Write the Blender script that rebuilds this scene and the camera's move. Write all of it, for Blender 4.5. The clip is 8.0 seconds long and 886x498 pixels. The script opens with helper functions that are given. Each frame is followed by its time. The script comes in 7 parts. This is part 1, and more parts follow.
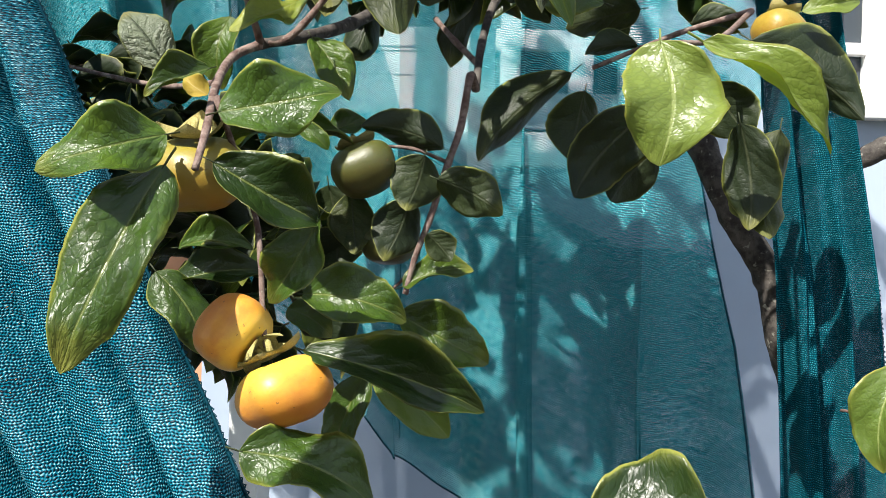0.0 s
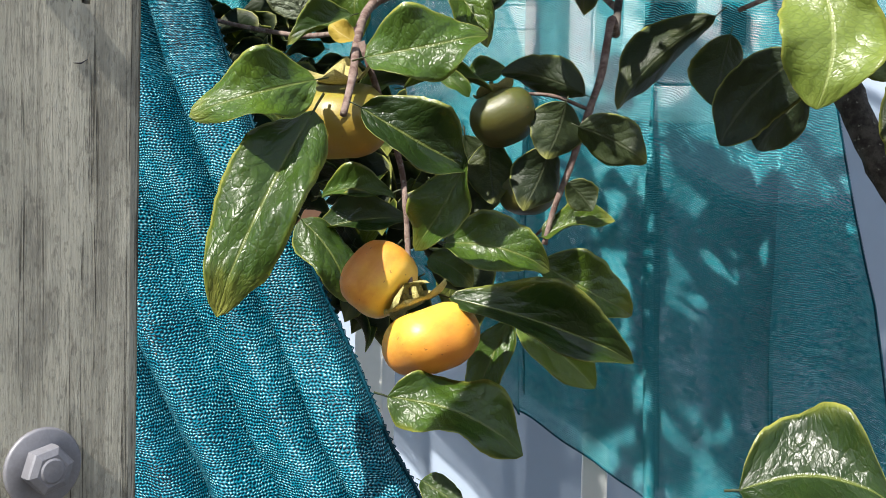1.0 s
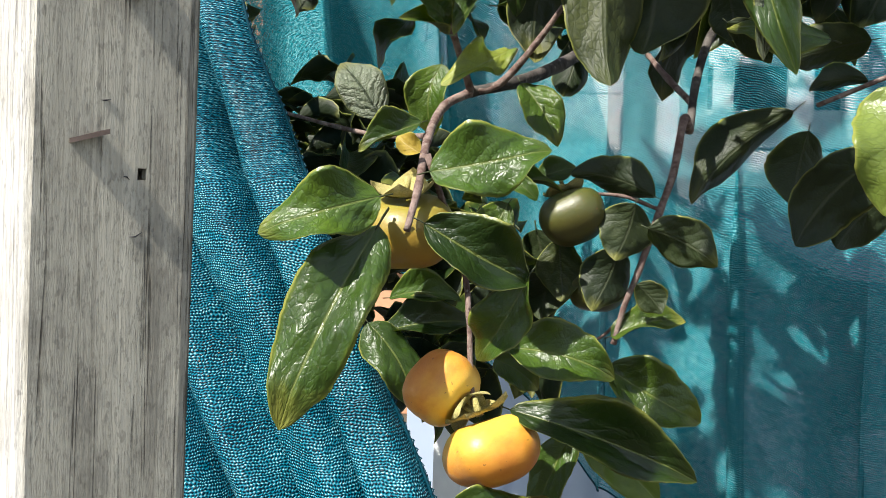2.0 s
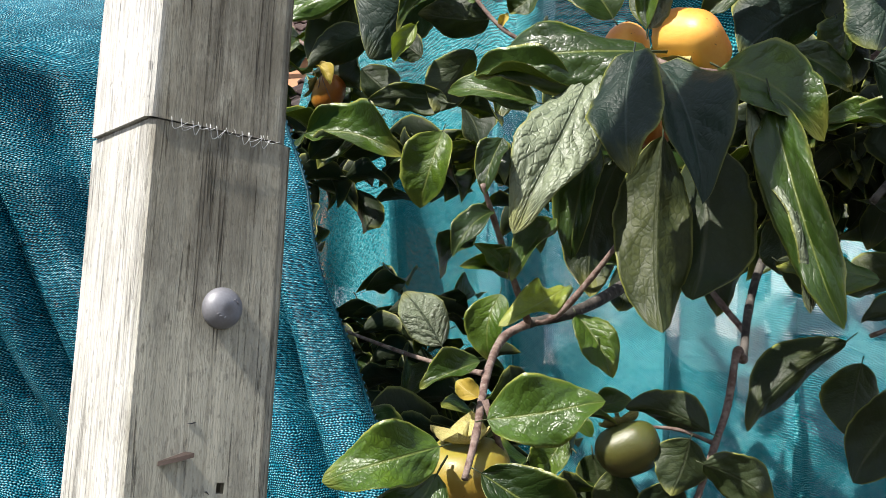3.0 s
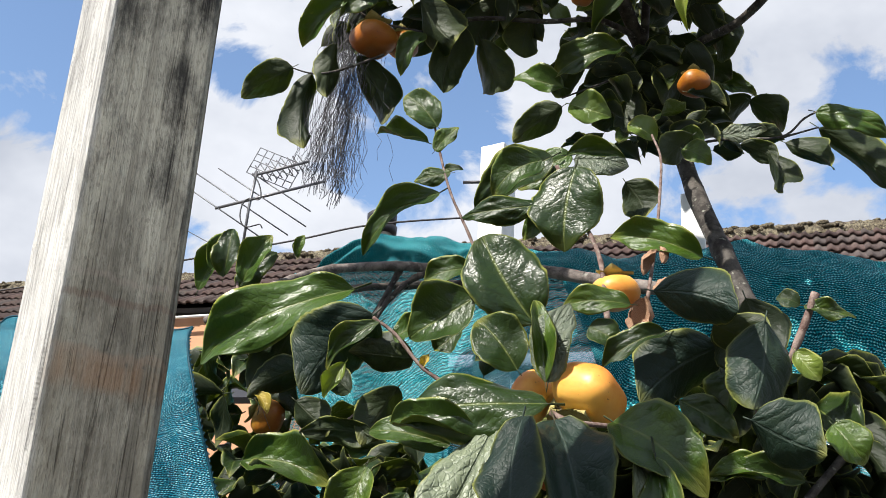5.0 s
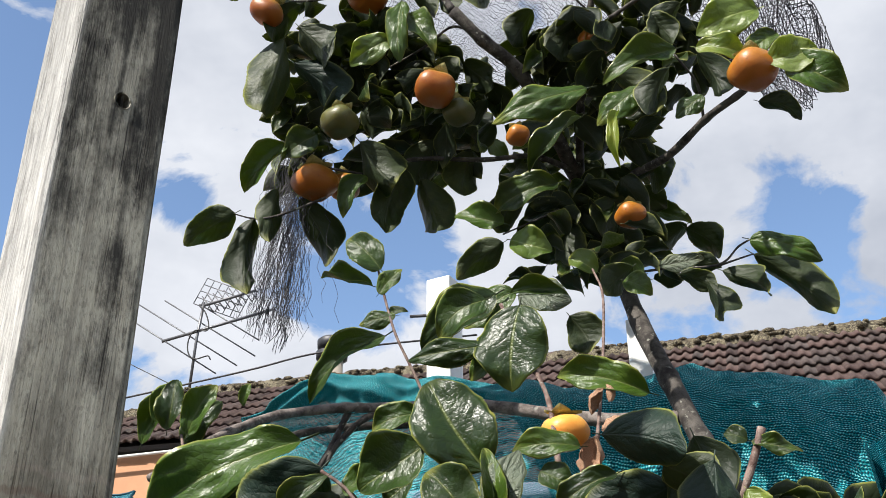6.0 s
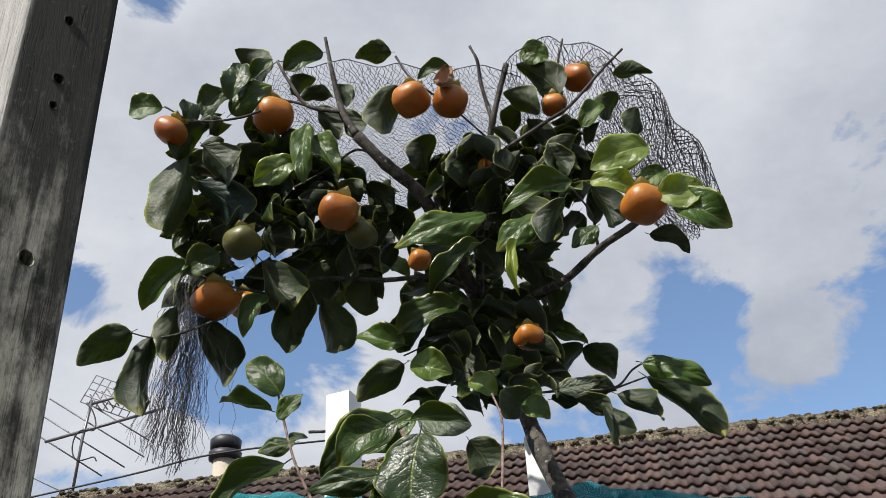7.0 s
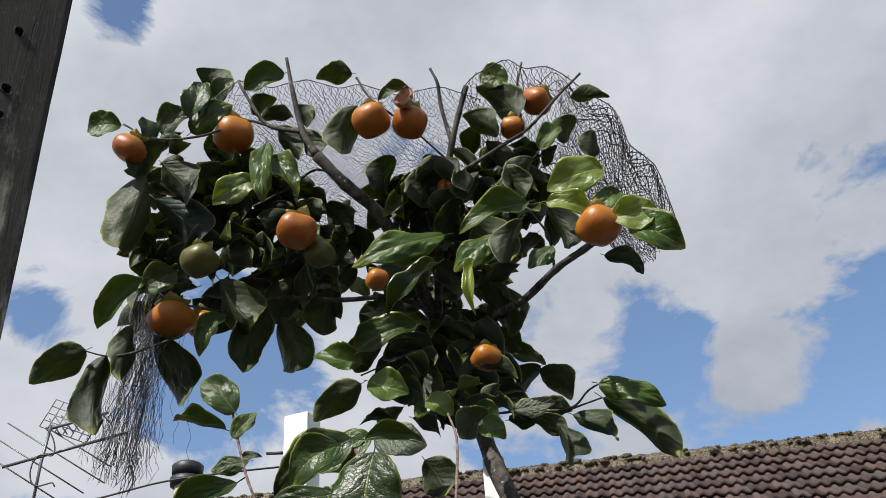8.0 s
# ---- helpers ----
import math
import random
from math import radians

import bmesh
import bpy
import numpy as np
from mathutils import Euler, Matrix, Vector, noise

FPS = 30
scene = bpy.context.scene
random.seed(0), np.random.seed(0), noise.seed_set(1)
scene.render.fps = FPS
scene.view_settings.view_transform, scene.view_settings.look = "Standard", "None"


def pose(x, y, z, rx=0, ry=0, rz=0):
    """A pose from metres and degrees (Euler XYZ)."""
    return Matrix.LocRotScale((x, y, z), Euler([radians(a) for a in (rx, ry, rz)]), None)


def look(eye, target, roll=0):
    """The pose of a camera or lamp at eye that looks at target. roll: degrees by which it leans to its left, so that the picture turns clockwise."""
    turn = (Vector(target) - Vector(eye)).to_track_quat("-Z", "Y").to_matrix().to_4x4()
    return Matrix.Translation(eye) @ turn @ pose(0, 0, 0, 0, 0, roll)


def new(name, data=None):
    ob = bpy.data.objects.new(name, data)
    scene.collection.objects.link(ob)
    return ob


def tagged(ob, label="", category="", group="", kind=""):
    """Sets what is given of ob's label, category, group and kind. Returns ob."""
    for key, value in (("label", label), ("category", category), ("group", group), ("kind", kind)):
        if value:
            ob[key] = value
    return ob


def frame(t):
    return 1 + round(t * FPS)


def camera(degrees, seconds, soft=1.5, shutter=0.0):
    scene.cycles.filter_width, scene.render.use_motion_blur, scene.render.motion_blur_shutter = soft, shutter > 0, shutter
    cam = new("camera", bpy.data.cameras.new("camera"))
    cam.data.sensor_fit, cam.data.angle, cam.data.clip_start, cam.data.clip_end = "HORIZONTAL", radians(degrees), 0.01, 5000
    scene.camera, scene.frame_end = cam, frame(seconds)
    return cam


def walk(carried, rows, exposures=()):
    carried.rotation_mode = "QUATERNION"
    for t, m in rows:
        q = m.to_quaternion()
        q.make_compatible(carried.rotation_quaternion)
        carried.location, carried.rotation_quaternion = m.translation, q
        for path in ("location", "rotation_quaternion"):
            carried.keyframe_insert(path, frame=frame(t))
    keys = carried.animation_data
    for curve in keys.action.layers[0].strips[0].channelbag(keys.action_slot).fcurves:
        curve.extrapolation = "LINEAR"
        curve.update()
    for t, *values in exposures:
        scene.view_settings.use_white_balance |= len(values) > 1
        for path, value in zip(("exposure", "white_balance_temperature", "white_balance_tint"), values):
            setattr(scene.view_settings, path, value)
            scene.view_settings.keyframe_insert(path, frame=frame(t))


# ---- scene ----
cam = camera(47.3, 8.0, 0.8)
PATH = [
    (0, (-0.0039, 0.0194, 1.4727), (-0.0239, 2.0192, 1.4497), 1.44),
    (0.5, (-0.0597, 0.0162, 1.4549), (-0.1282, 2.0139, 1.3874), 1.49),
    (0.6, (-0.0645, 0.0203, 1.4482), (-0.1593, 2.0171, 1.3871), 1.05),
    (1, (-0.0374, 0.0307, 1.4587), (-0.2658, 2.0150, 1.3562), 1.33),
    (1.2, (-0.0215, 0.0357, 1.4607), (-0.2882, 2.0147, 1.3508), 1.19),
    (2.3, (-0.0084, 0.0176, 1.5520), (-0.4759, 1.9613, 1.6110), 2.36),
    (2.5, (-0.0045, 0.0045, 1.5702), (-0.5000, 1.9373, 1.7063), 2.48),
    (3, (-0.0012, -0.0160, 1.6027), (-0.5423, 1.8921, 1.8600), 2.75),
    (3.5, (-0.0010, -0.0464, 1.6356), (-0.5524, 1.8253, 2.0746), 3.47),
    (3.7, (0.0109, -0.0563, 1.6414), (-0.5529, 1.7942, 2.1493), 3.41),
    (4, (0.0127, -0.0799, 1.6631), (-0.5398, 1.7521, 2.2451), 4.17),
    (4.5, (0.0659, -0.0883, 1.6822), (-0.4791, 1.7250, 2.3263), 3.44),
    (4.7, (0.0929, -0.0866, 1.6910), (-0.4474, 1.7204, 2.3564), 3.32),
    (5.8, (0.1425, -0.0855, 1.7308), (-0.3662, 1.6356, 2.6135), 0.60),
    (6, (0.1323, -0.0989, 1.7360), (-0.2984, 1.6202, 2.6630), -0.53),
    (6.5, (0.1246, -0.1194, 1.7614), (-0.1627, 1.5805, 2.7752), -2.44),
    (7, (0.1379, -0.1410, 1.7709), (-0.0753, 1.5282, 2.8517), -3.32),
    (7.5, (0.1483, -0.1248, 1.7747), (-0.0083, 1.5300, 2.8870), -3.87),
    (8, (0.1550, -0.1387, 1.7570), (0.0108, 1.5118, 2.8773), -4.10),
]
walk(cam, [(t, look(eye, target, roll)) for t, eye, target, roll in PATH], exposures=[(0.0, 1.10), (1.2, 1.10), (2.5, 1.08), (3.5, 0.95), (4.5, 0.86), (5.8, 0.80), (7.0, 0.48), (8.0, 0.40)])

# ---- world, sun, exposure ----
SUN = Vector((0.385, 0.621, -0.785)).normalized()          # the way the sunlight travels
sun_data = bpy.data.lights.new("sun", "SUN")
sun_data.energy, sun_data.angle, sun_data.color = 5.0, radians(0.6), (1.0, 0.95, 0.87)
sun = new("sun", sun_data)
sun.matrix_world = look((0, 0, 0), SUN)

world = bpy.data.worlds.new("sky")
scene.world = world
world.use_nodes = True
wn, wl = world.node_tree.nodes, world.node_tree.links
wn.clear()


def wnode(kind, **values):
    n = wn.new(kind)
    for key, value in values.items():
        n.inputs[key].default_value = value
    return n


sky = wn.new("ShaderNodeTexSky")
sky.sky_type, sky.sun_disc = "NISHITA", False
sky.sun_elevation, sky.sun_rotation = math.asin(-SUN.z), math.atan2(-SUN.x, -SUN.y)
sky.air_density, sky.dust_density, sky.ozone_density = 1.0, 0.6, 2.0
sky_gain = wn.new("ShaderNodeVectorMath"); sky_gain.operation = "SCALE"
sky_gain.inputs["Scale"].default_value = 0.125
coord = wn.new("ShaderNodeTexCoord")
stretch = wn.new("ShaderNodeMapping")
stretch.inputs["Location"].default_value = (0.35, 0.25, 0.12)
stretch.inputs["Scale"].default_value = (1.0, 1.0, 1.6)
billow = wnode("ShaderNodeTexNoise", Scale=5.5, Detail=10.0, Roughness=0.58, Distortion=0.35)


def gap(total, way, reach, amount):
    """Thins (or, with a negative amount, thickens) the cloud round one direction; the noise breaks its edge."""
    d = wn.new("ShaderNodeVectorMath"); d.operation = "DISTANCE"
    d.inputs[1].default_value = Vector(way).normalized()
    wl.new(coord.outputs["Generated"], d.inputs[0])
    fall = wn.new("ShaderNodeMapRange"); fall.interpolation_type = "SMOOTHERSTEP"
    fall.inputs["From Min"].default_value, fall.inputs["From Max"].default_value = 0.0, reach
    fall.inputs["To Min"].default_value, fall.inputs["To Max"].default_value = amount, 0.0
    wl.new(d.outputs["Value"], fall.inputs["Value"])
    n = wn.new("ShaderNodeMath"); n.operation = "SUBTRACT"
    wl.new(total, n.inputs[0])
    wl.new(fall.outputs["Result"], n.inputs[1])
    return n.outputs[0]


broken = wn.new("ShaderNodeMath"); broken.operation = "MULTIPLY_ADD"
broken.inputs[1].default_value, broken.inputs[2].default_value = 2.0, -0.5
wl.new(billow.outputs[0], broken.inputs[0])
density = broken.outputs[0]
for way, reach, amount in (
        ((0.05, 0.74, 0.67), 0.75, -0.30), ((-0.38, 0.70, 0.60), 0.17, -0.24), ((-0.62, 0.69, 0.37), 0.22, -0.20), ((-0.47, 0.77, 0.42), 0.14, -0.12), ((0.212, 0.885, 0.410), 0.09, -0.30),
        ((-0.552, 0.685, 0.470), 0.19, 0.40), ((-0.585, 0.605, 0.540), 0.17, 0.42), ((-0.437, 0.757, 0.484), 0.065, 0.36),
        ((-0.285, 0.848, 0.446), 0.18, 0.44), ((-0.02, 0.908, 0.415), 0.17, 0.42), ((0.13, 0.888, 0.445), 0.11, 0.42),
        ((0.21, 0.905, 0.350), 0.18, 0.50), ((0.34, 0.84, 0.42), 0.16, 0.50), ((-0.329, 0.619, 0.713), 0.07, 0.45)):
    density = gap(density, way, reach, amount)
cover = wn.new("ShaderNodeValToRGB")
cover.color_ramp.elements[0].position, cover.color_ramp.elements[1].position = 0.36, 0.50
shade = wnode("ShaderNodeTexNoise", Scale=2.2, Detail=6.0, Roughness=0.6)
grey = wn.new("ShaderNodeValToRGB")
grey.color_ramp.elements[0].position, grey.color_ramp.elements[1].position = 0.35, 0.72
grey.color_ramp.elements[0].color, grey.color_ramp.elements[1].color = (0.29, 0.315, 0.37, 1), (0.56, 0.575, 0.61, 1)
blend = wn.new("ShaderNodeMix"); blend.data_type = "RGBA"
backing = wnode("ShaderNodeBackground", Strength=1.0)
world_out = wn.new("ShaderNodeOutputWorld")
wl.new(coord.outputs["Generated"], stretch.inputs[0])
wl.new(stretch.outputs[0], billow.inputs["Vector"])
wl.new(stretch.outputs[0], shade.inputs["Vector"])
wl.new(density, cover.inputs[0])
wl.new(shade.outputs[0], grey.inputs[0])
wl.new(sky.outputs[0], sky_gain.inputs[0])
wl.new(cover.outputs[0], blend.inputs[0])
wl.new(sky_gain.outputs[0], blend.inputs[6])
wl.new(grey.outputs[0], blend.inputs[7])
wl.new(blend.outputs[2], backing.inputs["Color"])
wl.new(backing.outputs[0], world_out.inputs[0])


# ---- materials ----
class Nodes:
    """A short hand for building a node material."""

    def __init__(self, name):
        self.mat = bpy.data.materials.new(name)
        self.mat.use_nodes = True
        self.tree = self.mat.node_tree
        self.tree.nodes.clear()
        self.out = self.tree.nodes.new("ShaderNodeOutputMaterial")

    def put(self, kind, **values):
        n = self.tree.nodes.new(kind)
        for key, value in values.items():
            n.inputs[key.replace("_", " ")].default_value = value
        return n

    def link(self, a, b):
        self.tree.links.new(a, b)

    def math(self, op, a, b=0.0, c=None, clamp=False):
        n = self.tree.nodes.new("ShaderNodeMath")
        n.operation, n.use_clamp = op, clamp
        for i, value in enumerate((a, b, c)):
            if value is None:
                continue
            if isinstance(value, (int, float)):
                n.inputs[i].default_value = value
            else:
                self.link(value, n.inputs[i])
        return n.outputs[0]

    def step(self, x, lo, hi):
        n = self.tree.nodes.new("ShaderNodeMapRange")
        n.interpolation_type = "SMOOTHSTEP"
        self.link(x, n.inputs["Value"])
        n.inputs["From Min"].default_value, n.inputs["From Max"].default_value = lo, hi
        return n.outputs["Result"]

    def mix(self, factor, a, b):
        n = self.tree.nodes.new("ShaderNodeMix")
        n.data_type = "RGBA"
        for value, socket in ((factor, n.inputs[0]), (a, n.inputs[6]), (b, n.inputs[7])):
            if isinstance(value, (int, float)):
                socket.default_value = value
            elif isinstance(value, tuple):
                socket.default_value = (*value, 1)
            else:
                self.link(value, socket)
        return n.outputs[2]

    def coords(self, which="Object", scale=(1, 1, 1)):
        c = self.tree.nodes.new("ShaderNodeTexCoord")
        m = self.tree.nodes.new("ShaderNodeMapping")
        m.inputs["Scale"].default_value = scale
        self.link(c.outputs[which], m.inputs[0])
        return m.outputs[0]

    def noise(self, vector, scale, detail=5.0, rough=0.6, distort=0.0):
        n = self.put("ShaderNodeTexNoise", Scale=scale, Detail=detail, Roughness=rough, Distortion=distort)
        self.link(vector, n.inputs["Vector"])
        return n.outputs[0]

    def bump(self, height, strength, distance):
        b = self.put("ShaderNodeBump", Strength=strength, Distance=distance)
        self.link(height, b.inputs["Height"])
        return b.outputs[0]

    def surface(self, color, rough, normal=None, metal=0.0, spec=0.5):
        p = self.put("ShaderNodeBsdfPrincipled", Metallic=metal)
        p.inputs["Specular IOR Level"].default_value = spec
        for value, key in ((color, "Base Color"), (rough, "Roughness")):
            if isinstance(value, tuple):
                p.inputs[key].default_value = (*value, 1)
            elif isinstance(value, (int, float)):
                p.inputs[key].default_value = value
            else:
                self.link(value, p.inputs[key])
        if normal is not None:
            self.link(normal, p.inputs["Normal"])
        return p.outputs[0]

    def blend(self, factor, a, b):
        n = self.tree.nodes.new("ShaderNodeMixShader")
        if isinstance(factor, (int, float)):
            n.inputs[0].default_value = factor
        else:
            self.link(factor, n.inputs[0])
        self.link(a, n.inputs[1])
        self.link(b, n.inputs[2])
        return n.outputs[0]

    def done(self, shader):
        self.link(shader, self.out.inputs[0])
        return self.mat


def leaf_material(name, dark, mid, vein, glow, through_share, rough, spec, rim, relief=0.3):
    """Leaf skin: herringbone side veins, pale midrib, blotches and a thin yellowed rim with a sunlit edge painted in.
    """
    n = Nodes(name)
    uv = n.tree.nodes.new("ShaderNodeUVMap")
    sep = n.tree.nodes.new("ShaderNodeSeparateXYZ")
    n.link(uv.outputs[0], sep.inputs[0])
    side = n.math("MULTIPLY", n.math("ABSOLUTE", n.math("SUBTRACT", sep.outputs[0], 0.5)), 2.0)
    along = sep.outputs[1]
    rnd = n.tree.nodes.new("ShaderNodeObjectInfo").outputs["Random"]
    place = n.coords("Object")
    even = n.put("ShaderNodeMapping", Scale=(0.5, 1.0, 1.0))
    n.link(uv.outputs[0], even.inputs[0])
    own = n.put("ShaderNodeVectorMath"); own.operation = "ADD"
    n.link(even.outputs[0], own.inputs[0])
    n.link(n.math("MULTIPLY", rnd, 40.0), own.inputs[1])
    blade = own.outputs[0]
    wob = n.noise(blade, 5.0, 3.0)
    phase = n.math("ADD", n.math("SUBTRACT", n.math("MULTIPLY", along, 6.5), n.math("MULTIPLY", n.math("POWER", side, 0.8), 2.3)), n.math("MULTIPLY", wob, 1.6))
    tri = n.math("MULTIPLY", n.math("ABSOLUTE", n.math("SUBTRACT", n.math("FRACT", phase), 0.5)), 2.0)
    vein_line = n.step(tri, 0.90, 0.995)
    rib = n.math("SUBTRACT", 1.0, n.step(side, 0.015, 0.06))
    lines = n.math("MAXIMUM", n.math("MULTIPLY", vein_line, 0.14), rib)
    puff = n.math("SUBTRACT", 1.0, n.math("POWER", tri, 2.0))
    bent = n.put("ShaderNodeTexNoise", Scale=9.0, Detail=2.0)
    n.link(blade, bent.inputs["Vector"])
    shaken = n.put("ShaderNodeVectorMath"); shaken.operation = "MULTIPLY_ADD"
    n.link(bent.outputs["Color"], shaken.inputs[0])
    shaken.inputs[1].default_value = (0.05, 0.05, 0.0)
    n.link(blade, shaken.inputs[2])
    net = n.put("ShaderNodeTexVoronoi", Scale=24.0)
    net.feature = "DISTANCE_TO_EDGE"
    n.link(shaken.outputs[0], net.inputs["Vector"])
    puff_fine = n.step(net.outputs["Distance"], 0.0, 0.22)
    fade = n.math("SUBTRACT", 1.0, n.step(side, 0.72, 1.0))
    swell = n.noise(blade, 7.0, 5.0, 0.62)
    height = n.math("ADD", n.math("MULTIPLY", n.math("MULTIPLY", puff, fade), 0.48), n.math("MULTIPLY", puff_fine, 0.18))
    height = n.math("ADD", height, n.math("MULTIPLY", swell, 1.0))
    height = n.math("SUBTRACT", height, n.math("MULTIPLY", rib, 0.6))
    blotch = n.noise(blade, 4.2, 6.0, 0.65)
    tone = n.math("ADD", n.math("MULTIPLY", blotch, 0.7), n.math("MULTIPLY", rnd, 0.6))
    col = n.mix(n.step(tone, 0.25, 1.0), dark, mid)
    olive = n.step(n.math("ADD", n.math("FRACT", n.math("MULTIPLY", rnd, 7.3)), n.math("SUBTRACT", blotch, 0.5)), 0.75, 1.15)
    col = n.mix(n.math("MULTIPLY", olive, 0.75), col, tuple(m * k for m, k in zip(mid, (1.75, 1.45, 0.9))))
    sunk = n.math("MAXIMUM", n.math("MULTIPLY", n.step(tri, 0.80, 0.97), 0.45), n.math("MULTIPLY", n.math("SUBTRACT", 1.0, puff_fine), 0.32))
    col = n.mix(sunk, col, tuple(c * 0.8 for c in dark))
    col = n.mix(n.math("MULTIPLY", lines, 0.7), col, vein)
    edge = n.step(n.math("ADD", side, n.math("MULTIPLY", n.math("SUBTRACT", wob, 0.5), 0.16)), 0.955, 0.995)
    tipped = n.math("MULTIPLY", n.step(n.math("ADD", along, n.math("MULTIPLY", n.math("SUBTRACT", blotch, 0.5), 0.35)), 0.80, 1.02), n.step(n.math("FRACT", n.math("MULTIPLY", rnd, 3.7)), 0.2, 0.8))
    col = n.mix(n.math("MULTIPLY", n.math("MAXIMUM", edge, tipped), rim), col, (0.36, 0.35, 0.07))
    # Sunlight caught on the turned-up edge, painted as a thin pale line.
    sunlit_lip = n.math("MULTIPLY", n.step(n.math("ADD", side, n.math("MULTIPLY", n.math("SUBTRACT", blotch, 0.5), 0.05)), 0.935, 0.958), 0.5)
    col = n.mix(n.math("MULTIPLY", sunlit_lip, n.math("ADD", n.math("MULTIPLY", rim, 0.6), 0.35)), col, (0.27, 0.30, 0.075))
    # Wide margin: real yellowing plus a sunlit look put into the colour.
    lit_yellowing = n.step(n.math("ADD", side, n.math("MULTIPLY", n.math("SUBTRACT", blotch, 0.5), 0.7)), 0.80, 1.12)
    lit_yellowing = n.math("MULTIPLY", lit_yellowing, n.step(n.math("FRACT", n.math("MULTIPLY", rnd, 11.7)), 0.15, 0.9))
    col = n.mix(n.math("MULTIPLY", lit_yellowing, rim), col, (0.20, 0.215, 0.03))
    specks = n.noise(blade, 60.0, 2.0)
    col = n.mix(n.math("MULTIPLY", n.step(specks, 0.70, 0.76), 0.5), col, (0.10, 0.07, 0.03))
    normal = n.bump(height, relief, 0.0035)
    ro = n.math("ADD", rough, n.math("MULTIPLY", blotch, 0.16))
    skin = n.surface(col, ro, normal, spec=spec)
    t = n.put("ShaderNodeBsdfTranslucent")
    n.link(n.mix(n.math("MULTIPLY", lines, 0.4), glow, vein), t.inputs["Color"])
    return n.done(n.blend(through_share, skin, t.outputs[0]))


leaf_top = leaf_material("leaf_top", (0.011, 0.026, 0.005), (0.050, 0.100, 0.011), (0.14, 0.17, 0.04), (0.48, 0.62, 0.04), 0.22, 0.28, 0.46, 0.6, 0.38)
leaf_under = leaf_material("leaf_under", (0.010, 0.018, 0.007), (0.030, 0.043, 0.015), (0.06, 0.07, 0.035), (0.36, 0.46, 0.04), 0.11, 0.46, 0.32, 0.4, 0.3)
# Darker, bluer leaf copy: shade and sky sheen are painted into its colour.
leaf_shaded = leaf_material("leaf_shaded", (0.006, 0.017, 0.011), (0.014, 0.030, 0.020), (0.040, 0.060, 0.046), (0.26, 0.42, 0.06), 0.11, 0.46, 0.30, 0.4, 0.45)
# Quilted leaf; the sun's glare on it is painted as a pale base.
leaf_quilt_glare = leaf_material("leaf_quilt_glare", (0.10, 0.125, 0.08), (0.21, 0.245, 0.15), (0.040, 0.060, 0.026), (0.38, 0.55, 0.08), 0.20, 0.42, 0.8, 0.6, 1.0)
# Paler yellow-green leaf copy, with sunlight on the leaf painted into its colour.
leaf_lit_pale_top = leaf_material("leaf_lit_pale_top", (0.075, 0.12, 0.022), (0.16, 0.21, 0.04), (0.30, 0.35, 0.12), (0.62, 0.74, 0.14), 0.28, 0.28, 0.55, 0.8)
leaf_lit_pale_under = leaf_material("leaf_lit_pale_under", (0.13, 0.19, 0.05), (0.20, 0.27, 0.08), (0.34, 0.38, 0.16), (0.60, 0.72, 0.14), 0.5, 0.45, 0.35, 0.8)
leaf_yellow = leaf_material("leaf_yellow", (0.42, 0.30, 0.05), (0.55, 0.44, 0.09), (0.6, 0.5, 0.2), (0.7, 0.6, 0.1), 0.4, 0.4, 0.4, 1.0)


def bark_material(name, dark, light, scale):
    n = Nodes(name)
    place = n.coords("Object")
    big, fine = n.noise(place, scale, 6.0, 0.65), n.noise(place, scale * 6, 6.0, 0.7)
    col = n.mix(n.step(big, 0.35, 0.65), dark, light)
    col = n.mix(n.math("MULTIPLY", n.step(fine, 0.55, 0.7), 0.6), col, tuple(c * 0.4 for c in dark))
    lichen = n.noise(place, scale * 2.3, 3.0, 0.5)
    col = n.mix(n.math("MULTIPLY", n.step(lichen, 0.62, 0.70), 0.5), col, (0.34, 0.34, 0.29))
    return n.done(n.surface(col, 0.8, n.bump(n.math("ADD", big, n.math("MULTIPLY", fine, 0.6)), 0.8, 0.002), spec=0.3))


bark = bark_material("bark", (0.026, 0.022, 0.020), (0.095, 0.085, 0.075), 45.0)
# Lighter copy of the bark, painting sunlight onto one long limb.
sunlit_bark = bark_material("sunlit_bark", (0.075, 0.062, 0.056), (0.24, 0.205, 0.185), 45.0)
twig_bark = bark_material("twig_bark", (0.095, 0.055, 0.045), (0.235, 0.175, 0.150), 90.0)


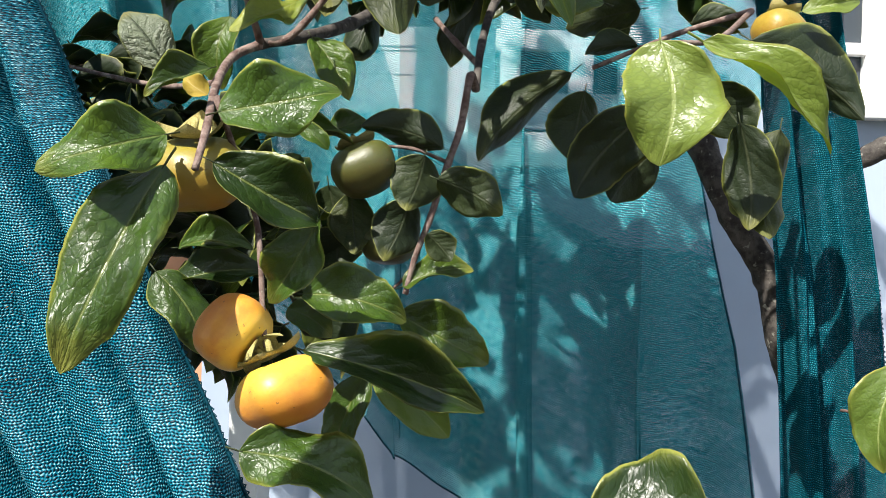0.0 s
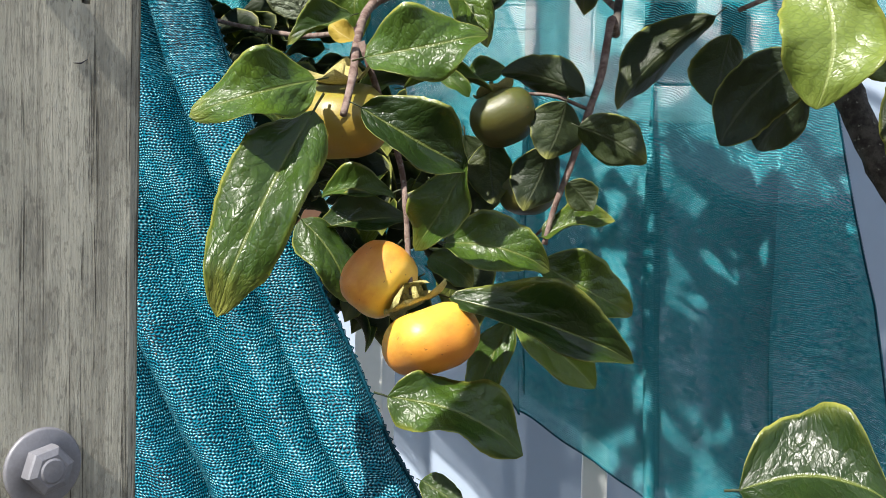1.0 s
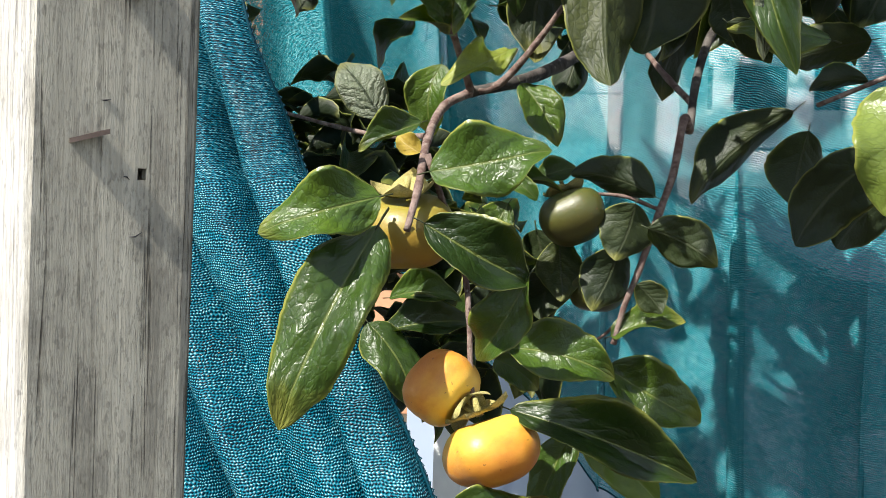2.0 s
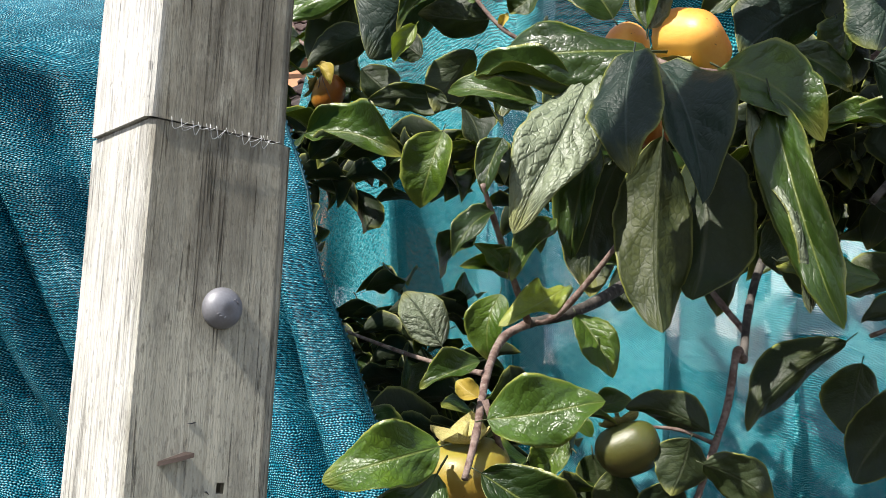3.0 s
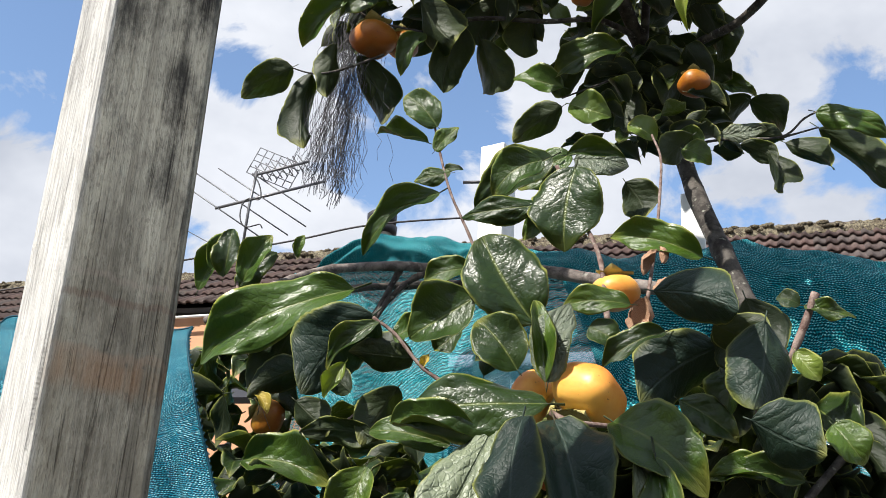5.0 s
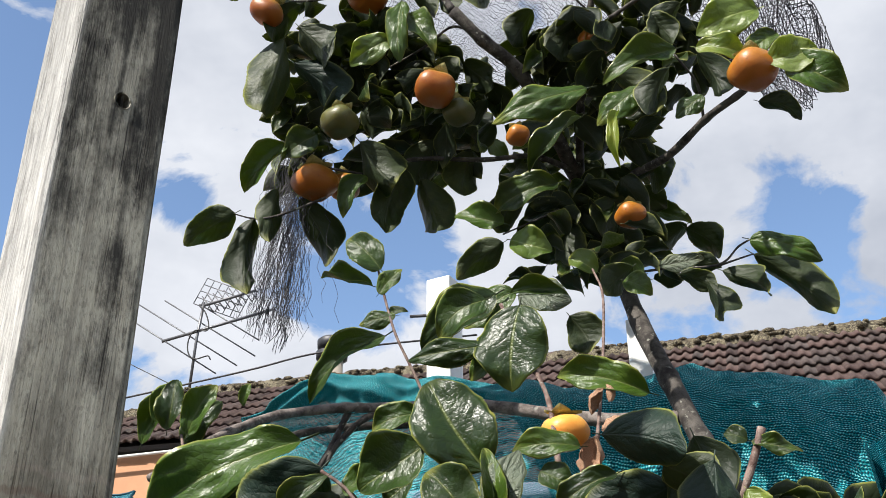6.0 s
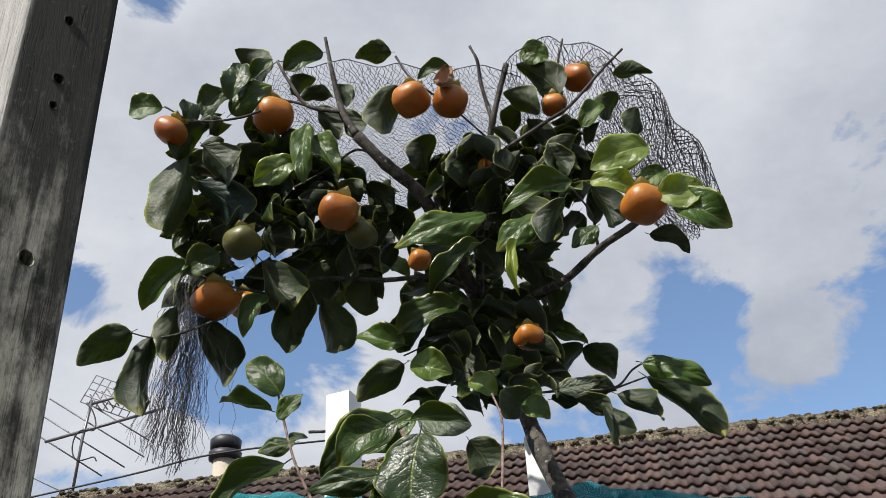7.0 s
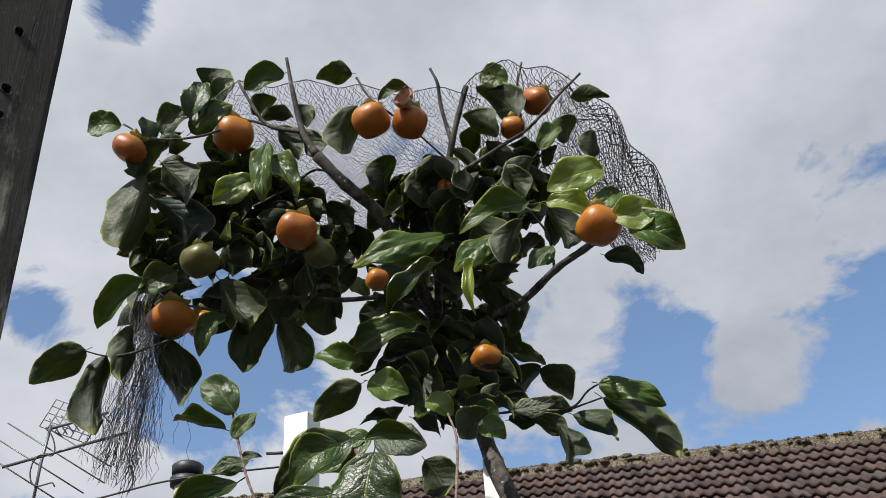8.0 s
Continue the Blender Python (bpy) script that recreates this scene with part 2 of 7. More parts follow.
def fruit_material(name, low, high, top_tint):
    n = Nodes(name)
    gen = n.tree.nodes.new("ShaderNodeTexCoord")
    sep = n.tree.nodes.new("ShaderNodeSeparateXYZ")
    n.link(gen.outputs["Generated"], sep.inputs[0])
    blot = n.noise(gen.outputs["Generated"], 3.6, 6.0, 0.65)
    fine = n.noise(gen.outputs["Generated"], 70.0, 3.0)
    rnd = n.tree.nodes.new("ShaderNodeObjectInfo").outputs["Random"]
    col = n.mix(n.step(n.math("ADD", n.math("MULTIPLY", blot, 0.7), n.math("MULTIPLY", rnd, 0.4)), 0.3, 0.8), low, high)
    col = n.mix(n.math("MULTIPLY", n.step(n.math("ADD", sep.outputs[2], n.math("MULTIPLY", blot, 0.3)), 0.75, 1.15), 0.8), col, top_tint)
    col = n.mix(n.math("MULTIPLY", n.math("SUBTRACT", 1.0, n.step(n.math("ADD", sep.outputs[2], n.math("MULTIPLY", blot, 0.25)), 0.25, 0.75)), 0.65), col, tuple(c * k for c, k in zip(low, (1.0, 0.72, 0.6))))
    spots = n.noise(gen.outputs["Generated"], 17.0, 2.0, 0.4)
    col = n.mix(n.math("MULTIPLY", n.step(spots, 0.71, 0.75), 0.7), col, (0.16, 0.07, 0.02))
    p = n.put("ShaderNodeBsdfPrincipled", Roughness=0.42)
    p.inputs["Subsurface Weight"].default_value = 0.12
    p.inputs["Subsurface Radius"].default_value = (0.01, 0.004, 0.001)
    n.link(col, p.inputs["Base Color"])
    n.link(n.bump(n.math("ADD", blot, n.math("MULTIPLY", fine, 0.12)), 0.25, 0.003), p.inputs["Normal"])
    return n.done(p.outputs[0])


fruit_skins = {
    "ripe": fruit_material("fruit_ripe", (0.27, 0.078, 0.007), (0.40, 0.150, 0.013), (0.32, 0.17, 0.020)),
    "amber": fruit_material("fruit_amber", (0.50, 0.185, 0.028), (0.68, 0.33, 0.045), (0.74, 0.48, 0.06)),
    "golden": fruit_material("fruit_golden", (0.68, 0.27, 0.040), (0.80, 0.40, 0.075), (0.74, 0.42, 0.08)),
    "yellow": fruit_material("fruit_yellow", (0.26, 0.17, 0.022), (0.36, 0.25, 0.035), (0.24, 0.21, 0.035)),
    "green": fruit_material("fruit_green", (0.060, 0.066, 0.014), (0.105, 0.10, 0.02), (0.065, 0.075, 0.016)),
}
calyx_skin = bark_material("calyx_skin", (0.36, 0.33, 0.10), (0.55, 0.47, 0.20), 60.0)
dry_skin = bark_material("dry_skin", (0.30, 0.16, 0.09), (0.52, 0.33, 0.22), 60.0)


def net_material(name, shadow, color, glint, pitch_u, pitch_v, row, hole, rough=0.45, shine=0.3, fray=0.6, uneven=0.9, bright=0.30):
    """Knitted shade cloth: rows of stitches with small open gaps between the threads."""
    n = Nodes(name)
    uv = n.tree.nodes.new("ShaderNodeUVMap")
    sep = n.tree.nodes.new("ShaderNodeSeparateXYZ")
    wobble = n.put("ShaderNodeTexNoise", Scale=45.0, Detail=2.0)
    n.link(uv.outputs[0], wobble.inputs["Vector"])
    shift = n.put("ShaderNodeVectorMath"); shift.operation = "SCALE"
    shift.inputs["Scale"].default_value = 0.009
    n.link(wobble.outputs["Color"], shift.inputs[0])
    moved = n.put("ShaderNodeVectorMath")
    n.link(uv.outputs[0], moved.inputs[0])
    n.link(shift.outputs[0], moved.inputs[1])
    n.link(moved.outputs[0], sep.inputs[0])
    a = n.math("MULTIPLY", sep.outputs[0], 2 * math.pi / pitch_u)
    b = n.math("MULTIPLY", sep.outputs[1], 2 * math.pi / pitch_v)
    sa = n.math("SINE", n.math("ADD", a, n.math("MULTIPLY", n.math("SINE", n.math("MULTIPLY", b, 0.5)), 1.3)))
    sb = n.math("SINE", n.math("ADD", b, n.math("MULTIPLY", n.math("SINE", n.math("MULTIPLY", a, 0.5)), 0.5)))
    height = n.math("ADD", n.math("MULTIPLY", sa, 1.0 - row), n.math("MULTIPLY", sb, row))
    patch = n.noise(uv.outputs[0], 14.0, 4.0)
    fuzz = n.noise(uv.outputs[0], 330.0, 2.0, 0.6)
    loose = n.math("ADD", n.math("MULTIPLY", n.math("SUBTRACT", patch, 0.5), uneven), n.math("MULTIPLY", n.math("SUBTRACT", fuzz, 0.5), fray))
    level = n.math("ADD", height, loose)
    gap = n.math("SUBTRACT", 1.0, n.step(level, hole - 0.15, hole + 0.15))
    # Self-shadow between threads and bright stitch highlights are painted into the colour.
    col = n.mix(n.step(level, -0.42, 0.28), shadow, color)
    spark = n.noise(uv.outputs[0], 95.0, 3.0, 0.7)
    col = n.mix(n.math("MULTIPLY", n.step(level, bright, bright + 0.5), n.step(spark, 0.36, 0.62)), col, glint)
    skin = n.surface(col, rough, n.bump(level, 0.55, 0.0010), spec=shine)
    t = n.put("ShaderNodeBsdfTranslucent")
    n.link(col, t.inputs["Color"])
    cloth = n.blend(0.28, skin, t.outputs[0])
    clear = n.put("ShaderNodeBsdfTransparent")
    return n.done(n.blend(gap, cloth, clear.outputs[0]))


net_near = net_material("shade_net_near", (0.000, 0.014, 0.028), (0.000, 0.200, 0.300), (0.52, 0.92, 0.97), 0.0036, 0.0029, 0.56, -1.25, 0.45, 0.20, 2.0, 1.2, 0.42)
net_far = net_material("shade_net_far", (0.000, 0.085, 0.112), (0.002, 0.262, 0.315), (0.36, 0.76, 0.79), 0.0034, 0.0040, 0.72, -0.43, 0.7, 0.10, 0.7, 0.40, 0.26)
net_top = net_material("shade_net_doubled", (0.000, 0.045, 0.062), (0.000, 0.250, 0.300), (0.36, 0.76, 0.78), 0.0060, 0.0044, 0.60, -1.05, 0.6, 0.14, 0.9, 0.6, 0.32)
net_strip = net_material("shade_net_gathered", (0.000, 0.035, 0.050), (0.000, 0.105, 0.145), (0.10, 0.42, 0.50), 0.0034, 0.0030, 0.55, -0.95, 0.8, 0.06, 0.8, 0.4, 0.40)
net_cord = net_material("net_cord", (0.000, 0.05, 0.08), (0.01, 0.22, 0.30), (0.35, 0.70, 0.78), 0.004, 0.003, 0.5, -3.0)


def wood_material(name, tone, streaks):
    n = Nodes(name)
    long = n.coords("Object", (1, 1, 0.055))
    grain = n.noise(long, 420.0, 7.0, 0.7, 1.0)
    broad = n.noise(long, 55.0, 4.0, 0.6, 0.8)
    spot = n.noise(n.coords("Object", (1, 1, 0.45)), 30.0, 8.0, 0.72)
    rust = n.noise(n.coords("Object", (0.35, 0.35, 1)), 9.0, 4.0)
    streak = n.noise(n.coords("Object", (1, 1, 0.012)), 110.0, 3.0, 0.5, 0.4)
    col = n.mix(n.step(broad, 0.3, 0.7), (0.40, 0.39, 0.37), (0.58, 0.565, 0.535))
    col = n.mix(n.math("MULTIPLY", n.step(grain, 0.46, 0.70), 0.28), col, (0.17, 0.165, 0.155))
    col = n.mix(n.math("MULTIPLY", n.step(streak, 0.54, 0.64), streaks), col, (0.12, 0.11, 0.10))
    col = n.mix(n.math("MULTIPLY", n.step(spot, 0.44, 0.68), 0.74), col, (0.19, 0.185, 0.18))
    fleck = n.noise(n.coords("Object", (1, 1, 0.3)), 520.0, 4.0, 0.7)
    col = n.mix(n.math("MULTIPLY", n.step(fleck, 0.50, 0.68), 0.48), col, (0.13, 0.125, 0.12))
    check = n.noise(n.coords("Object", (1, 1, 0.02)), 95.0, 3.0, 0.55, 0.5)
    crack = n.math("SUBTRACT", 1.0, n.step(n.math("ABSOLUTE", n.math("SUBTRACT", check, 0.52)), 0.003, 0.016))
    crack = n.math("MULTIPLY", crack, n.step(spot, 0.42, 0.6))
    col = n.mix(n.math("MULTIPLY", crack, 0.75), col, (0.06, 0.055, 0.05))
    col = n.mix(n.math("MULTIPLY", n.step(rust, 0.62, 0.80), 0.22), col, (0.34, 0.22, 0.15))
    col = n.mix(1.0 - tone, col, (0.10, 0.09, 0.085))
    sep = n.tree.nodes.new("ShaderNodeSeparateXYZ")
    n.link(n.coords("Object"), sep.inputs[0])
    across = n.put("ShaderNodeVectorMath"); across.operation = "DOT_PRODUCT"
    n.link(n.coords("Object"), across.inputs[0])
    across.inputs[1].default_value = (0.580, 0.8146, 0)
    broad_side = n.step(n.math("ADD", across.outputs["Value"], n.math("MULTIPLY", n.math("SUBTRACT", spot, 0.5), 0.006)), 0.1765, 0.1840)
    # Sunlight on the narrow face is painted in as paler wood.
    pale = n.mix(n.step(grain, 0.40, 0.62), (0.60, 0.59, 0.565), (0.36, 0.35, 0.33))
    col = n.mix(n.math("MULTIPLY", n.math("SUBTRACT", 1.0, broad_side), 0.78), col, pale)
    # Mould thickens upwards; its weight on the broad face paints that side's shade.
    mould_shade = n.math("ADD", n.math("MULTIPLY", sep.outputs[2], 1.1), n.math("MULTIPLY", n.math("ADD", spot, broad), 0.9))
    col = n.mix(n.math("MULTIPLY", n.math("MULTIPLY", n.step(mould_shade, 3.06, 3.44), n.math("ADD", n.math("MULTIPLY", broad_side, 0.7), 0.3)), 0.95), col, (0.024, 0.024, 0.026))
    lichen = n.noise(n.coords("Object", (1, 1, 0.6)), 150.0, 5.0, 0.7)
    col = n.mix(n.math("MULTIPLY", n.math("MULTIPLY", n.step(lichen, 0.58, 0.70), n.step(mould_shade, 3.1, 3.5)), 0.55), col, (0.16, 0.16, 0.155))
    tan = n.math("SUBTRACT", 1.0, n.step(n.math("ABSOLUTE", n.math("SUBTRACT", n.math("ADD", sep.outputs[2], n.math("MULTIPLY", n.math("SUBTRACT", broad, 0.5), 0.16)), 1.80)), 0.09, 0.20))
    brown = n.mix(n.step(streak, 0.42, 0.60), (0.165, 0.145, 0.120), (0.085, 0.072, 0.060))
    col = n.mix(n.math("MULTIPLY", tan, n.math("MULTIPLY", n.math("MULTIPLY", n.step(spot, 0.24, 0.54), broad_side), 0.58)), col, brown)
    band = n.math("ADD", sep.outputs[2], n.math("MULTIPLY", n.math("SUBTRACT", spot, 0.5), 0.03))
    band = n.math("SUBTRACT", 1.0, n.step(n.math("ABSOLUTE", n.math("SUBTRACT", band, 1.845)), 0.004, 0.016))
    col = n.mix(n.math("MULTIPLY", band, n.math("MULTIPLY", n.math("MULTIPLY", n.step(broad, 0.3, 0.6), broad_side), 0.45)), col, (0.30, 0.16, 0.09))
    aged = n.put("ShaderNodeVectorMath"); aged.operation = "MULTIPLY"
    n.link(col, aged.inputs[0])
    aged.inputs[1].default_value = (0.99, 0.965, 0.83)
    col = n.mix(broad_side, col, aged.outputs[0])
    pits = n.noise(n.coords("Object", (1, 1, 0.55)), 240.0, 2.0, 0.5)
    col = n.mix(n.math("MULTIPLY", n.step(pits, 0.64, 0.70), 0.32), col, (0.075, 0.068, 0.058))
    for level, half, share, stain in ((1.857, 0.0030, 0.30, (0.34, 0.24, 0.17)), (1.893, 0.0022, 0.40, (0.16, 0.095, 0.070)), (1.907, 0.0020, 0.25, (0.36, 0.30, 0.25))):
        tide = n.math("ADD", sep.outputs[2], n.math("MULTIPLY", n.math("SUBTRACT", broad, 0.5), 0.02))
        tide = n.math("SUBTRACT", 1.0, n.step(n.math("ABSOLUTE", n.math("SUBTRACT", tide, level)), half * 0.5, half * 1.6))
        col = n.mix(n.math("MULTIPLY", n.math("MULTIPLY", tide, broad_side), share), col, stain)
    height = n.math("ADD", n.math("ADD", grain, n.math("MULTIPLY", fleck, 0.5)), n.math("MULTIPLY", broad, 0.8))
    height = n.math("SUBTRACT", height, n.math("MULTIPLY", crack, 1.2))
    return n.done(n.surface(col, 0.82, n.bump(height, 0.9, 0.0016), spec=0.14))


wood = wood_material("weathered_wood", 1.0, 0.34)
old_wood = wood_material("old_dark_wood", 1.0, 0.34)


def plain(name, color, rough, metal=0.0, scale=30.0, vary=0.25, bump=0.15, depth=0.001):
    n = Nodes(name)
    place = n.coords("Object")
    big, fine = n.noise(place, scale * 0.25, 5.0), n.noise(place, scale * 3, 4.0)
    k = n.math("ADD", n.math("MULTIPLY", big, 0.7), n.math("MULTIPLY", fine, 0.3))
    col = n.mix(n.step(k, 0.3, 0.7), tuple(c * (1 - vary) for c in color), color)
    return n.done(n.surface(col, rough, n.bump(k, bump, depth), metal))


galvanised = plain("galvanised_steel", (0.215, 0.215, 0.24), 0.5, 0.25, 260.0, 0.3, 0.35, 0.0006)
rusty = plain("rusty_nail", (0.065, 0.045, 0.038), 0.7, 0.3, 300.0, 0.5, 0.4)
white_paint = plain("white_paint", (0.80, 0.80, 0.79), 0.45, 0, 20.0, 0.10)
wall_paint = plain("wall_paint", (0.34, 0.41, 0.52), 0.7, 0, 5.0, 0.10, 0.2)
orange_render = plain("orange_render", (0.52, 0.27, 0.15), 0.85, 0, 4.0, 0.2, 0.3, 0.004)


def lichen_material():
    """Crumbling mortar, part bare and dark, part crusted with pale lichen."""
    n = Nodes("ridge_mortar")
    place = n.coords("Object")
    big, mid, fine = n.noise(place, 7.0, 4.0), n.noise(place, 24.0, 5.0, 0.7), n.noise(place, 70.0, 3.0)
    col = n.mix(n.step(mid, 0.40, 0.60), (0.035, 0.028, 0.024), (0.15, 0.125, 0.085))
    col = n.mix(n.math("MULTIPLY", n.step(n.math("ADD", fine, n.math("MULTIPLY", big, 0.5)), 0.74, 0.90), 0.8), col, (0.30, 0.27, 0.19))
    return n.done(n.surface(col, 0.95, n.bump(mid, 1.0, 0.04), spec=0.1))


mortar = lichen_material()
dark_metal = plain("dark_metal", (0.05, 0.05, 0.055), 0.5, 0.5)
antenna_metal = plain("antenna_metal", (0.16, 0.16, 0.17), 0.45, 0.6)
cable_black = plain("cable_black", (0.02, 0.02, 0.022), 0.55)
soil = plain("soil", (0.075, 0.065, 0.045), 0.95, 0, 3.0, 0.5, 0.8, 0.02)
thread_black = plain("net_thread", (0.030, 0.028, 0.034), 0.5, 0, 50.0, 0.2)
pot_skin = plain("chimney_clay", (0.42, 0.37, 0.30), 0.85, 0, 8.0, 0.3, 0.4, 0.004)


def tile_material():
    n = Nodes("roof_tile")
    place = n.coords("Object")
    rnd = n.tree.nodes.new("ShaderNodeObjectInfo").outputs["Random"]
    big, fine = n.noise(place, 9.0, 5.0), n.noise(place, 60.0, 5.0, 0.7)
    isle = n.tree.nodes.new("ShaderNodeNewGeometry").outputs["Random Per Island"]
    rnd = n.math("FRACT", n.math("ADD", rnd, isle))
    col = n.mix(rnd, (0.030, 0.019, 0.018), (0.088, 0.056, 0.050))
    hue = n.math("FRACT", n.math("MULTIPLY", rnd, 5.3))
    col = n.mix(n.math("MULTIPLY", n.step(hue, 0.6, 0.9), 0.6), col, (0.066, 0.058, 0.056))
    col = n.mix(n.math("MULTIPLY", n.step(big, 0.50, 0.74), 0.5), col, (0.115, 0.092, 0.070))
    col = n.mix(n.math("MULTIPLY", n.step(fine, 0.56, 0.72), 0.5), col, (0.026, 0.020, 0.018))
    crust = n.noise(place, 26.0, 6.0, 0.75)
    col = n.mix(n.math("MULTIPLY", n.step(crust, 0.60, 0.68), 0.55), col, (0.20, 0.18, 0.14))
    return n.done(n.surface(col, 0.85, n.bump(fine, 0.7, 0.006), spec=0.3))


tile_skin = tile_material()


def glass_material():
    n = Nodes("window_glass")
    p = n.put("ShaderNodeBsdfPrincipled", Roughness=0.03)
    p.inputs["Base Color"].default_value = (0.04, 0.05, 0.06, 1)
    p.inputs["Specular IOR Level"].default_value = 0.6
    return n.done(p.outputs[0])


glass = glass_material()


# ---- building helpers ----
def mesh_of(name, verts, faces, materials, uvs=None, smooth=True, slots=None):
    me = bpy.data.meshes.new(name)
    me.from_pydata([tuple(v) for v in verts], [], faces)
    for m in materials if isinstance(materials, (list, tuple)) else [materials]:
        me.materials.append(m)
    if smooth:
        me.polygons.foreach_set("use_smooth", [True] * len(me.polygons))
    if slots:
        me.polygons.foreach_set("material_index", slots)
    if uvs is not None:
        layer = me.uv_layers.new(name="UVMap")
        flat = [c for f in faces for i in f for c in uvs[i]]
        layer.data.foreach_set("uv", flat)
    me.update()
    return me


def part(name, data, parent, label=""):
    """Links a mesh as ONE object under a thing or under a part."""
    ob = new(name, data)
    ob.parent = parent
    return tagged(ob, label)


def thing(name, place, label, category, group="", kind=""):
    ob = new(name)
    ob.location, ob.empty_display_size = place, 0.05
    ob.matrix_world = Matrix.Translation(place)
    return tagged(ob, label, category, group, kind)


def under(ob, parent):
    """Parents ob, whose mesh is in world coordinates, without moving it."""
    ob.parent = parent
    ob.matrix_parent_inverse = Matrix.Translation(parent.location).inverted()
    return ob


class Bits:
    """Vertices and faces gathered for one mesh."""

    def __init__(self):
        self.v, self.f = [], []

    def tube(self, points, radii, sides=6, cap=True):
        base = len(self.v)
        pts = [Vector(p) for p in points]
        if isinstance(radii, (int, float)):
            radii = [radii] * len(pts)
        ref = Vector((0, 0, 1))
        for i, p in enumerate(pts):
            d = (pts[min(i + 1, len(pts) - 1)] - pts[max(i - 1, 0)]).normalized()
            if abs(d.dot(ref)) > 0.95:
                ref = Vector((1, 0, 0)) if abs(d.x) < 0.9 else Vector((0, 1, 0))
            a = d.cross(ref).normalized()
            b = d.cross(a)
            ref = -b if b.dot(ref) < 0 else b
            for k in range(sides):
                t = 2 * math.pi * k / sides
                self.v.append(p + radii[i] * (math.cos(t) * a + math.sin(t) * b))
        for i in range(len(pts) - 1):
            for k in range(sides):
                q, r = base + i * sides + k, base + i * sides + (k + 1) % sides
                self.f.append((q, r, r + sides, q + sides))
        if cap:
            self.f.append(tuple(base + k for k in reversed(range(sides))))
            self.f.append(tuple(base + (len(pts) - 1) * sides + k for k in range(sides)))
        return self

    def box(self, lo, hi, bevel=0.0):
        bm = bmesh.new()
        bmesh.ops.create_cube(bm, size=1)
        for v in bm.verts:
            v.co = Vector([(l + h) / 2 + c * (h - l) for l, h, c in zip(lo, hi, v.co)])
        if bevel:
            bmesh.ops.bevel(bm, geom=bm.edges[:], offset=bevel, segments=2, affect="EDGES", profile=0.6)
        self.take(bm)
        return self

    def take(self, bm, m=Matrix.Identity(4)):
        base = len(self.v)
        bm.verts.ensure_lookup_table()
        bm.verts.index_update()
        self.v += [m @ v.co for v in bm.verts]
        self.f += [tuple(base + v.index for v in f.verts) for f in bm.faces]
        bm.free()

    def lathe(self, profile, sides=24, m=Matrix.Identity(4)):
        base = len(self.v)
        for r, z in profile:
            for k in range(sides):
                t = 2 * math.pi * k / sides
                self.v.append(m @ Vector((r * math.cos(t), r * math.sin(t), z)))
        for i in range(len(profile) - 1):
            for k in range(sides):
                q, r = base + i * sides + k, base + i * sides + (k + 1) % sides
                self.f.append((q, r, r + sides, q + sides))
        self.f.append(tuple(base + k for k in reversed(range(sides))))
        self.f.append(tuple(base + (len(profile) - 1) * sides + k for k in range(sides)))
        return self

    def mesh(self, name, material, smooth=True):
        return mesh_of(name, self.v, self.f, material, smooth=smooth)


def smooth_line(points, steps=5):
    """Catmull-Rom through the points."""
    pts = [Vector(p) for p in points]
    pts = [2 * pts[0] - pts[1]] + pts + [2 * pts[-1] - pts[-2]]
    out = []
    for i in range(1, len(pts) - 2):
        p0, p1, p2, p3 = pts[i - 1:i + 3]
        for k in range(steps):
            t = k / steps
            out.append(0.5 * (2 * p1 + (p2 - p0) * t + (2 * p0 - 5 * p1 + 4 * p2 - p3) * t * t + (3 * p1 - p0 - 3 * p2 + p3) * t ** 3))
    return out + [pts[-2]]


def ramp(x, knots):
    """Piecewise smooth curve through (x, y) knots."""
    if x <= knots[0][0]:
        return knots[0][1]
    for (a, p), (b, q) in zip(knots, knots[1:]):
        if x <= b:
            t = (x - a) / (b - a)
            return p + (q - p) * t
    return knots[-1][1]


# ---- ground, far house, back wall ----
ground_bits = Bits()
ground_bits.v = [(-400, -400, 0), (400, -400, 0), (400, 400, 0), (-400, 400, 0)]
ground_bits.f = [(0, 1, 2, 3)]
tagged(new("ground", ground_bits.mesh("ground", soil)), "bare brown garden soil", "ground", kind="structure")

WALL_Y = 2.6


def wall_with_openings(name, x0, x1, z0, z1, y0, y1, openings, material):
    xs = sorted({x0, x1, *[o[0] for o in openings], *[o[1] for o in openings]})
    zs = sorted({z0, z1, *[o[2] for o in openings], *[o[3] for o in openings]})
    b = Bits()
    for xa, xb in zip(xs, xs[1:]):
        for za, zb in zip(zs, zs[1:]):
            if any(o[0] <= xa and xb <= o[1] and o[2] <= za and zb <= o[3] for o in openings):
                continue
            b.box((xa, y0, za), (xb, y1, zb))
    return new(name, b.mesh(name, material, smooth=False))


OPEN1, OPEN2 = (-0.42, 0.46, 1.66, 2.30), (0.90, 1.75, 1.80, 2.30)
tagged(wall_with_openings("wall_back", -0.64, 3.0, 0, 2.40, WALL_Y, WALL_Y + 0.12, [OPEN1, OPEN2], wall_paint),
       "pale grey-blue painted outbuilding wall behind the netting", "wall", kind="structure")
roof_slab = Bits().box((-0.66, WALL_Y - 0.03, 2.402), (3.1, WALL_Y + 2.2, 2.44), 0.01)
tagged(new("flat_roof", roof_slab.mesh("flat_roof", wall_paint, False)), "flat grey-blue roof edge of the outbuilding", "roof", kind="structure")


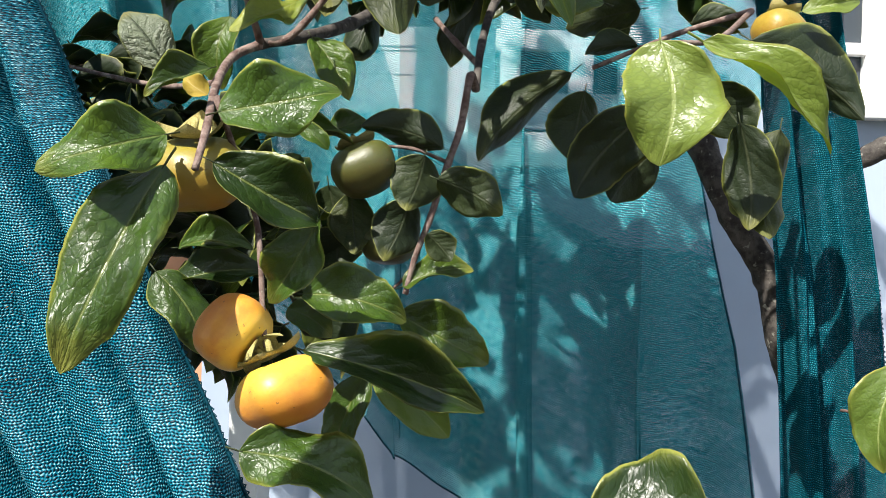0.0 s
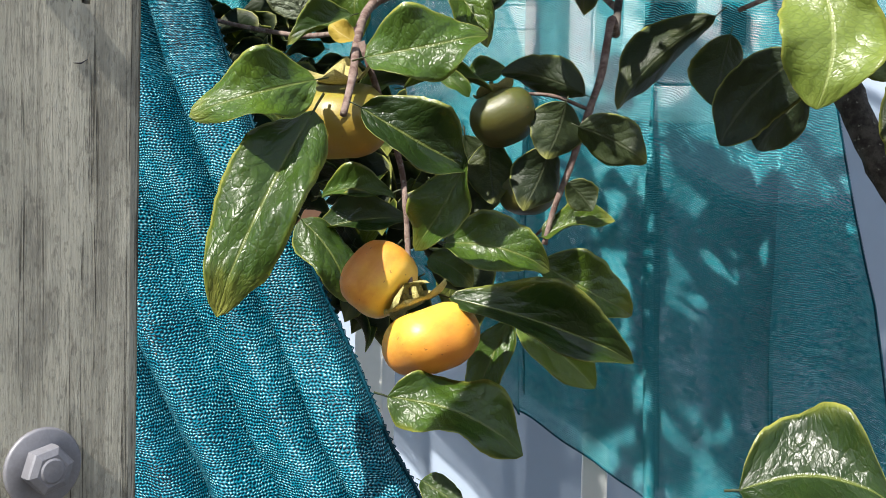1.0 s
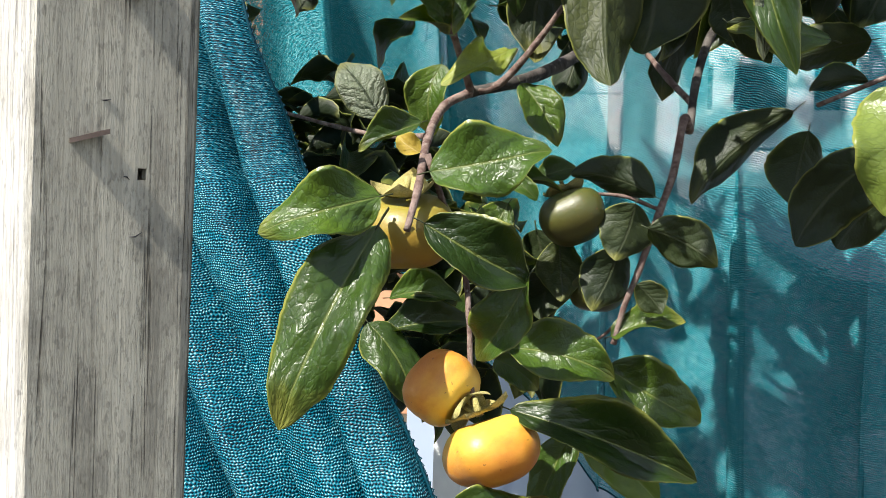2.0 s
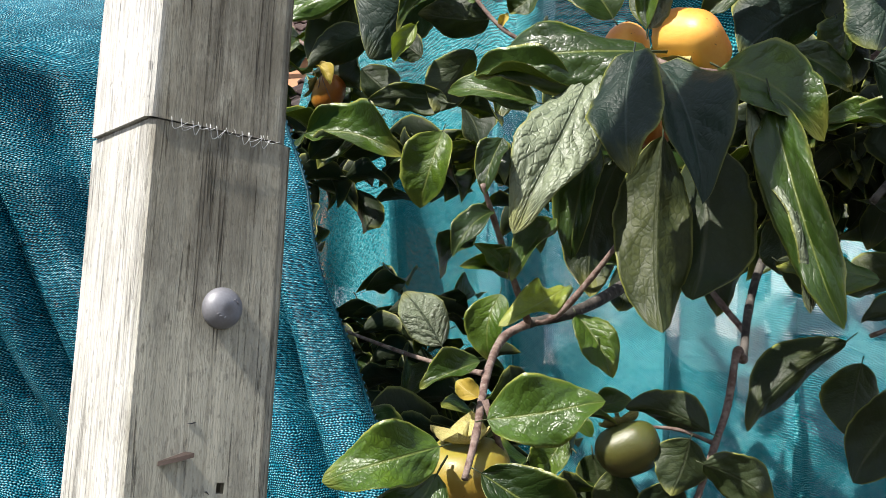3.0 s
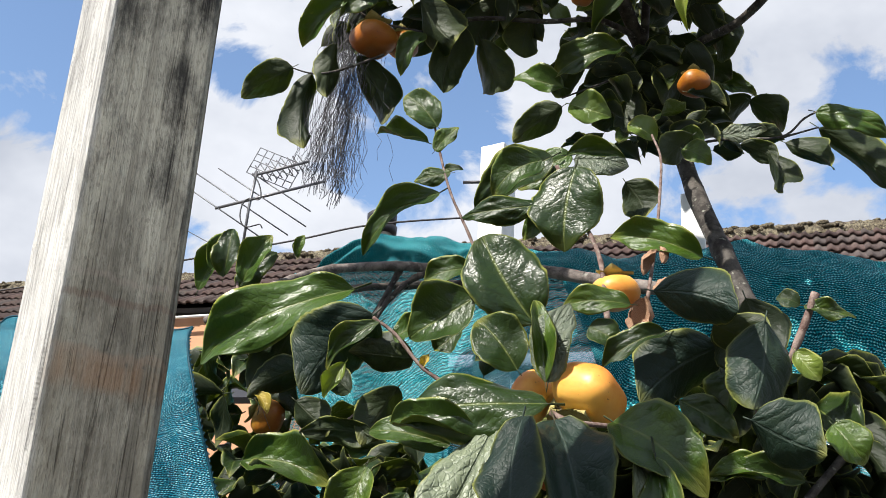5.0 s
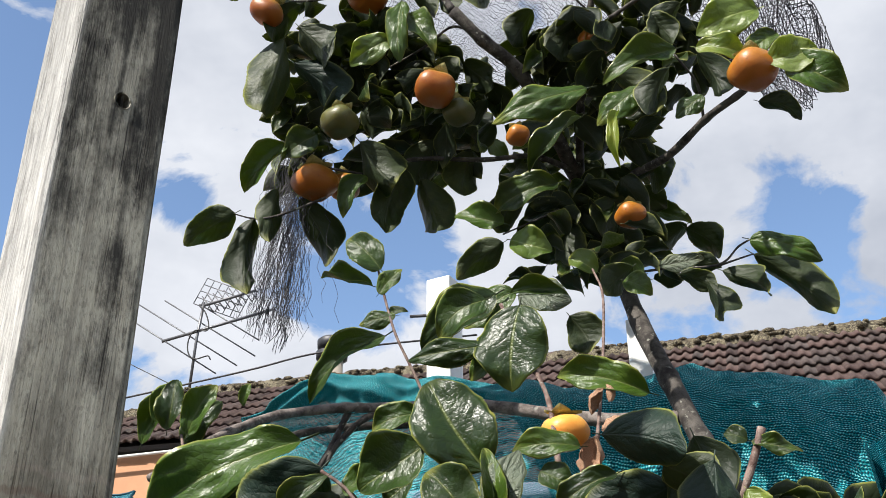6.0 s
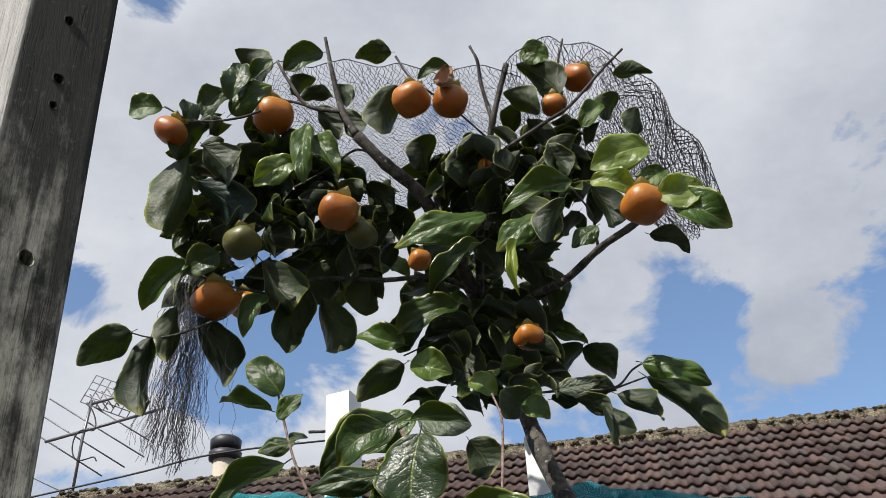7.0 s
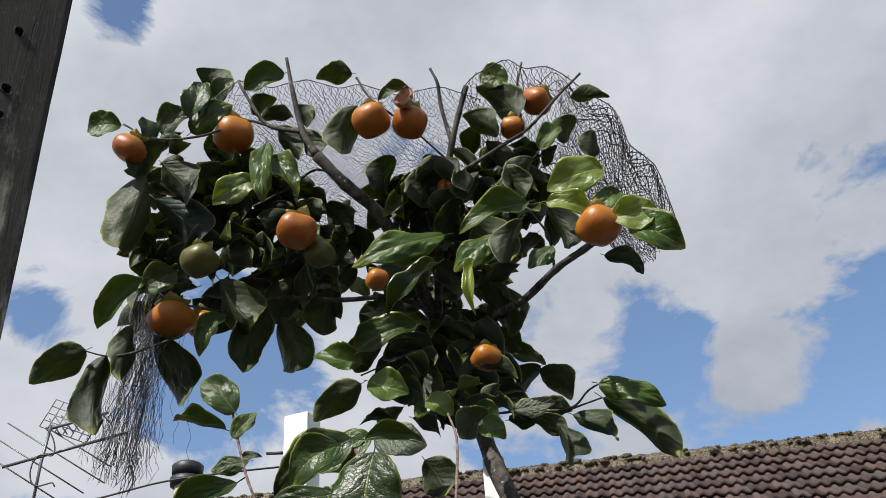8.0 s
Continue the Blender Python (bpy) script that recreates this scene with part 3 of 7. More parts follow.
def window(name, o, bars_x, bars_z, label):
    w = thing(name, ((o[0] + o[1]) / 2, WALL_Y, o[2]), label, "window", kind="structure")
    fr = Bits()
    y0, y1, t = WALL_Y - 0.02, WALL_Y + 0.05, 0.055
    fr.box((o[0], y0, o[2] + 0.03), (o[0] + t, y1, o[3]), 0.004).box((o[1] - t, y0, o[2] + 0.03), (o[1], y1, o[3]), 0.004)
    fr.box((o[0] + t, y0, o[3] - t), (o[1] - t, y1, o[3]), 0.004).box((o[0] + t, y0, o[2] + 0.03), (o[1] - t, y1, o[2] + 0.03 + t), 0.004)
    under(new("window_frame", fr.mesh("window_frame", white_paint, False)), w)
    sill = Bits().box((o[0] - 0.05, WALL_Y - 0.06, o[2] - 0.005), (o[1] + 0.05, y1, o[2] + 0.03), 0.006)
    under(new("window_sill", sill.mesh("window_sill", white_paint, False)), w)
    for x, wd in bars_x:
        under(new("mullion", Bits().box((x - wd / 2, y0 + 0.004, o[2] + 0.03 + t), (x + wd / 2, y1 - 0.004, o[3] - t), 0.003).mesh("mullion", white_paint, False)), w)
    for z, ht in bars_z:
        under(new("transom", Bits().box((o[0] + t, y0 + 0.008, z - ht / 2), (o[1] - t, y1 - 0.008, z + ht / 2), 0.003).mesh("transom", white_paint, False)), w)
    if name == "window_1":
        blind = Bits()
        for k in range(9):
            z = 1.705 + 0.030 * k
            blind.box((o[0] + t, y0 + 0.012 + 0.003 * (k % 2), z), (0.04, y0 + 0.020 + 0.003 * (k % 2), z + 0.029))
        under(new("blind", blind.mesh("blind", white_paint, False)), w)["label"] = "white slatted blind"
    pane = Bits().box((o[0] + 0.02, WALL_Y + 0.02, o[2] + 0.05), (o[1] - 0.02, WALL_Y + 0.026, o[3] - 0.02))
    under(new("pane", pane.mesh("pane", glass, False)), w)
    return w


window("window_1", OPEN1, [(-0.30, 0.06), (-0.02, 0.09), (0.13, 0.05), (0.31, 0.06)], [(1.80, 0.09), (1.98, 0.05)], "white framed window with small panes, half hidden by netting")
window("window_2", OPEN2, [(1.06, 0.07), (1.40, 0.05)], [(1.975, 0.03)], "white framed window with dark glass")

# white posts that stand behind the netting
for place, size, top, turn, label in (((-0.404, 2.05), 0.064, 2.803, -15, "square white painted post"), ((0.045, 2.05), 0.050, 2.645, 0, "short grey-white square post")):
    p = thing("fence_post", (place[0], place[1], 0), label, "post", "posts behind the net")
    h = size / 2
    shaft = new("shaft", Bits().box((-h, -h, 0), (h, h, top), 0.004).mesh("shaft", white_paint, False))
    shaft.parent, shaft.matrix_basis = p, pose(0, 0, 0, 0, 0, turn)
    if size > 0.06:
        rod = Bits().tube([(place[0] - h - 0.05, place[1] - 0.01, 2.718), (place[0] - h + 0.01, place[1] - 0.01, 2.714)], 0.004, 8)
        rod.lathe([(0.0, 0), (0.009, 0), (0.009, 0.004), (0.0, 0.004)], 12, pose(place[0] - h - 0.004, place[1] - 0.01, 2.714, 0, 90, 0))
        under(new("hook_bolt", rod.mesh("hook_bolt", dark_metal)), p)

# far house: tiled roof, orange wall, chimney, aerial
FAR_EYE = Vector((0.13, -0.13, 1.76))


def far(x, y, z):
    """The far house and all on it are set out 1.6 times further from where one stands."""
    return FAR_EYE + (Vector((x, y, z)) - FAR_EYE) * 1.6


RIDGE_A, RIDGE_B = far(-4.6, 6.47, 4.323), far(4.6, 5.75, 4.032)
HX = (RIDGE_B - RIDGE_A).normalized()
PITCH = radians(34)
HN = Vector((0, 0, 1)).cross(HX).normalized()           # level, away from the camera
HD = (-HN * math.cos(PITCH) - Vector((0, 0, 1)) * math.sin(PITCH)).normalized()   # down the slope
HUP = HX.cross(HD).normalized()
HUP = HUP if HUP.z > 0 else -HUP
house = thing("house", (0, 11.5, 0), "house with a brown tiled roof and orange plastered wall", "house")


def ridge_at(a):
    """A point of the ridge, which steps down to a lower roof past the aerial."""
    return RIDGE_A + HX * a - Vector((0, 0, 0.20 * max(0.0, min(1.0, (1.75 - a) / 0.35))))


def on_roof(a, d, up=0.0):
    return ridge_at(a) + HD * d + HUP * up


# battens and boards under the tiles
deck = Bits()
LEN = (RIDGE_B - RIDGE_A).length
for a0, a1, d1 in ((-2.64, 1.4, 1.92), (1.4, 1.75, 1.92), (1.75, 4.2, 1.92), (4.2, LEN, 4.4)):
    c = [on_roof(a0, 0, -0.03), on_roof(a1, 0, -0.03), on_roof(a1, d1, -0.03), on_roof(a0, d1, -0.03)]
    base = len(deck.v)
    deck.v += c + [p - HUP * 0.05 for p in c]
    deck.f += [tuple(base + i for i in q) for q in ((0, 1, 2, 3), (7, 6, 5, 4), (0, 4, 5, 1), (1, 5, 6, 2), (2, 6, 7, 3), (3, 7, 4, 0))]
back = [on_roof(-2.64, 0, -0.03), on_roof(LEN, 0, -0.03), on_roof(LEN, 0, -0.03) + HN * 4 - Vector((0, 0, 2.7)), on_roof(-2.64, 0, -0.03) + HN * 4 - Vector((0, 0, 2.7))]
base = len(deck.v)
deck.v += back
deck.f += [(base, base + 1, base + 2, base + 3)]
under(new("roof_deck", deck.mesh("roof_deck", dark_metal, False)), house)
foot = [on_roof(a, 1.80) + HN * k for a, k in ((-2.64, 0.0), (4.0, 0.0), (4.0, 0.2), (-2.64, 0.2))]
wb = Bits()
wb.v += [Vector((p.x, p.y, 0)) for p in foot] + [Vector((p.x, p.y, p.z - 0.09)) for p in foot]
wb.f += [(0, 1, 5, 4), (1, 2, 6, 5), (2, 3, 7, 6), (3, 0, 4, 7), (4, 5, 6, 7)]
under(new("wall", wb.mesh("wall", orange_render, False)), house)
wb = Bits().box((-2.9, 8.2, 0), (12.0, 8.4, 2.9), 0.01)
under(new("rear_wall", wb.mesh("rear_wall", orange_render, False)), house)
gut = Bits().tube([on_roof(-2.64, 1.98, -0.05), on_roof(4.2, 1.98, -0.05)], 0.015, 10)
under(new("gutter", gut.mesh("gutter", white_paint)), house)

# ---- timber post ----
PC, PF, PL = Vector((-0.2755, 0.4220, 0)), Vector((0.580, 0.8146, 0)).normalized(), Vector((-0.8146, 0.580, 0)).normalized()
POUT = Vector((0.8146, -0.580, 0)).normalized()                       # out of the broad face
JOINT = 1.726


def on_post(s, z, out=0.0):
    return PC + PF * s + Vector((0, 0, z)) + POUT * out


def post_length(name, z0, z1, w, d, s0, out, holes):
    """One length of the post, its broad face pierced by square and round holes, with worn uneven arrises."""
    b = Bits()
    zs = {z0, z1}
    k = z0
    while k < z1:
        zs.add(k)
        k += 0.06
    for s, z, r in holes:
        zs |= {z - r, z + r}
    zs = sorted(zs)
    ss = sorted({0.0, 0.003, w - 0.006, w, *[s - r * 0.8 for s, z, r in holes], *[s + r * 0.8 for s, z, r in holes]})

    def point(s, q, z):
        wear = 0.0012 * noise.noise(Vector((s * 30, q * 30, z * 7)))
        return PC + PF * (s + s0 + wear) + PL * q + POUT * out + Vector((0, 0, z))

    grid = {}

    def vert(s, z, q):
        key = (round(s, 5), round(z, 5), round(q, 5))
        if key not in grid:
            drop = 0.003 if q == 0 and s in (0.0,) else (0.004 if q == 0 and s == w else 0.0)
            grid[key] = len(b.v)
            b.v.append(point(s, q + drop, z))
        return grid[key]

    for za, zb in zip(zs, zs[1:]):
        for sa, sb in zip(ss, ss[1:]):
            hole = any(abs((sa + sb) / 2 - s) < r * 0.8 and abs((za + zb) / 2 - z) < r for s, z, r in holes)
            if hole:
                ring = [(sa, za), (sb, za), (sb, zb), (sa, zb)]
                for (s1, h1), (s2, h2) in zip(ring, ring[1:] + ring[:1]):
                    b.f.append((vert(s1, h1, 0.0), vert(s2, h2, 0.0), vert(s2, h2, 0.012), vert(s1, h1, 0.012)))
                b.f.append(tuple(vert(s, h, 0.012) for s, h in ring))
            else:
                b.f.append((vert(sa, za, 0), vert(sb, za, 0), vert(sb, zb, 0), vert(sa, zb, 0)))
        for s in (0.0, w):
            qs = [0.0, 0.003, d / 2, d]
            for qa, qb in zip(qs, qs[1:]):
                b.f.append((vert(s, za, qa), vert(s, za, qb), vert(s, zb, qb), vert(s, zb, qa)))
        b.f.append((vert(0.0, za, d), vert(w, za, d), vert(w, zb, d), vert(0.0, zb, d)))
    for z in (z0, z1):
        b.f.append((vert(0.0, z, 0.003), vert(w, z, 0.003), vert(w, z, d), vert(0.0, z, d)))
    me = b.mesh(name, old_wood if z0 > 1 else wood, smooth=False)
    bm = bmesh.new()
    bm.from_mesh(me)
    bmesh.ops.recalc_face_normals(bm, faces=bm.faces[:])
    bm.to_mesh(me)
    bm.free()
    return me


post = thing("timber_post", (PC.x, PC.y, 0), "square weathered grey timber post with a stepped joint and bolts", "post")
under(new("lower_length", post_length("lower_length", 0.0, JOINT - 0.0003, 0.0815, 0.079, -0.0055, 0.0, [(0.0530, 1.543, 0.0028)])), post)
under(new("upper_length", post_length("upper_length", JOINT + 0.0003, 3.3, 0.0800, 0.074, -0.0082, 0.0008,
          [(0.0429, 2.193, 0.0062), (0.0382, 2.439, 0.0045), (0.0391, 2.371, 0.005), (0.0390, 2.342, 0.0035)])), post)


def face_matrix(s, z, out=0.0):
    up = Vector((0, 0, 1))
    m = Matrix((PF, up, POUT)).transposed().to_4x4()
    return Matrix.Translation(on_post(s, z, out)) @ m


d2 = Bits().lathe([(0.0, 0.0088), (0.004, 0.0085), (0.0075, 0.0072), (0.0098, 0.0048), (0.0108, 0.0020), (0.0108, 0.0), (0.0, 0.0)], 28, face_matrix(0.0405, 1.634))
# the cast marks on the bolt's head, plain raised bars
for x, y, a in ((0.0035, 0.0045, 35), (0.0052, 0.0032, -50), (-0.0035, -0.0042, 20), (-0.0015, -0.005, 70), (-0.0048, -0.003, 20)):
    bm = bmesh.new()
    bmesh.ops.create_cube(bm, size=1)
    d2.take(bm, face_matrix(0.0405, 1.634) @ pose(x, y, 0.0078, 0, 0, a) @ Matrix.Diagonal((0.0022, 0.0005, 0.0010, 1)))
under(new("dome_bolt", d2.mesh("dome_bolt", galvanised)), post)["label"] = "grey galvanised dome head bolt"
under(new("washer", Bits().lathe([(0.0, 0.0022), (0.0165, 0.0022), (0.0175, 0.0015), (0.0175, 0.0), (0.0, 0.0)], 32, face_matrix(0.0278, 1.337, 0.0004)).mesh("washer", galvanised)), post)
hexb = Bits().lathe([(0.0, 0.0100), (0.0072, 0.0100), (0.0102, 0.0088), (0.0108, 0.0078), (0.0108, 0.0022), (0.0, 0.0022)], 6, face_matrix(0.0278, 1.337, 0.0004) @ pose(0, 0, 0, 0, 0, 12))
hexb.lathe([(0.0, 0.0108), (0.0048, 0.0106), (0.0056, 0.0100), (0.0, 0.0100)], 20, face_matrix(0.0278, 1.337, 0.0004))
under(new("hex_bolt", hexb.mesh("hex_bolt", galvanised, smooth=False)), post)["label"] = "galvanised hexagon bolt head"
tab = Bits()
for k in range(7):
    t = k / 6
    for out, th in ((-0.004, 0.0008), (0.001 + 0.0095 * t ** 0.8, 0.0011)):
        for sign in (-1, 1):
            tab.v.append(on_post(0.0130 + 0.0140 * t, 1.5558 + 0.0048 * t + sign * th, out))
for k in range(6):
    q = 4 * k
    tab.f += [(q, q + 4, q + 6, q + 2), (q + 1, q + 3, q + 7, q + 5), (q + 2, q + 6, q + 7, q + 3), (q, q + 1, q + 5, q + 4)]
tab.f += [(0, 2, 3, 1), (24, 25, 27, 26)]
under(new("metal_tab", tab.mesh("metal_tab", rusty, smooth=False)), post)["label"] = "rusty bent metal tab"
# torn pale wood fibres round the old bolt holes
for s, z, r in ((0.0351, 2.193, 0.0072), (0.0304, 2.439, 0.0054), (0.0313, 2.371, 0.006), (0.0312, 2.342, 0.0044)):
    rim = []
    for k in range(15):
        a = 2 * math.pi * k / 14
        q = r * (1.0 + 0.22 * noise.noise(Vector((math.cos(a) * 2, math.sin(a) * 2, z * 40))))
        rim.append(on_post(s + q * 0.86 * math.cos(a), z + q * math.sin(a), 0.0010))
    under(new("hole_rim", Bits().tube(rim, [0.0004 + 0.0009 * abs(noise.noise(p * 300)) for p in rim], 6).mesh("hole_rim", wood)), post)
# thin dark splits in the broad face and old cobweb threads under the joint
for s, z, ln, rise in ((0.0450, 1.5145, 0.007, 0.0016), (0.0290, 1.5755, 0.005, 0.0005), (0.0400, 1.541, 0.003, -0.001)):
    c = Bits().tube([on_post(s - ln / 2, z - rise / 2, 0.0002), on_post(s, z - rise * 0.4, 0.0002), on_post(s + ln / 2, z + rise, 0.0002)], [0.0001, 0.0004, 0.0001], 5)
    under(new("split", c.mesh("split", dark_metal)), post)
random.seed(5)
for i in range(16):
    s = 0.004 + 0.0038 * i + random.uniform(-0.002, 0.002)
    web = Bits().tube(smooth_line([on_post(s, JOINT + 0.002, 0.0018), on_post(s + 0.002, JOINT - 0.001 - 0.005 * random.random() ** 2, 0.0014), on_post(s + 0.004 + 0.006 * random.random(), JOINT + 0.0005, 0.0018)], 4), 0.00016, 4)
    under(new("cobweb", web.mesh("cobweb", white_paint)), post)


# ---- shade netting ----
def drape(place_at, nu, nv, material, label, edges, doubled=()):
    """A hanging cloth from a function of (u, v), with its metres as UV, looped cords along the edges named, and the
    places where it hangs double as further cloths."""
    net = thing("shade_net", place_at(0.5, 0.0), label, "netting", "shade nets")
    verts = sheet_of(net, place_at, nu, nv, material)
    for inner, cloth in doubled:
        sheet_of(net, inner, nu, nv // 2, cloth)
    for name in edges:
        line = {"selvedge": [row[-1] for row in verts], "hem": verts[-1], "head_cord": verts[0]}[name]
        cord = Bits().tube(line[::2] if name == "hem" else line, 0.0017, 6)
        if name == "selvedge":
            k = 0.0
            pts = []
            for p, q in zip(line, line[1:]):
                steps = max(1, int((q - p).length / 0.0022))
                for m in range(steps):
                    k += 1.0
                    c = p.lerp(q, m / steps)
                    pts.append(c + Vector((0.0026 * math.sin(k * 2.2) + 0.001, 0.002 * math.cos(k * 2.2), 0.001 * math.cos(k * 2.2))))
            cord.tube(pts, 0.0009, 4)
        under(new(name, cord.mesh(name, net_cord)), net)
    return net


def sheet_of(net, place_at, nu, nv, material):
    verts = [[Vector(place_at(i / nu, j / nv)) for i in range(nu + 1)] for j in range(nv + 1)]
    uvs, flat, faces = [], [], []
    along = [0.0]
    mid = nu // 2
    for j in range(nv):
        along.append(along[-1] + (verts[j + 1][mid] - verts[j][mid]).length)
    for j in range(nv + 1):
        run = 0.0
        for i in range(nu + 1):
            if i:
                run += (verts[j][i] - verts[j][i - 1]).length
            flat.append(verts[j][i])
            uvs.append((run, along[j]))
    for j in range(nv):
        for i in range(nu):
            a = j * (nu + 1) + i
            faces.append((a, a + 1, a + nu + 2, a + nu + 1))
    under(new("cloth", mesh_of("cloth", flat, faces, material, uvs)), net)
    return verts


EDGE_A = [(0.75, 0.06), (0.95, -0.04), (1.199, -0.163), (1.231, -0.184), (1.30, -0.220), (1.355, -0.249), (1.46, -0.298), (1.58, -0.354), (1.64, -0.372), (1.71, -0.398), (1.79, -0.420), (1.85, -0.448), (1.959, -0.490), (2.04, -0.53)]
TOP_A = [(-1.7, 1.974), (-0.95, 2.020), (-0.89, 2.032), (-0.84, 2.052), (-0.80, 2.063), (-0.74, 2.062), (-0.70, 2.044), (-0.57, 2.045), (-0.466, 2.05)]


def left_net(u, v):
    z = 2.05 + (0.75 - 2.05) * v
    xr = ramp(z, EDGE_A)
    s = (xr + 1.7) * (1 - u ** 0.8)                      # distance from the free edge
    low = max(0.0, min(1.0, (1.98 - z) / 0.42))
    deep = low * (1.0 if s < 0.40 else max(0.25, 1 - (s - 0.40) * 2.2)) * min(1.0, 0.25 + s / 0.03)
    n1 = noise.noise(Vector((s * 6 + 2, z * 1.0, 3.1)))
    n2 = noise.noise(Vector((s * 5, z * 6.0, 7.7)))
    n3 = noise.noise(Vector((s * 22, z * 5.0, 1.7)))
    lap = 2 * math.pi * s / 0.068 + 3.2 * n1 + 0.5 * z
    x = xr - s + 0.017 * deep * math.sin(lap)            # folds that lean over each other
    y = 0.935 + deep * (0.030 * math.cos(lap) + 0.006 * math.sin(2.7 * lap + 4 * n1)) + 0.004 * n3
    z -= (2.05 - ramp(x, TOP_A) - 0.007 * noise.noise(Vector((x * 21, 0.0, 5.0)))) * (1 - v)
    y += 0.025 * n2 + 0.05 * max(0.0, s - 0.2)
    top = max(0.0, 1 - v * 9)
    y += 0.05 * top ** 2                                 # rolled back over its line
    # a slack belly under the line, that falls back below
    belly = max(0.0, min(1.0, (2.05 - z) / 0.16)) * max(0.0, min(1.0, (z - 1.50) / 0.40))
    y -= 0.29 * belly ** 1.2 * max(0.0, min(1.0, (s - 0.10) / 0.2))
    # slack swags under the line
    y += 0.006 * (1 - low) * math.sin((z + 0.12 * x) * 40 + 2 * n1) * min(1.0, s / 0.2)
    return x, y, z + 0.004 * n2


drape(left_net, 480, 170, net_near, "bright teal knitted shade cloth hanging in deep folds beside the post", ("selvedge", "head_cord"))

HEM_B = [(-0.95, 1.75), (-0.75, 1.62), (-0.5, 1.44), (-0.3, 1.26), (-0.18, 1.15), (-0.126, 1.088), (-0.024, 1.009), (0.078, 0.934), (0.3, 0.82), (0.6, 0.76)]
TOP_B = [(-0.95, 2.40), (-0.764, 2.478), (-0.619, 2.557), (-0.473, 2.53), (-0.296, 2.51), (-0.116, 2.475), (0.10, 2.482), (0.16, 2.50), (0.274, 2.462), (0.446, 2.44), (0.50, 2.42), (0.56, 2.30)]
SIDE_B = [(0.8, 0.59), (1.0, 0.557), (1.255, 0.524), (1.45, 0.475), (1.61, 0.432), (1.72, 0.56), (2.44, 0.56)]


SIDE_L = [(1.6, -0.93), (2.1, -0.88), (2.28, -0.840), (2.38, -0.800), (2.41, -0.785), (2.48, -0.745), (2.56, -0.71)]


def back_net(u, v):
    x = -0.95 + 1.51 * u
    top, hem = ramp(x, TOP_B), ramp(x, HEM_B)
    z = top + (hem - top) * v
    lim = ramp(z, SIDE_B)
    left = ramp(z, SIDE_L)
    x = left + ((lim if z < 1.75 else 0.56) - left) * u
    n1 = noise.noise(Vector((x * 4, z * 1.1, 1.3)))
    n2 = noise.noise(Vector((x * 9, z * 4.0, 5.2)))
    hang = min(1.0, v * 1.5)
    lap = 2 * math.pi * (x + 0.07 * (1.6 - z) * (x - 0.2)) / 0.24 + 1.3 * n1
    ends = min(1.0, 8 * u, 8 * (1 - u))
    x += 0.050 * hang * ends * math.sin(lap)             # pleats that lie over themselves
    z = ramp(x, TOP_B) * (1 - v) + ramp(x, HEM_B) * v
    fold = math.sin(x * 23 + 2.4 * n1) * 0.6 + math.sin(x * 57 + 3 * n1 + z) * 0.3
    y = 1.90 + 0.024 * hang * fold + 0.045 * hang * math.cos(lap) + 0.022 * n2 + 0.012 * math.sin(x * 40 + 3 * n1) * (1 - hang)
    y += 0.07 * max(0.0, 1 - v * 12) ** 2
    # a slack belly that swings towards the tree at the low left
    y -= 0.12 * max(0.0, 1 - abs(z - 2.05) / 0.35) * max(0.0, 1 - abs(x + 0.3) / 0.5)
    return x, y, z


def back_low(u, v):
    """The lower half hangs double, turned up behind."""
    start = ramp(u, [(0.0, 0.50), (0.18, 0.36), (0.42, 0.34), (0.52, 0.585), (1.0, 0.585)]) + 0.02 * math.sin(u * 9)
    x, y, z = back_net(u, start + v * (0.98 - start))
    return x + 0.01, y + 0.03 + 0.012 * math.sin(x * 31), z


def back_high(u, v):
    """The top is rolled over its line and hangs double for a hand's width."""
    x, y, z = back_net(u, v * (ramp(u, [(0.0, 0.07), (0.12, 0.085), (0.42, 0.10), (0.56, 0.25), (1.0, 0.27)]) + 0.04 * math.sin(u * 13) * min(1.0, 2 * u)))
    sag = 0.05 * math.sin(math.pi * v) * max(0.0, 1 - u / 0.55)
    sag += 0.009 * math.sin(v * 17 + 5 * noise.noise(Vector((x * 7, z * 3, 2.0)))) * max(0.0, 1 - u / 0.6)   # bunched creases
    sag += 0.010 * noise.noise(Vector((x * 30, z * 34, 8.0)))
    return x - 0.004, y - 0.012 - 0.006 * math.sin(x * 27) - 0.02 * v - sag, z + 0.003


drape(back_net, 260, 160, net_far, "sheer teal shade cloth draped behind the persimmon tree", ("hem", "head_cord", "selvedge"), ((back_low, net_far), (back_high, net_top)))


def right_net(u, v):
    z = 2.15 + (0.7 - 2.15) * v
    a, b = ramp(z, [(0.7, 0.452), (1.1, 0.449), (1.44, 0.440), (2.2, 0.36)]), ramp(z, [(0.7, 0.61), (1.1, 0.59), (1.42, 0.565), (1.80, 0.509), (2.2, 0.45)])
    x = a + (b - a) * u
    n1 = noise.noise(Vector((x * 5, z * 1.2, 9.3)))
    y = 1.40 + 0.03 * math.sin(u * 19 + 2 * n1) + 0.012 * math.sin(u * 43 + z * 2) + 0.02 * n1
    return x, y, z


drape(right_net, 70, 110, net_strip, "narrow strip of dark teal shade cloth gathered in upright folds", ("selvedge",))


# ---- the persimmon tree ----
tree = thing("persimmon_tree", (0.585, 1.55, 0), "persimmon tree with glossy green leaves and orange fruit", "tree")


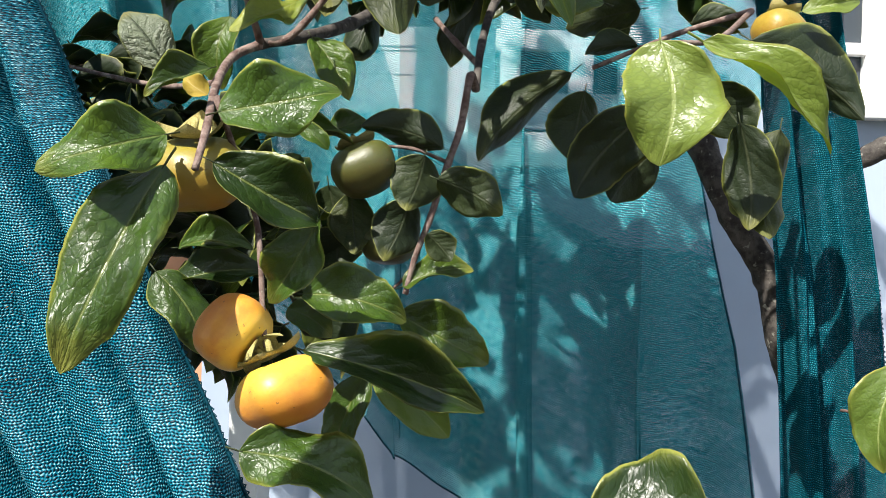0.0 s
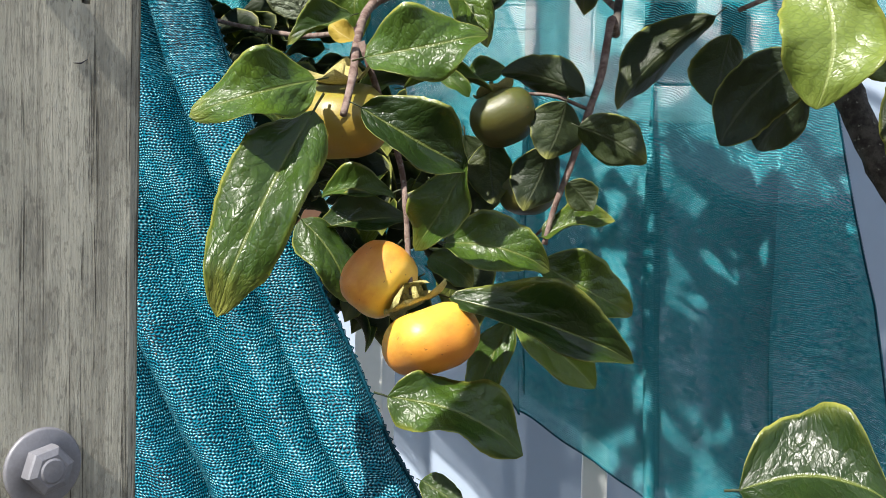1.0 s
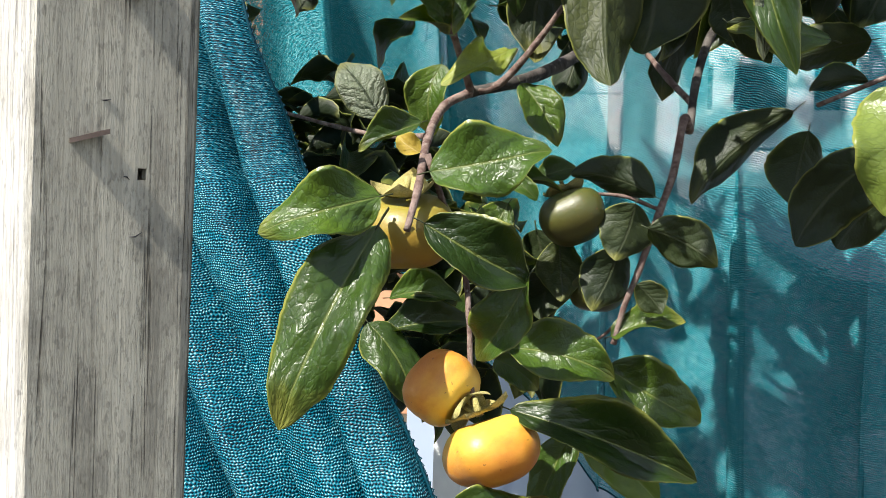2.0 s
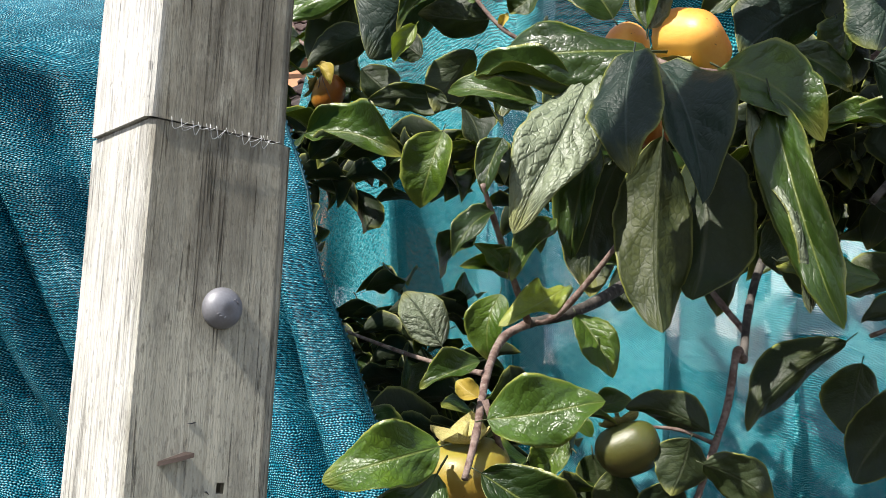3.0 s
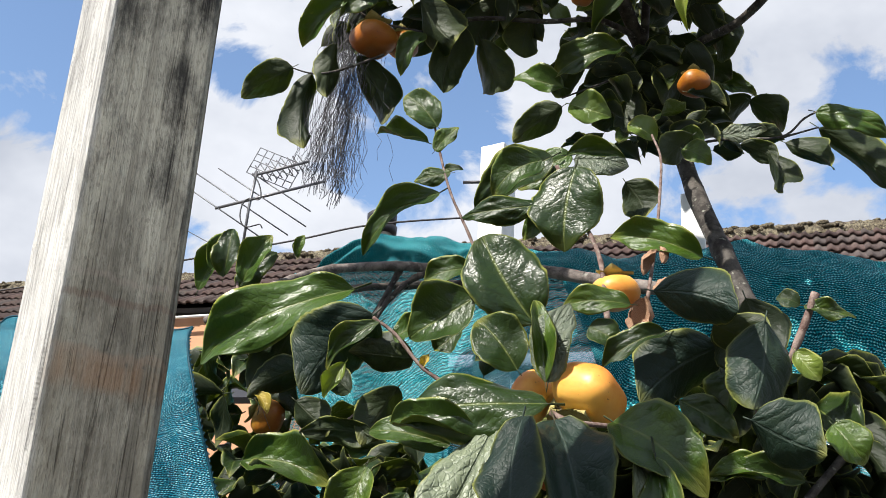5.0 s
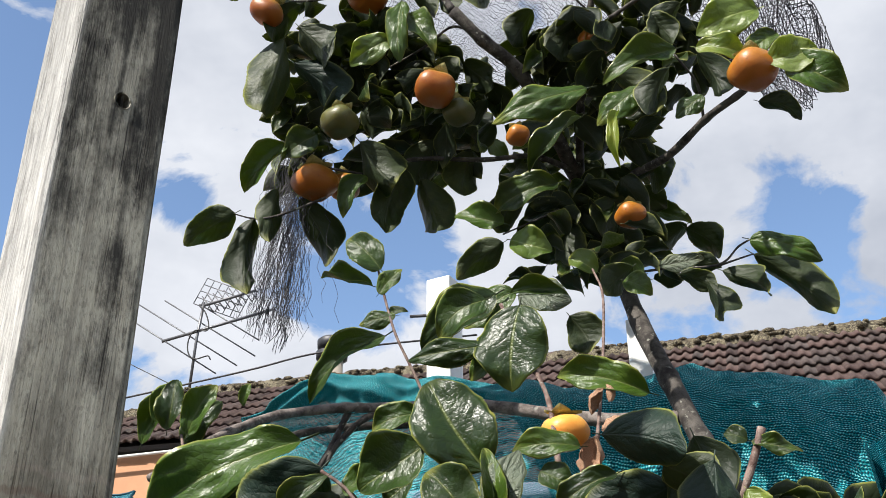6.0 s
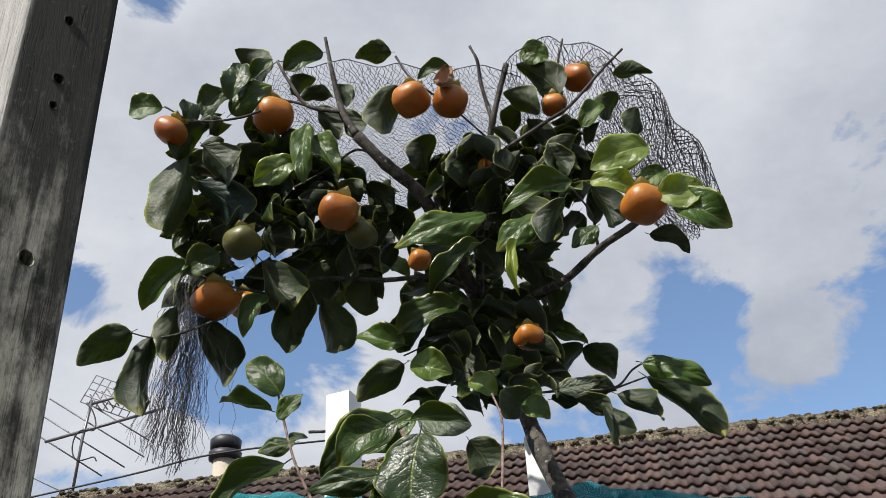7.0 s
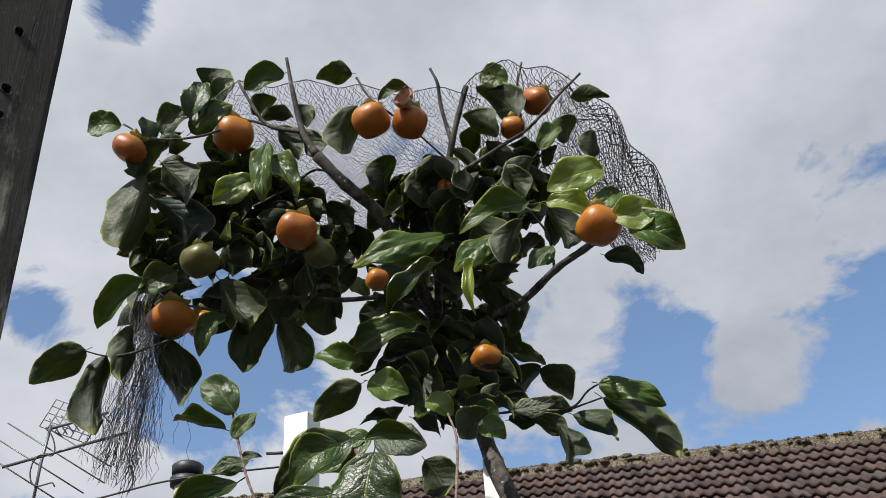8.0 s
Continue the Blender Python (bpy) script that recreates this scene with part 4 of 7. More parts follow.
def leaf_shape(kind, seed, rows=30, cols=8):
    """Unit leaf: base at the origin, tip at y = 1, upper face towards +z; a thin closed blade with its stalk."""
    rng = random.Random(seed * 31 + ord(kind))
    arch = {"a": 0.13, "f": 0.07, "c": 0.08, "w": 0.08, "q": 0.09, "s": -0.10}[kind] * rng.uniform(0.6, 1.4)
    fold = {"a": 0.18, "f": 0.42, "c": 0.16, "w": 0.08, "q": 0.16, "s": 0.75}[kind] * rng.uniform(0.7, 1.3)
    curl = {"a": rng.choice((-0.3, 0.1, 0.45, 0.8)), "f": rng.choice((-0.15, 0.25)), "c": 0.85, "w": 0.25, "q": -0.12, "s": -0.1}[kind]
    wave = {"a": 0.075, "f": 0.07, "c": 0.09, "w": 0.13, "q": 0.06, "s": 0.03}[kind]
    bend, ph, twist = rng.uniform(-0.12, 0.12), rng.uniform(0, 6), rng.uniform(-0.75, 0.75)
    power = rng.uniform(0.82, 0.98)
    verts, uvs, faces, slots = [], [], [], []

    swell = {"q": 0.017, "w": 0.012}.get(kind, 0.009)
    seat = Vector((seed * 3.7, ord(kind) * 1.3, 0.0))

    def width(v, side):
        q = min(1, v) ** power
        w = (4 * q * (1 - q)) ** 0.66 if 0 < v < 1 else 0.0
        w *= 1 - 0.30 * max(0.0, v - 0.72) / 0.28 * (1 - max(0.0, v - 0.9) * 3)
        w *= 1 + 0.07 * noise.noise(seat + Vector((v * 9, side * 5, 0))) + 0.03 * noise.noise(seat + Vector((v * 31, side * 9, 4)))
        return 0.5 * (w + 0.012)

    def spot(v, s):
        w = width(v, 1 if s > 0 else -1)
        x = s * w + bend * math.sin(math.pi * v)
        a = abs(s)
        inner = min(1, w * 3)
        z = arch * math.sin(math.pi * v) + fold * a * w * 0.5 + curl * a ** 2.2 * w * 0.5
        z += wave * a ** 1.5 * math.sin(v * 8.5 + ph + (1.7 if s > 0 else 0)) * inner
        # the blade puffs up between its side veins, and buckles at large
        run = v * 6.5 - a ** 0.8 * 2.3 + (0.35 if s > 0 else 0.0)
        tri = abs(run % 1.0 - 0.5) * 2
        z += swell * (1 - tri ** 2) * (1 - a ** 3) * min(1, a * 5) * inner
        z += 0.030 * noise.noise(seat + Vector((s * w * 6, v * 5, 1.0))) * inner * min(1, a * 3)
        z += 0.012 * noise.noise(seat + Vector((s * w * 15, v * 13, 2.0))) * inner * min(1, a * 3)
        z -= 0.05 * max(0.0, v - 0.85) / 0.15 * (1 if kind != "s" else 0)
        z += 0.5 * math.sin(twist * (v - 0.45)) * s * w
        return Vector((x, v, z))

    wide = 2 * cols + 1
    for layer in (0, 1):
        for i in range(rows + 1):
            v = i / rows
            for j in range(wide):
                s = (j - cols) / cols
                p = spot(v, s)
                if layer:
                    p.z -= 0.0045 * (1 - 0.5 * abs(s) ** 6)
                verts.append(p)
                uvs.append((0.5 + 0.5 * s, v))
    n = (rows + 1) * wide
    for i in range(rows):
        for j in range(wide - 1):
            a = i * wide + j
            faces.append((a, a + 1, a + wide + 1, a + wide))
            slots.append(0)
            faces.append((n + a, n + a + wide, n + a + wide + 1, n + a + 1))
            slots.append(1)
    for j in (0, wide - 1):
        for i in range(rows):
            a = i * wide + j
            q = (a, a + wide, n + a + wide, n + a)
            faces.append(q if j == 0 else q[::-1])
            slots.append(0)
    stalk = Bits().tube([(0, 0.03, 0.0), (0, -0.03, -0.004), (0, -0.10, -0.02)], [0.010, 0.011, 0.012], 6)
    base = len(verts)
    verts += stalk.v
    uvs += [(0.5, 0.02)] * len(stalk.v)
    faces += [tuple(base + i for i in f) for f in stalk.f]
    slots += [1] * len(stalk.f)
    return verts, faces, uvs, slots


LEAF_MESHES = {}
leaf_count = 0


def leaf_mesh(kind, tint):
    global leaf_count
    leaf_count += 1
    key = (kind, tint, leaf_count % 9)
    if key not in LEAF_MESHES:
        verts, faces, uvs, slots = leaf_shape(kind, leaf_count % 9)
        skins = {"": (leaf_quilt_glare if kind == "q" else leaf_top, leaf_under), "light": (leaf_lit_pale_top, leaf_lit_pale_under), "yellow": (leaf_yellow, leaf_yellow), "dull": (leaf_shaded, leaf_shaded)}[tint]
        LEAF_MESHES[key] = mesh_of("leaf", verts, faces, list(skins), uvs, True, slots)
    return LEAF_MESHES[key]


def leaf_pose(base, tip, width, up):
    b, y = Vector(base), Vector(tip) - Vector(base)
    length = y.length
    y.normalize()
    z = Vector(up)
    z = (z - y * z.dot(y)).normalized()
    x = y.cross(z)
    m = Matrix((x * width, y * length, z * length)).transposed().to_4x4()
    return Matrix.Translation(b) @ m


def leaf(base, tip, width, up, kind, tint=""):
    ob = new("leaf", leaf_mesh(kind, tint))
    ob.parent = tree
    ob.matrix_basis = Matrix.Translation(-tree.location) @ leaf_pose(base, tip, width, up)
    if tint:
        ob["label"] = {"light": "pale yellow-green leaf with sunlight painted in", "yellow": "small yellowed leaf", "dull": "leaf painted dull blue-green as shaded"}[tint]
    return ob


def branch(name, r0, r1, points, skin=None):
    pts = smooth_line(points, 6)
    n = len(pts) - 1
    radii = []
    for i, p in enumerate(pts):
        r = r0 + (r1 - r0) * i / n
        radii.append(r * (1 + 0.14 * noise.noise(p * 60) + 0.12 * (i % 6 == 0)))
    b = Bits().tube(pts, radii, 12 if max(r0, r1) > 0.008 else 8)
    return under(new(name, b.mesh(name, skin or bark if skin or max(r0, r1) > 0.0055 or points[0][2] > 2.5 else twig_bark)), tree)


FRUIT_MESHES = {}
fruit_count = 0


def fruit_shape(seed):
    rng = random.Random(seed)
    verts, faces = [], []
    rings, sides = 18, 28
    lobe, ph, flat = rng.uniform(0.030, 0.065), rng.uniform(0, 6), rng.uniform(0.74, 0.86)
    for i in range(rings + 1):
        t = math.pi * i / rings
        for k in range(sides):
            a = 2 * math.pi * k / sides
            r = math.sin(t) ** 0.88 * 0.5 * (1 + lobe * math.cos(4 * a + ph) + 0.01 * math.sin(3 * a + t * 2 + ph))
            z = math.cos(t) * 0.5 * flat - 0.10 * math.exp(-(t / 0.42) ** 2) + 0.03 * math.exp(-((math.pi - t) / 0.3) ** 2)
            p = Vector((r * math.cos(a), r * math.sin(a), z))
            verts.append(p * (1 + 0.07 * noise.noise(p * 2.6 + Vector((seed * 5.0, 0, 0)))))
    for i in range(rings):
        for k in range(sides):
            a, b = i * sides + k, i * sides + (k + 1) % sides
            faces.append((a, a + sides, b + sides, b))
    return verts, faces, flat


def calyx_shape(seed):
    """Four papery sepals with a short stub of stalk."""
    rng = random.Random(seed + 50)
    b = Bits()
    for q in range(4):
        a0 = q * math.pi / 2 + rng.uniform(-0.15, 0.15)
        lift = rng.uniform(0.04, 0.24)
        n = 6
        base = len(b.v)
        for layer in (0.0, -0.012):
            for i in range(n + 1):
                t = i / n
                w = 0.20 * math.sin(math.pi * min(1, 0.30 + t * 0.70)) ** 0.9
                for s in (-1, -0.5, 0, 0.5, 1):
                    r = 0.05 + 0.38 * t - 0.5 * lift * t * t
                    z = 0.395 - 0.30 * (r * 1.2) ** 2 + lift * t ** 2 + 0.05 * s * s * t + layer
                    p = Vector((r, s * w, z))
                    b.v.append(Matrix.Rotation(a0, 3, "Z") @ p)
        m = 5 * (n + 1)
        for i in range(n):
            for j in range(4):
                k = base + i * 5 + j
                b.f.append((k, k + 5, k + 6, k + 1))
                b.f.append((m + k + 1, m + k + 6, m + k + 5, m + k))
    b.tube([(0, 0, 0.36), (0.01, 0, 0.46), (0.03, 0.02, 0.56)], [0.045, 0.035, 0.03], 8)
    return b


def persimmon(place, size, axis, skin):
    global fruit_count
    fruit_count += 1
    key = (skin, fruit_count % 5)
    if key not in FRUIT_MESHES:
        verts, faces, _ = fruit_shape(fruit_count % 5)
        FRUIT_MESHES[key] = (mesh_of("persimmon", verts, faces, fruit_skins[skin]), calyx_shape(fruit_count % 5).mesh("calyx", calyx_skin))
    turn = Vector(axis).to_track_quat("Z", "Y").to_matrix().to_4x4()
    ob = part("persimmon", FRUIT_MESHES[key][0], tree, {"ripe": "ripe orange persimmon", "amber": "yellow-orange persimmon", "golden": "golden orange persimmon", "yellow": "yellow unripe persimmon", "green": "green unripe persimmon"}[skin])
    ob.matrix_basis = Matrix.Translation(Vector(place) - tree.location) @ turn @ Matrix.Diagonal((size, size, size, 1))
    part("calyx", FRUIT_MESHES[key][1], ob)
    return ob


# limbs and twigs
branch("twig", .0030, .0052, [(-0.210, 0.820, 1.522), (-0.209, 0.850, 1.558), (-0.225, 0.950, 1.610), (-0.230, 1.040, 1.650), (-0.209, 1.072, 1.669)])
branch("twig", .0042, .0024, [(-0.209, 1.072, 1.669), (-0.214, 0.990, 1.717), (-0.219, 0.920, 1.763), (-0.225, 0.900, 1.789)])
branch("twig", .0050, .0024, [(-0.209, 1.072, 1.669), (-0.180, 1.080, 1.679), (-0.140, 1.070, 1.722), (-0.102, 1.050, 1.770)])
branch("limb", .0056, .0088, [(-0.209, 1.072, 1.669), (-0.168, 1.100, 1.683), (-0.129, 1.200, 1.719), (-0.065, 1.350, 1.791), (0.024, 1.500, 1.850)])
branch("twig", .0020, .0030, [(-0.448, 1.150, 1.656), (-0.369, 1.100, 1.635), (-0.300, 1.050, 1.620), (-0.229, 0.960, 1.611)])
branch("twig", .0030, .0022, [(-0.207, 0.870, 1.587), (-0.177, 0.890, 1.494), (-0.168, 0.880, 1.450), (-0.164, 0.875, 1.407), (-0.159, 0.865, 1.377)])
branch("twig", .0048, .0030, [(0.017, 1.160, 1.641), (0.010, 1.120, 1.648), (0.001, 1.100, 1.591), (-0.011, 1.080, 1.551), (-0.030, 1.080, 1.489), (-0.044, 1.080, 1.450), (-0.053, 1.080, 1.412)])
branch("twig", .0020, .0016, [(-0.011, 1.080, 1.551), (-0.049, 1.070, 1.564), (-0.096, 1.060, 1.565)])
branch("twig", .0018, .0014, [(-0.044, 1.080, 1.441), (-0.067, 1.100, 1.417), (-0.088, 1.100, 1.410)])
branch("limb", .0060, .0046, [(0.138, 1.450, 1.871), (0.076, 1.380, 1.827), (0.041, 1.280, 1.767), (0.024, 1.220, 1.704), (0.017, 1.160, 1.641)])
branch("twig", .0035, .0040, [(-0.033, 1.300, 1.748), (-0.008, 1.250, 1.711), (0.021, 1.190, 1.672)])
branch("twig", .0035, .0025, [(0.335, 1.200, 1.744), (0.258, 1.050, 1.680), (0.199, 1.000, 1.666)])
branch("twig", .0035, .0025, [(0.335, 1.200, 1.744), (0.250, 1.200, 1.716), (0.153, 1.200, 1.674)])
branch("trunk", .030, .019, [(0.585, 1.580, -0.050), (0.590, 1.570, 0.500), (0.553, 1.560, 1.075), (0.525, 1.540, 1.224), (0.479, 1.500, 1.341), (0.458, 1.500, 1.427), (0.404, 1.500, 1.517), (0.361, 1.520, 1.616), (0.329, 1.560, 1.738)])
branch("limb", .0135, .016, [(0.720, 1.460, 1.690), (0.675, 1.465, 1.655), (0.609, 1.475, 1.617), (0.559, 1.485, 1.592), (0.470, 1.500, 1.565), (0.395, 1.505, 1.550)])
branch("twig", .0035, .0028, [(-0.078, 1.060, 1.959), (-0.066, 1.060, 1.920), (-0.084, 1.100, 1.944), (-0.137, 1.200, 1.994)])
branch("twig", .0032, .0022, [(-0.075, 0.990, 1.934), (-0.051, 0.980, 1.922), (0.000, 1.000, 1.918), (0.040, 1.000, 1.897), (0.070, 1.050, 1.902)])
branch("twig", .0024, .0018, [(-0.226, 1.260, 2.197), (-0.255, 1.275, 2.266), (-0.289, 1.280, 2.340), (-0.316, 1.300, 2.421), (-0.336, 1.310, 2.500)])
branch("twig", .0040, .0028, [(-0.032, 1.140, 2.079), (-0.041, 1.180, 2.136), (-0.051, 1.220, 2.191), (-0.067, 1.240, 2.238), (-0.103, 1.300, 2.315), (-0.131, 1.320, 2.391)])
branch("twig", .0026, .0018, [(0.014, 1.180, 2.119), (0.021, 1.250, 2.225), (0.025, 1.300, 2.316), (0.025, 1.350, 2.405), (0.009, 1.400, 2.472)])
branch("limb", .0066, .0125, [(-0.661, 1.250, 2.138), (-0.642, 1.350, 2.212), (-0.625, 1.450, 2.272), (-0.589, 1.550, 2.326), (-0.500, 1.650, 2.364), (-0.427, 1.680, 2.366), (-0.253, 1.690, 2.360), (-0.039, 1.650, 2.301), (0.116, 1.620, 2.279)], sunlit_bark)
branch("limb", .0070, .0040, [(-0.500, 1.665, 2.360), (-0.523, 1.640, 2.284), (-0.546, 1.620, 2.233), (-0.600, 1.640, 2.180)])
branch("limb", .0075, .0045, [(-0.430, 1.690, 2.360), (-0.465, 1.660, 2.342), (-0.507, 1.640, 2.294), (-0.530, 1.630, 2.250)])
branch("limb", .0060, .0100, [(-0.622, 1.580, 2.282), (-0.580, 1.640, 2.318), (-0.500, 1.720, 2.348), (-0.400, 1.740, 2.352), (-0.253, 1.720, 2.348)])
branch("trunk", .019, .0110, [(0.189, 1.560, 2.129), (0.148, 1.600, 2.232), (0.106, 1.640, 2.359), (0.062, 1.690, 2.499), (0.021, 1.770, 2.684), (-0.019, 1.740, 2.780), (-0.037, 1.660, 2.833), (-0.060, 1.550, 2.864), (-0.098, 1.420, 2.911), (-0.154, 1.360, 2.950), (-0.202, 1.330, 3.004)])
branch("limb", .0080, .0030, [(-0.202, 1.330, 3.004), (-0.232, 1.330, 3.072), (-0.247, 1.310, 3.153), (-0.257, 1.288, 3.232)])
branch("limb", .0050, .0028, [(-0.230, 1.330, 3.068), (-0.303, 1.340, 3.105), (-0.337, 1.330, 3.158), (-0.369, 1.330, 3.228)])
branch("twig", .0030, .0018, [(-0.303, 1.340, 3.105), (-0.356, 1.340, 3.126), (-0.421, 1.300, 3.065), (-0.500, 1.260, 3.036), (-0.555, 1.237, 3.063)])
branch("twig", .0028, .0018, [(-0.154, 1.360, 2.950), (-0.211, 1.370, 3.002), (-0.272, 1.380, 2.972), (-0.339, 1.380, 2.939)])
branch("limb", .0090, .0050, [(0.024, 1.770, 2.710), (0.064, 1.650, 2.773), (0.153, 1.500, 2.730), (0.218, 1.350, 2.697), (0.264, 1.270, 2.678), (0.319, 1.220, 2.683)])
branch("limb", .0090, .0050, [(-0.026, 1.700, 2.806), (-0.002, 1.550, 2.883), (0.033, 1.420, 2.950), (0.056, 1.360, 3.017), (0.095, 1.320, 3.121)])
branch("twig", .0045, .0025, [(0.056, 1.360, 3.017), (0.042, 1.340, 3.095), (0.040, 1.320, 3.138), (0.028, 1.310, 3.172)])
branch("twig", .0040, .0022, [(0.080, 1.370, 2.958), (0.154, 1.350, 2.988), (0.206, 1.340, 3.014), (0.266, 1.330, 3.072), (0.317, 1.320, 3.116)])
branch("twig", .0030, .0020, [(0.194, 1.340, 3.009), (0.192, 1.330, 3.100), (0.208, 1.310, 3.155)])
branch("limb", .0065, .0035, [(-0.034, 1.660, 2.826), (-0.101, 1.580, 2.822), (-0.193, 1.520, 2.792), (-0.318, 1.480, 2.789), (-0.411, 1.460, 2.758)])
branch("twig", .0026, .0016, [(0.216, 1.350, 2.697), (0.211, 1.300, 2.735), (0.181, 1.260, 2.770)])
branch("twig", .0026, .0016, [(-0.411, 1.460, 2.758), (-0.507, 1.440, 2.785), (-0.559, 1.420, 2.825)])
branch("twig", .0026, .0014, [(-0.483, 1.450, 2.713), (-0.560, 1.430, 2.677), (-0.610, 1.420, 2.669), (-0.651, 1.400, 2.676)])
branch("twig", .0026, .0016, [(0.038, 1.700, 2.600), (0.128, 1.580, 2.545), (0.213, 1.540, 2.521), (0.253, 1.550, 2.557), (0.280, 1.550, 2.571)])
branch("twig", .0022, .0014, [(0.212, 1.540, 2.519), (0.278, 1.580, 2.554)])
branch("twig", .0022, .0014, [(-0.029, 1.720, 2.797), (-0.076, 1.600, 2.701), (-0.155, 1.500, 2.613)])
branch("twig", .0024, .0018, [(-0.121, 1.320, 3.183), (-0.088, 1.310, 3.107), (-0.017, 1.330, 3.040), (0.049, 1.380, 2.985)])
branch("twig", .0030, .0022, [(-0.199, 1.100, 1.978), (-0.258, 1.100, 2.015), (-0.299, 1.100, 2.061), (-0.331, 1.100, 2.085)])
branch("twig", .0050, .0030, [(0.213, 1.100, 2.095), (0.191, 1.100, 2.041), (0.157, 1.100, 1.975), (0.112, 1.080, 1.938)])
branch("limb", .0060, .0040, [(0.254, 1.250, 1.946), (0.200, 1.200, 1.882), (0.150, 1.150, 1.817)])
branch("twig", .0030, .0022, [(-0.549, 1.200, 2.039), (-0.618, 1.300, 2.103), (-0.679, 1.360, 2.239)])
branch("twig", .0007, .0005, [(-0.540, 1.180, 2.042), (-0.516, 1.170, 1.998), (-0.523, 1.180, 1.961)])
branch("twig", .0006, .0004, [(-0.511, 1.180, 2.017), (-0.513, 1.170, 1.990), (-0.499, 1.180, 1.953)])
branch("twig", .0012, .0008, [(0.344, 0.920, 1.328), (0.361, 0.900, 1.332), (0.391, 0.900, 1.371)])
branch("twig", .0016, .0012, [(-0.389, 1.250, 2.002), (-0.423, 1.200, 1.958), (-0.472, 1.200, 1.982)])

# fruit
persimmon((-0.188, 0.875, 1.388), 0.069, (0.5, -0.2, -0.3), "amber")
persimmon((-0.141, 0.855, 1.342), 0.081, (-0.35, 0.1, 0.9), "amber")
persimmon((-0.223, 0.875, 1.522), 0.084, (0, -0.3, 0.9), "yellow")
persimmon((-0.098, 1.070, 1.541), 0.072, (-0.35, 0.2, 0.9), "green")
persimmon((-0.074, 1.120, 1.465), 0.061, (0, 0.1, 0.9), "green")
persimmon((0.356, 1.160, 1.712), 0.060, (0.2, 0.2, 0.9), "yellow")
persimmon((-0.040, 1.030, 1.962), 0.084, (-0.40, -0.25, -0.9), "golden")
persimmon((-0.112, 1.070, 1.970), 0.066, (0.6, 0, -0.3), "golden")
persimmon((-0.032, 1.215, 2.144), 0.066, (0, -0.1, 1), "golden")
persimmon((-0.083, 1.060, 1.877), 0.046, (0, 0, 1), "ripe")
persimmon((-0.515, 1.200, 1.975), 0.054, (-0.7, -0.3, 0.3), "ripe")
persimmon((-0.775, 1.050, 1.971), 0.066, (0, 0, 1), "yellow")
persimmon((-0.542, 1.250, 3.011), 0.064, (0.5, 0, 0.9), "ripe")
persimmon((-0.377, 1.352, 3.101), 0.083, (0, 0.1, 1), "ripe")
persimmon((-0.089, 1.290, 3.038), 0.073, (0, 0.1, 1), "ripe")
persimmon((-0.016, 1.300, 3.031), 0.069, (0.1, 0.1, 1), "ripe")
persimmon((0.226, 1.348, 3.084), 0.062, (0.5, 0.1, 0.7), "ripe")
persimmon((0.176, 1.350, 3.027), 0.050, (0, 0.1, 1), "ripe")
persimmon((0.291, 1.220, 2.687), 0.074, (0, 0.1, 1), "ripe")
persimmon((-0.238, 1.330, 2.832), 0.075, (0.1, 0.1, 1), "ripe")
persimmon((-0.092, 1.330, 2.707), 0.041, (-0.2, 0.1, 1), "ripe")
persimmon((-0.508, 1.450, 2.750), 0.086, (0, 0.1, 1), "ripe")
persimmon((-0.467, 1.500, 2.763), 0.063, (0, 0.1, 1), "ripe")
persimmon((0.074, 1.560, 2.651), 0.058, (0, 0.1, 1), "ripe")
persimmon((-0.417, 1.330, 2.792), 0.069, (0, 0.1, 1), "green")
persimmon((-0.206, 1.380, 2.810), 0.057, (0, 0.1, 1), "green")
persimmon((0.053, 1.420, 2.954), 0.068, (0, 0.1, 1), "ripe")

# leaves of the twig low
leaf((-0.230, 0.810, 1.548), (-0.319, 0.773, 1.517), 0.054, (0.25, -0.90, 0.35), "w")
leaf((-0.200, 0.850, 1.571), (-0.100, 0.861, 1.593), 0.060, (0.04, -0.96, 0.27), "w")
leaf((-0.234, 0.820, 1.525), (-0.290, 0.750, 1.369), 0.069, (0.04, -0.92, 0.40), "f")
leaf((-0.196, 0.820, 1.528), (-0.112, 0.850, 1.482), 0.053, (0.41, -0.90, 0.16), "c")
leaf((-0.114, 0.850, 1.488), (-0.160, 0.870, 1.413), 0.044, (-0.34, -0.94, -0.04), "w")
leaf((-0.232, 0.950, 1.623), (-0.287, 0.930, 1.595), 0.030, (0.07, -0.88, 0.47), "c")
leaf((-0.308, 1.079, 1.641), (-0.356, 1.080, 1.702), 0.052, (0.27, -0.93, 0.24), "q")
leaf((-0.216, 0.880, 1.589), (-0.237, 0.880, 1.603), 0.020, (0.17, -0.95, 0.25), "c", "yellow")

# leaves of the fruit twig
leaf((-0.127, 0.860, 1.376), (0.027, 0.860, 1.330), 0.049, (0.12, -0.90, 0.42), "a")
leaf((-0.142, 0.950, 1.417), (-0.045, 0.950, 1.396), 0.056, (0.10, -0.88, 0.46), "a")
leaf((-0.070, 0.920, 1.354), (-0.003, 0.900, 1.299), 0.047, (0.05, -0.92, 0.40), "f", "light")
leaf((-0.079, 0.920, 1.351), (-0.112, 0.920, 1.269), 0.038, (-0.34, -0.93, 0.14), "f")
leaf((-0.055, 1.000, 1.398), (0.034, 1.000, 1.352), 0.057, (0.17, -0.92, 0.34), "a")
leaf((-0.170, 0.820, 1.299), (-0.060, 0.815, 1.261), 0.061, (0.19, -0.74, 0.65), "w")
